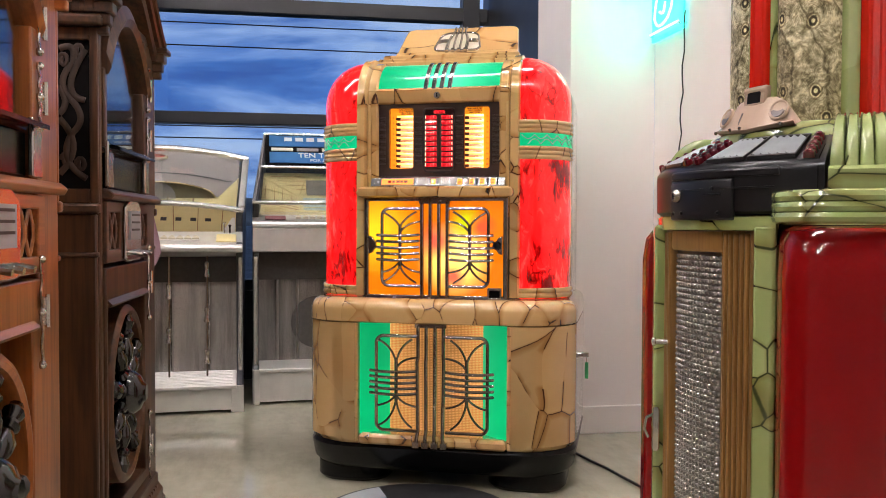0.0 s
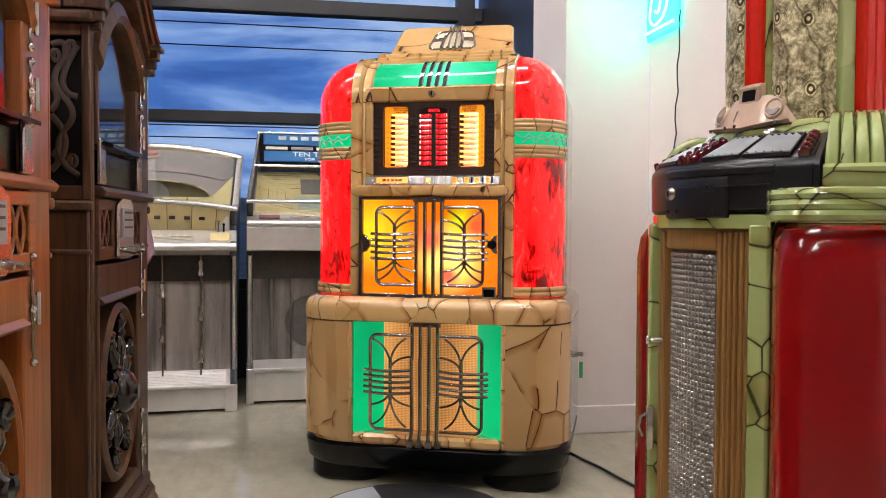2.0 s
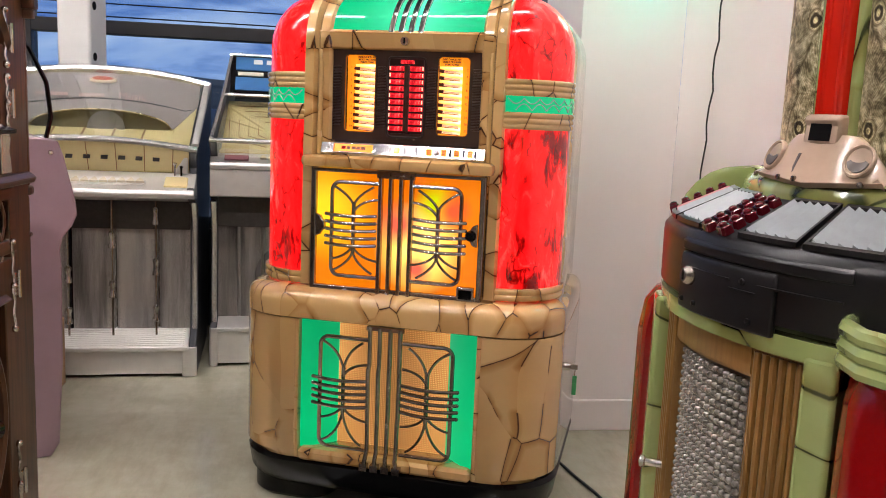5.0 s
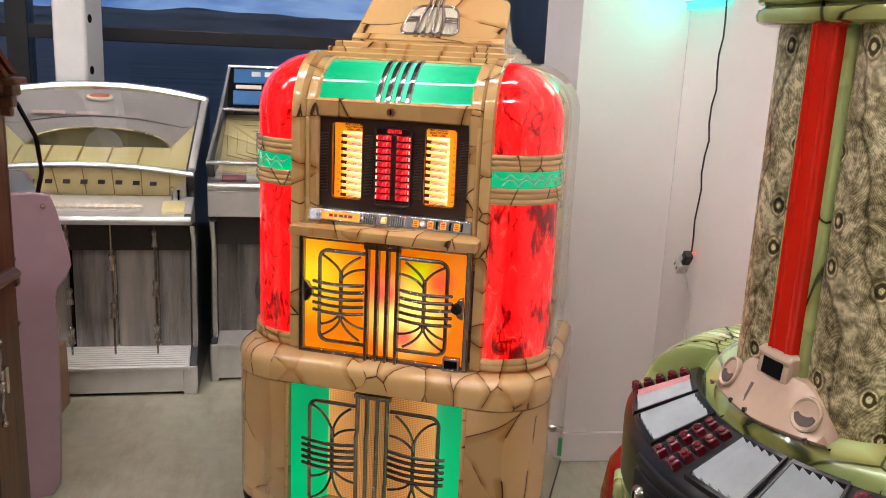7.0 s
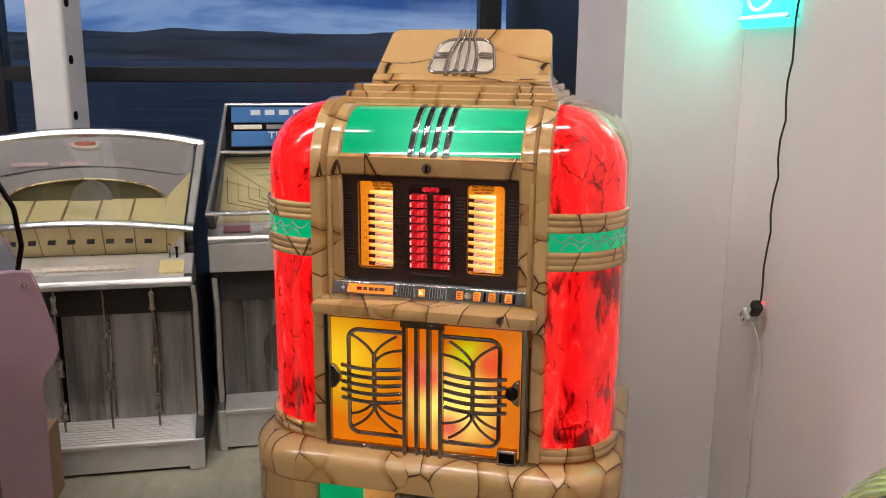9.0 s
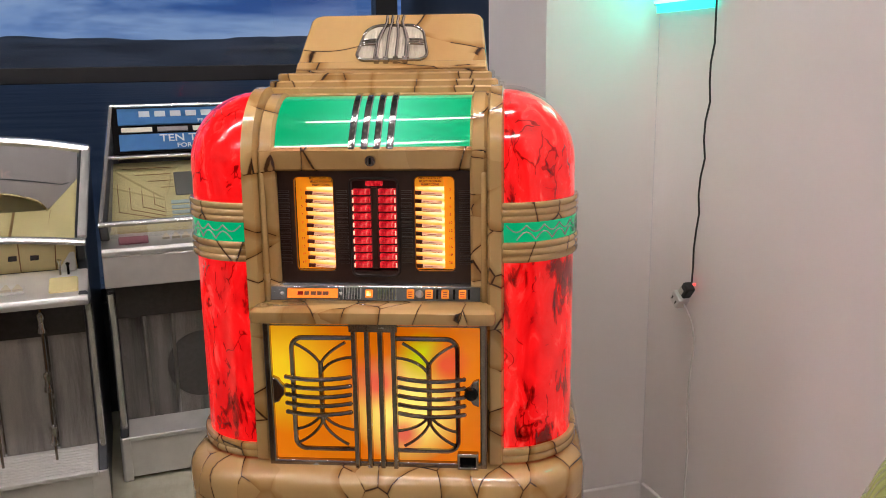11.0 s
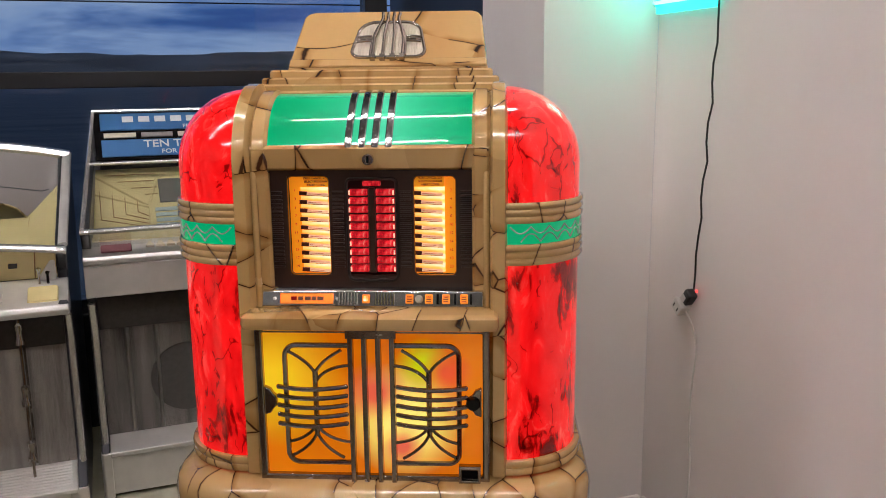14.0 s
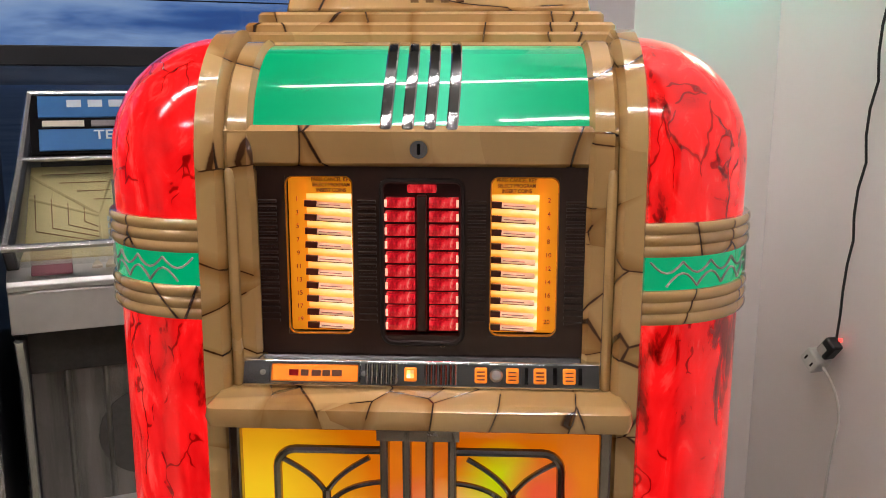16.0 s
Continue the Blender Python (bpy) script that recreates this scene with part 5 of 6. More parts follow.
for k in range(14):
    m = pose(-.20 + k * .034, .010, .904, 24, 0, 0)
    if kk is None:
        q = B()
        prism(q, [(-.014, -.011), (.014, -.011), (.004, .013), (-.004, .013)], 0, .010, 2)
        kk = part("selector_key", q, CREAMY, shelf, "cream plastic key", bevel=.002)
        kk.matrix_basis = m
    else:
        piece("selector_key", kk, shelf, m)
part("coin_plate", slab(B(), -.05, .05, -.022, .022, .005, .005, [(0, 0), (.004, .002)]), plain("dull_pink_card", (.30, .12, .14), .5), shelf).matrix_basis = pose(-.31, .005, .902, 24, 0, 0)
q = B()
sweep(q, [(-HW2, -.058, .976), (HW2, -.058, .976)], .024, .020, up=(0, 0, 1))
part("hood_bar", q, BRIGHT, W2, "straight chrome bar")
q = B()
sweep(q, [(-HW2, .278, 1.168), (HW2, .278, 1.168)], .016, .014, up=(0, 0, 1))
part("hood_bar", q, BRIGHT, W2, "thin chrome bar under the sign")
q = B()
sweep(q, [(-HW2, .425, 1.350), (HW2, .425, 1.350)], .018, .016, up=(0, 0, 1))
part("top_rim", q, BRIGHT, W2)
g2 = part("hood_glass", prism(B(), [(-.050, .985), (.274, 1.162), (.276, 1.158), (-.048, .981)], -HW2 + .02, HW2 - .02, 0), GLASS, W2)
g2.visible_shadow = False
g3 = part("lower_glass", prism(B(), [(-.055, .968), (.03, .905), (.033, .905), (-.05, .970)], -HW2 + .02, HW2 - .02, 0), GLASS, W2)
g3.visible_shadow = False
deck = part("title_deck", prism(B(), [(.05, .925), (.14, .935), (.34, 1.14), (.34, 1.12), (.14, .92), (.05, .915)], -HW2 + .032, HW2 - .032, 0), LEMON, W2, "pale yellow title deck with ruled lines")


def on_deck(x, y, lift=.003):
    return (x, y - lift * .7, .935 + (y - .14) * 1.025 + lift * .7)


for s in (-1, 1):
    rb2 = part("deck_rib", sweep(B(), [on_deck(s * .375, .325), on_deck(s * .185, .215), on_deck(s * .150, .300), on_deck(s * .120, .318)], .012, .008, 6), LEMON, deck, "raised yellow rib")
    part("deck_rib", sweep(B(), [on_deck(s * .375, .262), on_deck(s * .185, .212), on_deck(s * .185, .15)], .009, .006, 6), LEMON, deck)
    for k in range(4):
        x = .350 - k * .042
        part("deck_rule", sweep(B(), [on_deck(s * x, .268 - k * .012), on_deck(s * x, .180 + k * .006), on_deck(s * .190, .148 + k * .012)], .0035, .003, 6), GOLDWOOD, deck)
        part("deck_rule", sweep(B(), [on_deck(s * (.330 - k * .045), .318 - k * .022), on_deck(s * .150, .318 - k * .022)], .003, .003, 6), GOLDWOOD, deck)
part("mechanism_window", box(B(), -.145, .145, -.006, .0, -.050, .060), plain("mechanism_grey", (.16, .15, .13), .4), deck, bevel=.012).matrix_basis = pose(0, .258, 1.056, -44, 0, 0)
PALEBLUE = plain("pale_blue_cards", (.42, .50, .48), .4, .1)
for k in range(4):
    part("title_rack", box(B(), -.165, .165, -.006, -.002, -.0075, .0075), PALEBLUE, deck, smooth=False).matrix_basis = pose(.0, .150 + k * .0165, .9475 + k * .0169, -44, 0, 0)
words("lettering", "STEREO", .030, pose(0, .325, 1.128, 46, 0, 0), LETTER, deck)
SB = pose(0, .352, 1.260, -39.5, 0, 0)
sb = part("sign_board", box(B(), -HW2 + .03, HW2 - .03, -.004, .004, -.105, .105), DARKVOID, W2, "dark sign box", smooth=False)
sb.matrix_basis = SB
for z0, z1 in ((.022, .098), (-.095, -.022)):
    part("blue_strip", box(B(), -HW2 + .055, HW2 - .05, -.009, -.004, z0, z1), SIGNBLUE, sb, "blue sign strip", smooth=False)
for i in range(9):
    x = -.255 + i * .064
    q = B()
    box(q, -.022, .022, -.0112, -.0094, -.013, .013)
    part("name_mark", q, SIGNINK, sb, "grey maker's lettering mark", smooth=False).matrix_basis = pose(x, 0, .070)
words("lettering", "FEATURES", .021, upright(.02, -.0095, .034), SIGNINK, sb, .0003, 1.25)
words("lettering", "TEN TOP TUNES", .046, upright(.0, -.0095, -.045), SIGNINK, sb, .0005, 1.18)
words("lettering", "FOR A HALF DOLLAR", .027, upright(.02, -.0095, -.080), SIGNINK, sb, .0003, 1.2)
for i in range(5):
    part("title_slot", box(B(), -.062, .062, -.008, -.004, -.010, .010), CREAMY if i % 2 == 0 else SILVER, sb, smooth=False).matrix_basis = pose(-.29 + i * .145, 0, 0)

# the sign box narrows towards its top
for ob in W2.children:
    if ob.name.startswith("sign_board"):
        ob.matrix_basis = ob.matrix_basis @ Matrix.Diagonal((.905, 1, 1, 1))
    elif ob.matrix_basis == Matrix():
        for vt in ob.data.vertices:
            vt.co.x *= 1 - .15 * max(0.0, vt.co.z - .985) / .365

# ---- selector jukebox with the tall tone column ----
PM = thing("column_jukebox", pose(.4375, 1.5545, 0, 0, 0, -68), "green and red selector jukebox with a tall gold-cloth tone column", "jukebox")
PC = .417


def ph(r, a, z):
    """A point on the round front: radius, degrees from its middle (towards x), height."""
    return (r * math.sin(radians(a)), PC - r * math.cos(radians(a)), z)


def arc_solid(prof, a0, a1, n=16):
    """A section of (radius, z) turned about the cabinet's axis."""
    bm = B()
    return loft(bm, [[ph(r, a0 + (a1 - a0) * i / n, z) for r, z in prof] for i in range(n + 1)])


part("cabinet_core", slab(B(), -.25, .30, .17, .62, .08, .03, [(.02, 0), (.885, 0)]), DARKVOID, PM)
WAF0, WAF1 = -20.0, 6.75
part("grille_glass", arc_solid([(.352, .06), (.357, .06), (.357, .825), (.352, .825)], WAF0 - .3, WAF1 + .3), metal("dark_mirror_ground", (.16, .14, .12), .3), PM, "waffle-pattern mirrored grille glass")
# cushions of the waffle glass
rows_, cols_ = 70, 15
bm = B()
for j in range(rows_):
    for i in range(cols_):
        a = WAF0 + (WAF1 - WAF0) * (i + .5) / cols_
        z = .065 + .755 * (j + .5) / rows_
        da, dz = (WAF1 - WAF0) / cols_ * .41, .755 / rows_ * .42
        loft(bm, [[ph(.3570 + e, a + u * da * k, z + w * dz * k) for u, w in ((-1, -.6), (-.6, -1), (.6, -1), (1, -.6), (1, .6), (.6, 1), (-.6, 1), (-1, .6))] for e, k in ((0, 1), (.0028, .86), (.0046, .55), (.0052, .2))])
tagged(part("cushioned_glass", bm, WAFFLE, PM, "small square glass cushions in a grid"), kind="stuff")
for a0, a1, n in ((6.9, 17.8, 6), (-27.0, -20.2, 4)):
    post_ = part("wood_post", arc_solid([(.346, .03), (.369, .03), (.369, .865), (.346, .865)], a0, a1), GOLDWOOD, PM, "fluted gold-brown wood post")
    for k in range(n):
        a = a0 + (a1 - a0) * (k + .75) / (n + .25)
        part("flute", sweep(B(), [ph(.369, a, .035), ph(.369, a, .86)], .0095, .011, 8, up=(0, 1, 0)), GOLDWOOD, post_)
for g0, g1_, rr in ((18.0, 24.0, .384), (-36.0, -27.2, .392)):
    part("green_edge", arc_solid([(.345, .0), (rr - .004, .0), (rr, .02), (rr, .875), (.345, .875)], g0, g1_, 6), OLIVE, PM, "green stone-painted edging", bevel=.006)
part("grille_rail", arc_solid([(.346, .826), (.366, .826), (.370, .832), (.370, .864), (.346, .866)], WAF0, WAF1), GOLDWOOD, PM)
part("grille_rail", arc_solid([(.346, .0), (.369, .0), (.369, .058), (.346, .058)], -27.0, 17.8), GOLDWOOD, PM)
for s in (-1, 1):
    path = [(.157, .082), (.180, .050), (.222, .031), (.265, .036), (.305, .064), (.338, .112), (.355, .18), (.36, .30), (.36, .60)] if s > 0 else [(.238, .13), (.262, .112), (.290, .116), (.315, .135), (.333, .16), (.345, .20), (.352, .25), (.355, .30), (.355, .60)]
    inner = [(.157, .14), (.18, .14), (.20, .15), (.225, .16), (.25, .18), (.27, .2), (.28, .24), (.29, .3), (.29, .60)] if s > 0 else [(.238, .18), (.25, .18), (.26, .185), (.27, .19), (.28, .2), (.29, .22), (.295, .26), (.30, .3), (.30, .60)]
    q = B()
    loops = []
    for z, k in ((.02, .0), (.80, .0), (.845, .006), (.866, .020), (.874, .045)):
        loops.append([(s * (x - k * .5), y + k, z) for x, y in path] + [(s * x, y, z) for x, y in inner[::-1]])
    loft(q, loops)
    part("red_fender", q, CARMINE, PM, "glossy deep red rounded fender")
    for k in range(3 if s > 0 else 0):
        pp = [(s * (x * 1.01), y - .006, .888 + k * .0165) for x, y in path]
        part("stone_reed", sweep(B(), pp, .018, .020, 8, up=(0, 0, 1)), OLIVE, PM)
part("stone_deck", slab(B(), -.335, .345, .095, .62, .20, .04, [(.876, 0), (.930, 0), (.936, .006)]), OLIVE, PM)
part("stone_collar", arc_solid([(.27, .866), (.382, .866), (.384, .890), (.27, .890)], -36, 24), OLIVE, PM)
part("door_knob", lathe(B(), [(.006, .010), (.006, -.022), (.009, -.024), (.009, -.03), (.0, -.032)], (0, 0, 0), 1, 10), NICKEL, PM).matrix_basis = Matrix.Translation(ph(.372, -22.5, .64)) @ pose(0, 0, 0, 0, 0, -40)
latch = part("door_latch", slab(B(), -.012, .012, -.010, .004, .003, .003, [(-.045, .003), (-.04, .0), (.04, .0), (.045, .003)]), NICKEL, PM, "worn nickel door latch")
latch.matrix_basis = Matrix.Translation(ph(.386, -26, .46)) @ pose(0, 0, 0, 0, 0, -31)
part("latch_hook", sweep(B(), [(0, -.006, .03), (.004, -.022, .022), (.006, -.026, .0), (.004, -.018, -.018)], .006, .008, 6, up=(1, 0, 0)), NICKEL, latch)
# black console
CON0, CON1 = -46, 35.5


def deck_z(r):
    """Height of the sloping deck at a radius."""
    return 1.024 - (r - .300) * .50


con = part("console", arc_solid([(.284, .93), (.284, 1.026), (.292, deck_z(.292) + .003), (.376, deck_z(.376)), (.385, .976), (.386, .966), (.385, .900), (.376, .893), (.30, .893)], CON0, CON1, 34), CONSOLE, PM, "black enamelled sloping selector console")
part("console_drawer", arc_solid([(.380, .884), (.390, .884), (.391, .890), (.391, .952), (.388, .958), (.380, .958)], -13, 12.5, 14), CONSOLE, con, "black drawer front with a stepped seam", bevel=.003)
part("drawer_lip", arc_solid([(.380, .9595), (.3895, .9595), (.3895, .972), (.383, .977), (.380, .977)], -13, 25, 16), CONSOLE, con, bevel=.002)
for a0, a1, z in ((-8, 3, .940), (3, 9, .930), (9, 24, .940)):
    part("seam_bead", arc_solid([(.390, z - .0015), (.3925, z - .001), (.3925, z + .001), (.390, z + .0015)], a0, a1, 8), CONSOLE, con)
for a, z in ((-11, .897), (-6.5, .897), (8, .897), (6, .941)):
    part("screw", lathe(B(), [(.0, -.004), (.0035, -.003), (.004, .002)], (0, 0, 0), 1, 10), CONSOLE, con).matrix_basis = Matrix.Translation(ph(.391, a, z)) @ pose(0, 0, 0, 0, 0, a)
SL = math.degrees(math.atan(.50))


def on_console(a, r, lift=0.0):
    """A pose on the sloping deck at an angle and radius; x runs round it, y inwards."""
    x, y, _ = ph(r, a, 0)
    return pose(x, y, deck_z(r) + lift, 0, 0, a) @ pose(0, 0, 0, SL, 0, 0)


for a0, a1, pk in ((-37.5, -25.5, 1), (-24, -11, 0), (1.6, 14.2, 0), (15.4, 28.4, 0)):
    wf = part("title_frame", arc_solid([(.298, deck_z(.298) + .0005), (.298, deck_z(.298) + .0022), (.374, deck_z(.374) + .0022), (.374, deck_z(.374) + .0005)], a0, a1, 8), BROWN_DK, con, "title window frame")
    rail_ = B()
    for aa, w_ in ((a0, .5), (a1 - .5, .5)):
        loft(rail_, [[ph(r, aa + w_ * u, deck_z(r) + h) for u, h in ((0, .002), (1, .002), (1, .0085), (0, .0085))] for r in (.294, .335, .377)])
    for r0, r1 in ((.294, .299), (.372, .377)):
        loft(rail_, [[ph(r0, a, deck_z(r0) + .002), ph(r1, a, deck_z(r1) + .002), ph(r1, a, deck_z(r1) + .0085), ph(r0, a, deck_z(r0) + .0085)] for a in [a0 + (a1 - a0) * i / 8 for i in range(9)]])
    part("window_rim", rail_, CONSOLE, wf)
    n = 5
    wa = (a1 - a0 - 1.6) / n
    for k in range(n):
        b0 = a0 + .8 + wa * k
        q = B()
        # each card leans on the next one, a saw-tooth across the window
        loft(q, [[ph(r, b0 + .1, deck_z(r) + .0105), ph(r, b0 + wa - .05, deck_z(r) + .0032), ph(r, b0 + wa - .05, deck_z(r) + .0024), ph(r, b0 + .1, deck_z(r) + .0030)] for r in (.301, .335, .370)])
        # two cards carry the lit jukebox's red reflection as colour
        if pk and k < 2:
            part("title_strip", q, TITLE_REFLECT, wf, "title card with a pink reflection painted on")
        else:
            part("title_strip", q, TITLE, wf, "pale grey title card")
bt = None
for a in (-40.5, -7.6, -2.6, 31.6):
    for k in range(5):
        m = on_console(a, .372 - k * .0165, .001)
        if bt is None:
            q = B()
            loft(q, [[(x, y, z) for x, y in rrect(-.0095 + e, .0095 - e, -.0070 + e, .0070 - e, .002, .002, 2)] for z, e in ((0, 0), (.010, .001), (.011, .0025))])
            loft(q, [[(r * math.cos(t * PI / 5), r * math.sin(t * PI / 5), z) for t in range(10)] for r, z in ((.0058, .0108), (.0055, .0135), (.0035, .0150), (.0012, .0155))])
            bt = part("selector_button", q, MAROON, con, "glossy maroon selector button")
            bt.matrix_basis = m
        else:
            piece("selector_button", bt, con, m)
for a in (-9.9, 34.0):
    part("deck_seam", arc_solid([(.286, deck_z(.288) + .0032), (.375, deck_z(.375) + .0012), (.3865, .972), (.3865, .895), (.3855, .895), (.3850, .970), (.374, deck_z(.375) + .0002), (.286, deck_z(.288) + .0015)], a - .12, a + .12, 1), DARKVOID, con)
lk_ = part("console_lock", lathe(B(), [(.0, -.010), (.008, -.010), (.012, -.006), (.013, .0), (.013, .004)], (0, 0, 0), 1, 16), PEWTER, con, "round chrome lock")
lk_.matrix_basis = Matrix.Translation(ph(.391, -8.6, .930)) @ pose(0, 0, 0, 0, 0, -8.6)
part("key_slot", box(B(), -.0012, .0012, -.0108, -.0095, -.006, .006), DARKVOID, lk_, smooth=False)
# green stone skirt inside the console, coin plate, fans
part("inner_skirt", arc_solid([(.14, .93), (.283, .93), (.283, 1.036), (.280, 1.046), (.268, 1.056), (.250, 1.064), (.14, 1.075)], -66, 70, 36), OLIVE, PM, "green stone-painted skirt round the column")
q = B()
cpts = []
for i in range(17):
    a = -20.5 + 42 * i / 16
    t = abs(i - 8) / 8
    top = 1.112 - .050 * max(0, t - .45) ** 1.6 * 2.6
    cpts.append([ph(.279, a, 1.047 + .008 * t), ph(.284, a, 1.053 + .008 * t), ph(.268 - .006 * (1 - t), a, top - .014), ph(.256, a, top), ph(.215, a, top), ph(.215, a, 1.044)])
loft(q, cpts)
cp = part("coin_plate", q, TAN_CAST, PM, "beige cast coin plate with scoops", bevel=.003)
# dark brown paints the shade inside the scoops and the coin slit
RECESS_SHADE = plain("recess_shade_brown", (.085, .062, .05), .35, .3, 40)
for a in (-14.5, 14.5):
    sc = B()
    sweep(sc, [(.021 * math.cos(2 * PI * i / 18), 0, .021 * math.sin(2 * PI * i / 18)) for i in range(18)], .006, .008, 8, True)
    rim_ = part("scoop_rim", sc, TAN_CAST, cp)
    rim_.matrix_basis = Matrix.Translation(ph(.2725, a, 1.083)) @ pose(0, 0, 0, -24, 0, a) @ Matrix.Diagonal((.80, 1, .90, 1))
    part("scoop_mouth", lathe(B(), [(.0, .001), (.010, .0), (.0185, -.0015), (.0185, .004), (.0, .004)], (0, 0, 0), 1, 18), TAN_CAST, rim_)
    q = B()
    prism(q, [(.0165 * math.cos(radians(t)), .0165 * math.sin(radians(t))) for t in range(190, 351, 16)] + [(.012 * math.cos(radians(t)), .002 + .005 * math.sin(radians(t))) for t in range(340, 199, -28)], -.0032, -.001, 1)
    part("scoop_shade", q, RECESS_SHADE, rim_, smooth=False)
part("coin_gate", arc_solid([(.225, 1.085), (.262, 1.098), (.259, 1.122), (.262, 1.127), (.262, 1.133), (.256, 1.136), (.225, 1.136)], -6.4, 6.4, 8), TAN_CAST, cp, "cast collar with a square opening", bevel=.004)
# flush near-black block paints the shade in the collar's opening
part("gate_void", arc_solid([(.250, 1.104), (.2628, 1.104), (.2605, 1.126), (.250, 1.126)], -3.6, 3.6, 4), DARKVOID, cp)
part("coin_slit", arc_solid([(.262, 1.064), (.2795, 1.064), (.2690, 1.088), (.262, 1.088)], -4.9, -4.0, 3), RECESS_SHADE, cp)
for a in (-20.5, -8.2, -2.2, 16.5):
    part("screw", lathe(B(), [(.0, -.003), (.0035, -.002), (.0035, .002)], (0, 0, 0), 1, 8), PEWTER, cp).matrix_basis = Matrix.Translation(ph(.2835, a, 1.057)) @ pose(0, 0, 0, 0, 0, a)
# ribbed shells at the ends of the console
for s, a0, a1, n, z1 in ((1, 36.2, 74, 11, 1.066), (-1, -47, -84, 10, 1.058)):
    fan = part("shell_base", arc_solid([(.24, .934), (.384, .934), (.386, .938), (.386, .966), (.380, .972), (.24, .972)], *sorted((a0, a1)), 14), OLIVE, PM, "green stone-painted shell")
    for k in range(n):
        w_ = (a1 - a0) / n
        c_ = a0 + w_ * (k + .5)
        loops = []
        for j in range(9):
            u = -1 + 2 * j / 8
            e = .008 * (1 - u * u) ** .5
            h = (z1 - .966) * (1 - .10 * (1 - u * u))
            loops.append([ph(.372 + e - .085 * (1 - math.cos(radians(t))), c_ + w_ * .5 * u * (1 - .25 * math.sin(radians(t))), .966 + (h + e) * math.sin(radians(t))) for t in range(0, 91, 15)] + [ph(.25, c_ + w_ * .5 * u * .75, .966 + h), ph(.25, c_ + w_ * .5 * u, .966)])
        part("shell_rib", loft(B(), loops), OLIVE, fan)
# tone column
COL0, COL1 = 1.05, 1.517
CA, CY, CR = .061, .241, .067
part("column_core", box(B(), -.118, .118, .245, .46, COL0, COL1), OLIVE, PM, "green column core", bevel=.01)
for s in (-1, 1):
    part("plume_column", lathe(B(), [(CR, COL0 - .02), (CR, COL1)], (s * CA, CY, 0), 2, 36), PLUME, PM, "rounded gold cloth column stamped with plumes")
    part("green_edge", box(B(), *sorted((s * .0205, s * .0345)), .172, .235, COL0, COL1), OLIVE, PM, bevel=.004)
    part("green_edge", box(B(), *sorted((s * .119, s * .138)), .238, .275, COL0, COL1), OLIVE, PM, bevel=.005)
    rp = part("red_pilaster", box(B(), *sorted((s * .120, s * .152)), .276, .41, COL0, COL1), RED_ADDED_GLOW, PM, "red fluted side pilaster", bevel=.004)
    for k in range(6):
        y = .287 + k * .022
        part("flute", sweep(B(), [(s * .152, y, COL0), (s * .152, y, COL1)], .016, .008, 8, up=(1, 0, 0)), RED_ADDED_GLOW, rp)
mid = part("red_pilaster", box(B(), -.020, .020, .163, .24, 1.130, COL1), RED_ADDED_GLOW, PM, "glossy red fluted pilaster", bevel=.003)
for x in (-.0155, -.0095, .012):
    part("flute", sweep(B(), [(x, .1635, 1.136), (x, .1635, COL1)], .0050, .006, 8, up=(0, 1, 0)), RED_ADDED_GLOW, mid)
for k in range(4):
    e = .0 if k < 3 else -.010
    part("cap_reed", slab(B(), -.158 - e, .158 + e, .150 - e, .48, .085, .03, [(COL1 + k * .022, .010), (COL1 + k * .022 + .004, .002), (COL1 + k * .022 + .011, .0), (COL1 + k * .022 + .018, .002), (COL1 + k * .022 + .022, .010)]), OLIVE, PM, "green reeded column cap" if k == 0 else "")
part("cap_top", slab(B(), -.142, .142, .165, .46, .08, .03, [(COL1 + .088, .0), (COL1 + .12, .004), (COL1 + .145, .03)]), OLIVE, PM)


# ---- carved wooden cabinets ----
def hinge(parent, x, y, z, tall=.13):
    h = part("hinge", box(B(), x - .006, x + .012, y - .005, y, z - .026, z + .026), NICKEL, parent, "ornate nickel hinge", bevel=.002)
    q = B()
    n = 18
    pts = [(x - .012 + .004 * math.sin(i * 1.4), y - .004, z - tall / 2 + tall * i / n) for i in range(n + 1)]
    sweep(q, pts, .011, .005, 6)
    for i in (0, n // 2, n):
        ball(q, pts[i], .008, 8)
    part("hinge_strap", q, NICKEL, h)
    part("hinge_pin", lathe(B(), [(.0, -.03), (.0045, -.03), (.0045, .03), (.0, .03)], (x + .013, y - .006, z), 2, 8), NICKEL, h)


CARVED = wood("dark_carved_fretwork", (.010, .005, .003), (.060, .027, .013), .6, .0)
EBONY = plain("black_turned_wood", (.008, .006, .005), .16, .3, 20, .4, spec=.45)


def scroll(parent, path, w, mat, name="scroll"):
    part(name, sweep(B(), path, w, w * .45, 8, up=(1, 0, 0) if abs(path[0][0] - path[-1][0]) < .002 and abs(path[0][1] - path[len(path) // 2][1]) > .001 else (0, 1, 0)), mat, parent)


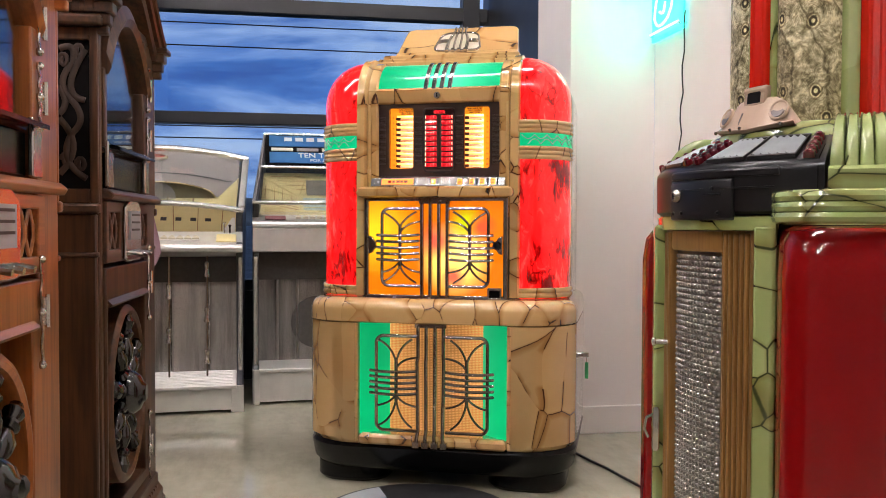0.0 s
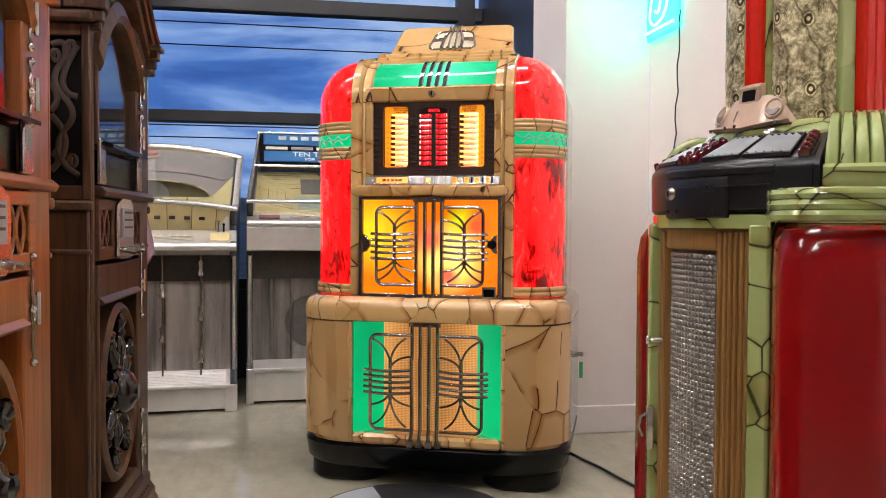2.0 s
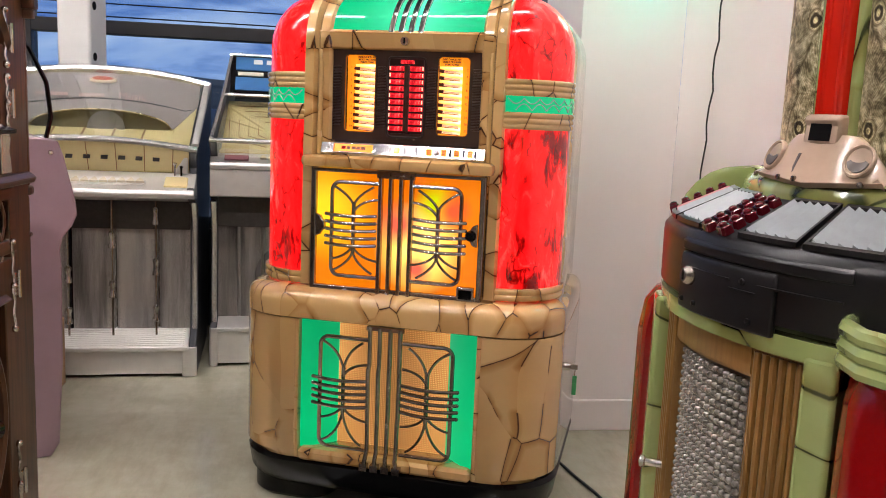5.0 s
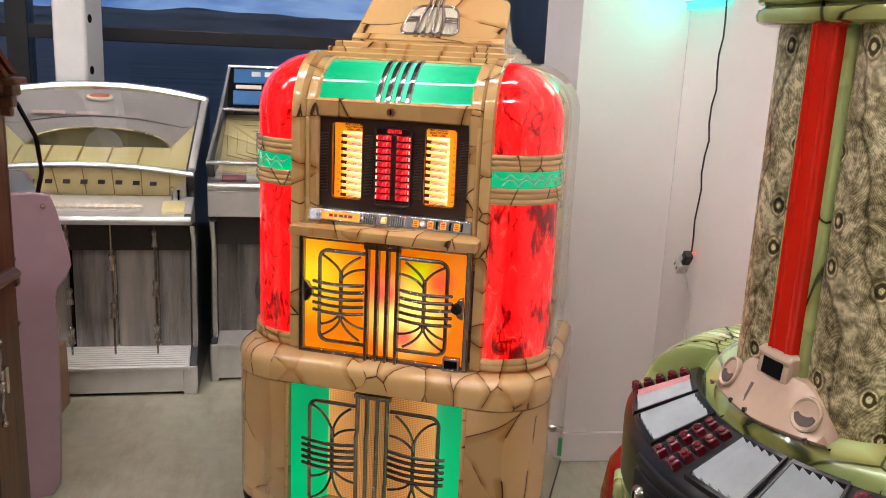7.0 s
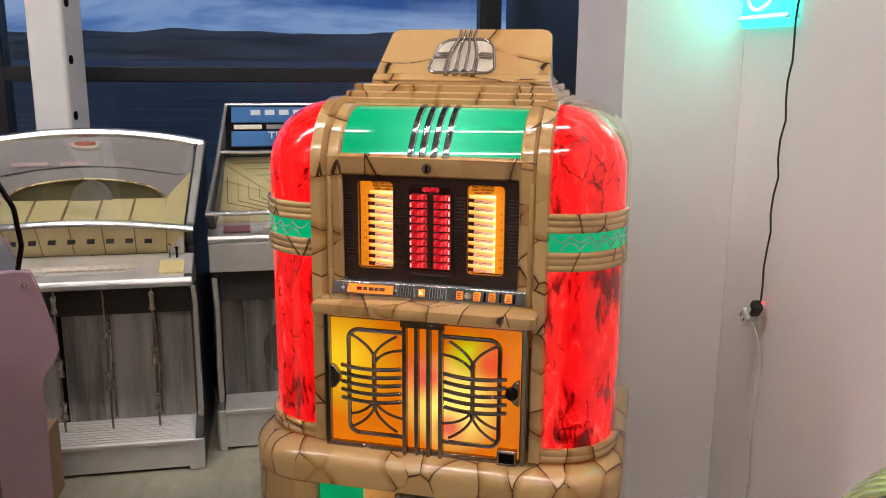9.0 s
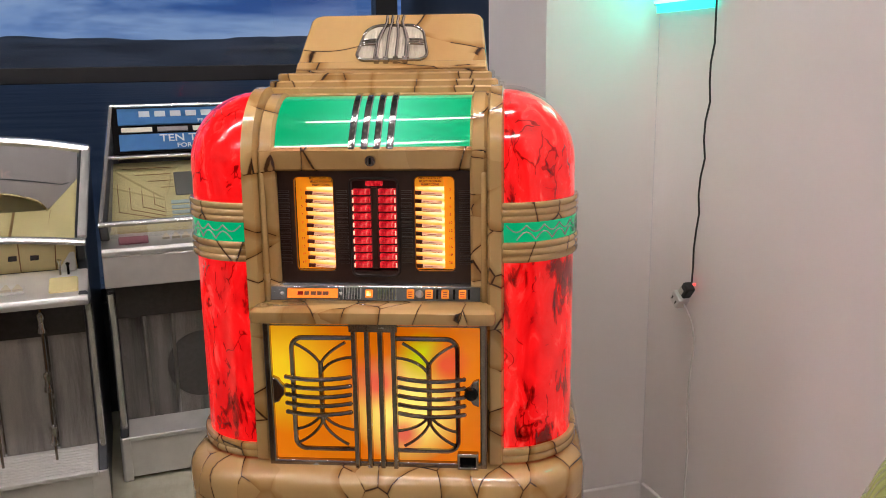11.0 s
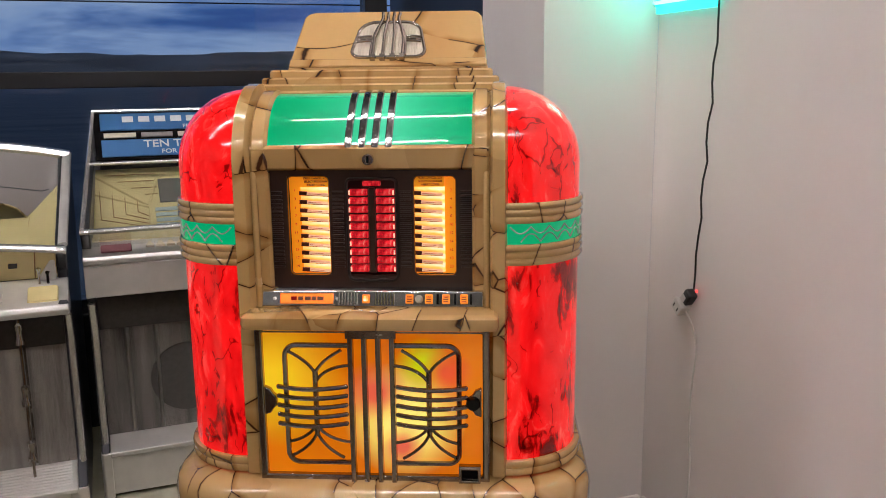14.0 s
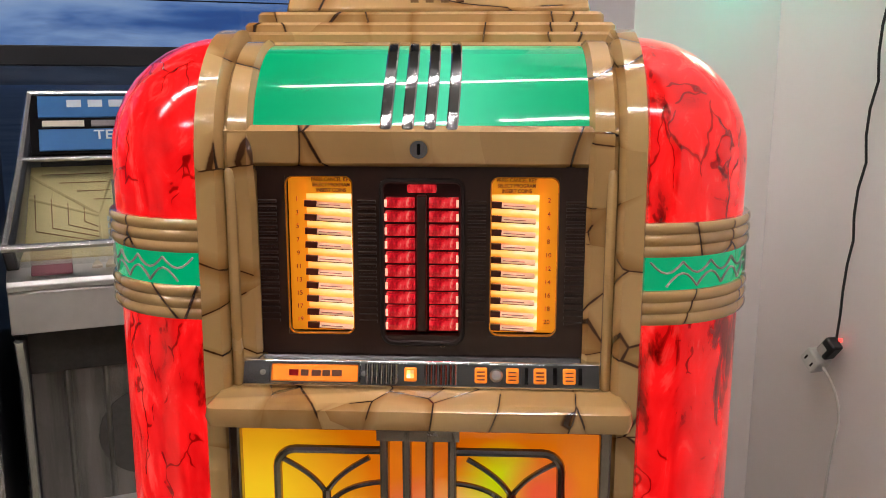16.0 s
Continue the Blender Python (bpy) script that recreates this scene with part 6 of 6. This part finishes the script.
def cabinet(name, m, label, W, D, H, V, X, crest):
    """Coin-operated music cabinet: glazed arched door, coin drawer, fret row, spoked wheel door, plinth."""
    c = thing(name, m, label, "cabinet", "carved music cabinets")
    # plinth
    part("plinth", slab(B(), -.025, W + .025, -.035, D, .012, .01, [(0, 0), (.05, 0), (.062, .008), (.085, .012), (.10, .02)]), X, c, "moulded wooden plinth")
    ft = part("plinth_moulding", prism(B(), [(-.028, .10), (-.032, .13), (-.018, .15), (-.018, .175), (.0, .18), (.02, .18), (.02, .10)], .06, W - .06, 0), X, c, bevel=.003)
    for k in range(16):
        part("dentil", box(B(), .075 + k * (W - .16) / 16, .092 + k * (W - .16) / 16, -.024, -.016, .135, .149), X, ft, smooth=False)
    # sides and back
    for x0 in (.0, W - .03):
        sd = part("side", box(B(), x0, x0 + .03, .012, D, .09, H - .02), V, c, "panelled wooden side", bevel=.003)
    part("back", box(B(), .03, W - .03, D - .02, D, .09, H - .02), V, c)
    part("top_board", box(B(), .0, W, .0, D, H - .02, H), X, c, bevel=.003)
    # lower side boards stand proud, upper carry a fret panel
    for x0, s in ((.0, -1), (W, 1)):
        xa, xb = sorted((x0, x0 + s * .016))
        part("lower_side", box(B(), xa, xb, .004, D - .02, .10, .895), V, c, bevel=.004)
        part("side_ledge", box(B(), *sorted((x0, x0 + s * .026)), -.004, D - .01, .896, .918), X, c, bevel=.006)
        part("side_ledge", box(B(), *sorted((x0, x0 + s * .020)), .0, D - .01, .80, .812), X, c, bevel=.004)
        part("cornice", box(B(), *sorted((x0, x0 + s * .030)), -.012, D, 1.300, 1.326), X, c, bevel=.008) if s < 0 else None
        cor = part("cornice", box(B(), *sorted((x0, x0 + s * .044)), -.02, D, 1.368, 1.395), X, c, bevel=.01) if s < 0 else c
        for k in range(14 if s < 0 else 0):
            part("dentil", box(B(), *sorted((x0, x0 + s * .024)), .004 + k * .028, .024 + k * .028, 1.330, 1.364), X, cor, bevel=.003)
        q = B()
        bx = x0 + s * .0
        xa, xb = sorted((x0 + s * .001, x0 + s * .012))
        for y0, y1, z0, z1 in ((.0, .018, .918, 1.300), (.090, D - .02, .918, 1.300), (.018, .090, .918, .950), (.018, .090, 1.272, 1.300)):
            box(q, xa, xb, y0, y1, z0, z1)
        fp = part("fret_frame", q, V, c, bevel=.003)
        part("fret_ground", box(B(), *sorted((x0 + s * .0008, x0 + s * .003)), .018, .090, .950, 1.272), DARKVOID, fp, smooth=False)
        xx = x0 + s * .006
        fy_ = lambda v: .018 + (v - .055) * .40
        for (a, b, d) in (((.075, .99), (.24, 1.03), (.145, 1.09)), ((.145, 1.09), (.06, 1.12), (.15, 1.16)), ((.215, 1.00), (.07, 1.06), (.215, 1.12)),
                          ((.15, 1.16), (.245, 1.20), (.14, 1.24)), ((.08, 1.16), (.23, 1.17), (.075, 1.27)), ((.14, 1.24), (.12, 1.29), (.21, 1.27)), ((.215, 1.13), (.15, 1.15), (.215, 1.19))):
            scroll(fp, curve_pts((xx, fy_(a[0]), a[1] - .018), (xx, fy_(b[0]), b[1] - .018), (xx, fy_(d[0]), d[1] - .018), 9), .014, CARVED)
        for cy, cz in ((.11, 1.265), (.18, 1.03), (.105, 1.02), (.19, 1.245)):
            scroll(fp, [(xx, fy_(cy) + .011 * math.cos(t * .6) * (1 - t / 18), cz - .018 + .017 * math.sin(t * .6) * (1 - t / 18)) for t in range(14)], .010, CARVED)
    # front posts
    for x0, x1 in ((.0, .024), (W - .118, W)):
        part("front_post", box(B(), x0, x1, .0, .035, .10, H - .02), V, c, bevel=.004)
    # lower door with a spoked wheel
    zl0, zl1 = .185, .775
    dr = part("lower_door", plate(B(), .024, W - .118, zl0, zl1, -.006, .050, [(.036, W - .165, zl0 + .03, zl1 - .085)]), V, c, "lower door with a turned spoke wheel", bevel=.003)
    part("door_moulding", prism(B(), [(-.010, zl1 - .09), (-.018, zl1 - .083), (-.006, zl1 - .072)], .030, W - .16, 0), X, dr)
    part("door_ground", box(B(), .03, W - .15, .115, .12, zl0 + .02, zl1 - .08), DARKVOID, dr, smooth=False)
    cx, cz, R = .224, .458, .182
    wh = part("wheel_rim", lathe(B(), [(R, -.012), (R - .006, -.020), (R - .013, -.022), (R - .020, -.016), (R - .022, .02), (R, .02), (R, -.012)], (0, .010, 0), 1, 40, caps=False), V, dr, "oval moulded wheel rim")
    wh.matrix_basis = Matrix.Translation((cx, 0, cz)) @ Matrix.Diagonal((1, 1, 1.2, 1))
    hub = part("hub", lathe(B(), [(.0, -.048), (.016, -.048), (.022, -.040), (.034, -.034), (.044, -.020), (.046, -.008), (.040, .0), (.040, .012)], (0, -.002, 0), 1, 20), EBONY, wh)
    for k in range(8):
        a = 2 * PI * k / 8 + .2
        q = B()
        lathe(q, [(.010, .03), (.017, .045), (.009, .055), (.018, .072), (.020, .092), (.011, .112), (.018, .119), (.018, .124), (.012, .130), (.019, .146), (.012, .156), (.012, R - .01)], n=10)
        sp = part("spoke", q, EBONY, wh)
        sp.matrix_basis = Matrix.Translation((0, .004, 0)) @ Matrix.Rotation(a, 4, 'Y')
    for z in (zl1 - .06, .265):
        hinge(dr, W - .118, -.006, z, .19)
    # fret row with the coin plate
    PX = .245
    fr = part("fret_rail", plate(B(), .024, W - .1, .785, .925, -.008, .022, [(.045, .145, .815, .900), (W - .235, W - .135, .815, .900)]), X, c, "fretted rail with a nickel coin plate", bevel=.003)
    for x0 in (.045, W - .235):
        part("fret_ground", box(B(), x0, x0 + .10, .012, .018, .815, .90), DARKVOID, fr, smooth=False)
        for k in range(2):
            xc = x0 + .028 + k * .045
            scroll(fr, [(xc + .020 * math.cos(t * PI / 8), .0, .858 + .034 * math.sin(t * PI / 8) * (1 + .25 * math.cos(t * PI / 2))) for t in range(17)], .013, X)
    q = B()
    loft(q, [[(PX + x, y, z) for x, z in [(-.085, .790), (-.055, .782), (.055, .782), (.085, .790), (.078, .82), (.085, .86), (.078, .915), (.045, .93), (.0, .945), (-.045, .93), (-.078, .915), (-.085, .86), (-.078, .82)]] for y in (-.008, -.018)])
    pl = part("coin_plate", q, NICKEL, fr, "ornate nickel coin plate", bevel=.004)
    part("plate_card", box(B(), PX - .052, PX + .052, -.022, -.0185, .835, .905), TITLE, pl, smooth=False)
    for k in range(3):
        part("card_line", box(B(), PX - .04, PX + .04, -.0235, -.0222, .893 - k * .018, .898 - k * .018), LETTER, pl, smooth=False)
    for k in range(3):
        part("coin_slide", sweep(B(), [(PX - .05 + k * .05, -.018, .806), (PX - .05 + k * .05, -.05, .80)], .014, .012, 8, up=(0, 0, 1)), NICKEL, pl)
    # drawer shelf with brackets
    part("shelf_rail", prism(B(), [(-.02, .928), (-.026, .940), (-.012, .952), (.03, .952), (.03, .928)], .02, W - .02, 0), X, c, bevel=.003)
    part("drawer", box(B(), .075, W - .16, .004, .03, .955, 1.035), BLACK, c, "black metal drawer front", bevel=.004)
    part("drawer_lid", prism(B(), [(-.03, 1.040), (-.03, 1.048), (.06, 1.075), (.06, 1.06)], .06, W - .14, 0), BLACK, c)
    for x0 in (.028, W - .172):
        q = B()
        loft(q, [[(x0 + x, y, z) for x, z in [(.0, .955), (.05, .955), (.048, .985), (.04, 1.0), (.05, 1.03), (.03, 1.05), (.0, 1.06)]] for y in (-.012, -.002)])
        part("bracket", q, NICKEL, c, "ornate nickel bracket", bevel=.003)
    # glazed upper door, arched
    zd0, zd1 = 1.045, crest - .08
    for x0, x1 in ((.024, .044), (W - .16, W - .118)):
        part("door_stile", box(B(), x0, x1, -.006, .024, 1.045, 1.22), V, c, bevel=.004)
    for z in (1.10, 1.235):
        hinge(c, W - .118, -.006, z, .11)
    n = 20
    def top_in(u):
        return 1.205 + .15 * math.sin(PI * u) ** .8
    q = B()
    loft(q, [[(.030 + (W - .155) * i / n, -.012, top_in(i / n)), (.030 + (W - .155) * i / n, -.020, top_in(i / n) + .018), (.030 + (W - .155) * i / n, -.008, top_in(i / n) + .05), (.030 + (W - .155) * i / n, .03, top_in(i / n) + .05), (.030 + (W - .155) * i / n, .03, top_in(i / n))] for i in range(n + 1)])
    part("door_arch", q, V, c, "arched door head")
    gl = part("door_glass", box(B(), .03, W - .13, .010, .014, 1.04, 1.37), GLASS, c, smooth=False)
    gl.visible_shadow = False
    # near-black sheet paints the shade inside the glazed top
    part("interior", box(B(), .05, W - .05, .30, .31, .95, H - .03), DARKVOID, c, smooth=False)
    # ogee crest with shoulder caps
    def top_out(u):
        return 1.345 + (crest - 1.345) * (math.sin(PI * u) ** 1.4)
    for k, (lift, y0, y1, th) in enumerate(((-.02, -.012, .05, .034), (.012, -.024, .05, .018), (.028, -.034, .05, .014))):
        q = B()
        loft(q, [[(W * i / n, y0, top_out(i / n) + lift), (W * i / n, y0 - .004, top_out(i / n) + lift + th * .6), (W * i / n, y0 + .01, top_out(i / n) + lift + th), (W * i / n, y1, top_out(i / n) + lift + th), (W * i / n, y1, top_out(i / n) + lift)] for i in range(n + 1)])
        part("crest_moulding", q, V, c, "swept crest moulding" if k == 0 else "")
    for x in (.0, W):
        q = B()
        for z0, z1, e in ((1.285, 1.305, .010), (1.305, 1.33, .015), (1.33, 1.355, .022), (1.355, 1.37, .032)):
            box(q, x - e, x + e, -.012 - e, .05, z0, z1)
        part("shoulder_cap", q, X, c, "stepped shoulder cap", bevel=.004)
    return c


cabinet("music_cabinet", pose(-.752, 1.875, 0, 0, 0, 97.5), "dark mahogany coin-operated music cabinet with carved fretwork", .58, .62, 1.385, WALNUT, WALNUT_X, 1.50)
cabinet("music_cabinet", pose(-.672, 1.085, 0, 0, 0, 97.5), "reddish oak coin-operated music cabinet with nickel hinges", .58, .62, 1.385, OAK, OAK_X, 1.50)

# ---- mauve jukebox seen from its side, and a carton ----
MV = thing("mauve_jukebox", pose(-1.05, 3.12, 0, 0, 0, 125), "mauve-sided jukebox with a curved glass hood", "jukebox")
prof = [(.07, .0), (.045, .04), (.030, .30), (.026, .60), (.030, .655), (.022, .695), (-.006, .730), (-.022, .765), (-.018, .805), (.012, .94), (.028, .990), (.06, .998), (.62, 1.005), (.64, .9), (.64, .0)]
for x in (.0, .47):
    part("side_panel", prism(B(), prof, x, x + .03, 0), MAUVE, MV, "flat mauve side panel with bolts", bevel=.006)
part("body", prism(B(), [(y + .02, z) for y, z in prof], .03, .47, 0), STEEL, MV)
sd = part("glass_edge", sweep(B(), [(.01, .06, .995), (.01, .045, 1.06), (.01, .055, 1.16), (.01, .10, 1.26), (.01, .22, 1.33), (.01, .40, 1.35), (.01, .60, 1.33)], .014, .014, up=(1, 0, 0)), BLACK, MV, "bent dark glass edge")
hg = B()
hp = [(.06, 1.0), (.045, 1.06), (.055, 1.16), (.10, 1.26), (.22, 1.33), (.40, 1.35), (.60, 1.33), (.60, 1.03)]
prism(hg, hp, .006, .010, 0)
hgo = part("side_glass", hg, GLASS, MV)
hgo.visible_shadow = False
part("hood_back", box(B(), .02, .48, .56, .60, 1.03, 1.32), DKSIDE, MV)
part("mechanism", slab(B(), .10, .42, .12, .5, .05, .05, [(1.03, 0), (1.10, .01)]), STEEL, MV)
bo = None
for y, z in ((.05, .955), (.14, .80), (.30, .90), (.16, .40), (.40, .62)):
    m = pose(-.001, y, z)
    if bo is None:
        bo = part("bolt", lathe(B(), [(.0, -.005), (.006, -.004), (.008, .0), (.008, .002)], (0, 0, 0), 0, 10), NICKEL, MV)
        bo.matrix_basis = m
    else:
        piece("bolt", bo, MV, m)
CT = thing("carton", pose(-1.40, 3.63, 0, 0, 0, 10), "plain brown cardboard carton with a white label", "box")
part("carton_body", box(B(), -.13, .03, -.04, .16, .0, .27), CARD, CT, bevel=.003)
part("label", box(B(), -.015, .016, -.0415, -.0405, .15, .21), PLASTICW, CT, smooth=False)

# ---- round mat, floor cable ----
mt = thing("round_mat", pose(-.075, 2.545, 0), "round black floor mat with a grey printed wedge", "mat")
part("disc", lathe(B(), [(.0, .0), (.298, .0), (.302, .003), (.298, .006), (.0, .006)], n=48), MAT, mt)
q = B()
prism(q, [(-.05, -.02)] + [(.285 * math.cos(radians(a)), .285 * math.sin(radians(a))) for a in range(118, 160, 4)], .0065, .0080, 2)
part("print", q, MATGREY, mt, "grey printed wedge", smooth=False)
cb = part("floor_cable", sweep(B(), [(.44, 3.30, .006), (.51, 3.228, .006), (.545, 3.13, .006), (.589, 3.026, .006), (.62, 2.93, .006), (.655, 2.829, .006), (.72, 2.62, .006), (.80, 2.40, .006), (.95, 2.2, .006)], .010, .010, 7, up=(0, 0, 1)), CABLE)
tagged(cb, "black power cable lying on the concrete floor", "cable")

# ---- neon sign, hanging plug and cords on the white wall ----
# in the wall's frame x runs out of the wall into the room and y away from the inner corner
WF = Matrix(((-WDIR.x, WNOR.x, 0, CORNER.x), (-WDIR.y, WNOR.y, 0, CORNER.y), (0, 0, 1, 0), (0, 0, 0, 1)))
ns = thing("neon_sign", WF, "small cyan neon sign glowing on the white wall", "neon sign")
part("backing", slab(B(), .012, .022, .015, .305, .002, .002, [(1.635, 0), (1.90, 0)]), NEONBOX, ns, "clear acrylic glowing cyan")
ne = B()
sweep(ne, [(.035, .03, 1.665), (.035, .29, 1.665)], .010, n=8, up=(1, 0, 0))
part("neon_tube", ne, NEON, ns, "cyan neon tube")
for pts in (curve_pts((.035, .07, 1.72), (.035, .10, 1.66), (.035, .19, 1.70), 10), curve_pts((.035, .19, 1.70), (.035, .27, 1.76), (.035, .20, 1.80), 10), curve_pts((.035, .20, 1.80), (.035, .08, 1.86), (.035, .07, 1.72), 10),
            curve_pts((.035, .12, 1.74), (.035, .16, 1.71), (.035, .17, 1.77), 8), [(.035, .03, 1.88), (.035, .29, 1.88)]):
    part("neon_tube", sweep(B(), pts, .010, n=8, up=(1, 0, 0)), NEON, ns)
for y in (.03, .29):
    part("standoff", lathe(B(), [(.0, .0), (.006, .0), (.006, .036), (.0, .036)], (0, y, 1.66), 0, 8), CHROME, ns)
hp_ = thing("hanging_plug", WF, "black plug adapter hanging on its cord with a white socket", "plug")
pts = [(.020 + .004 * math.sin(i * 1.9), .318 - .058 * (i / 16) ** 1.1 + .003 * math.sin(i * 2.3), 1.70 - .835 * i / 16) for i in range(17)]
part("cord", sweep(B(), pts, .0055, n=6, up=(1, 0, 0)), CABLE, hp_, "black cord")
pg = B()
box(pg, -.014, .014, -.016, .016, -.018, .024)
o = part("plug_body", pg, CABLE, hp_, "black plug body", bevel=.005)
o.matrix_basis = pose(.030, .254, .842, -38, 0, 0)
pg = B()
box(pg, -.018, .018, -.022, .022, -.034, .004)
o = part("socket", pg, PLASTICW, hp_, "white socket block", bevel=.004)
o.matrix_basis = pose(.032, .232, .822, -38, 0, 0)
part("label", box(B(), .0162, .017, -.009, .009, -.012, .010), PLASTICW, o, smooth=False).matrix_basis = pose(0, .004, .030)
for dy in (-.010, .010):
    part("slot", box(B(), .0182, .019, dy - .002, dy + .002, -.022, -.010), DARKVOID, o, smooth=False)
part("led", lathe(B(), [(.0, -.004), (.004, -.003), (.004, .003), (.0, .004)], (.012, .264, .862), 2, 8), REDLED, hp_, "red indicator light")
pts = curve_pts((.030, .240, .800), (.02, .30, .74), (.012, .275, .66), 10) + curve_pts((.012, .275, .66), (.012, .245, .5), (.012, .272, .34), 8)[1:] + [(.012, .265, .2), (.012, .26, .004)]
part("cord", sweep(B(), pts, .0055, n=6, up=(1, 0, 0)), WHITECABLE, hp_, "thin white cord")
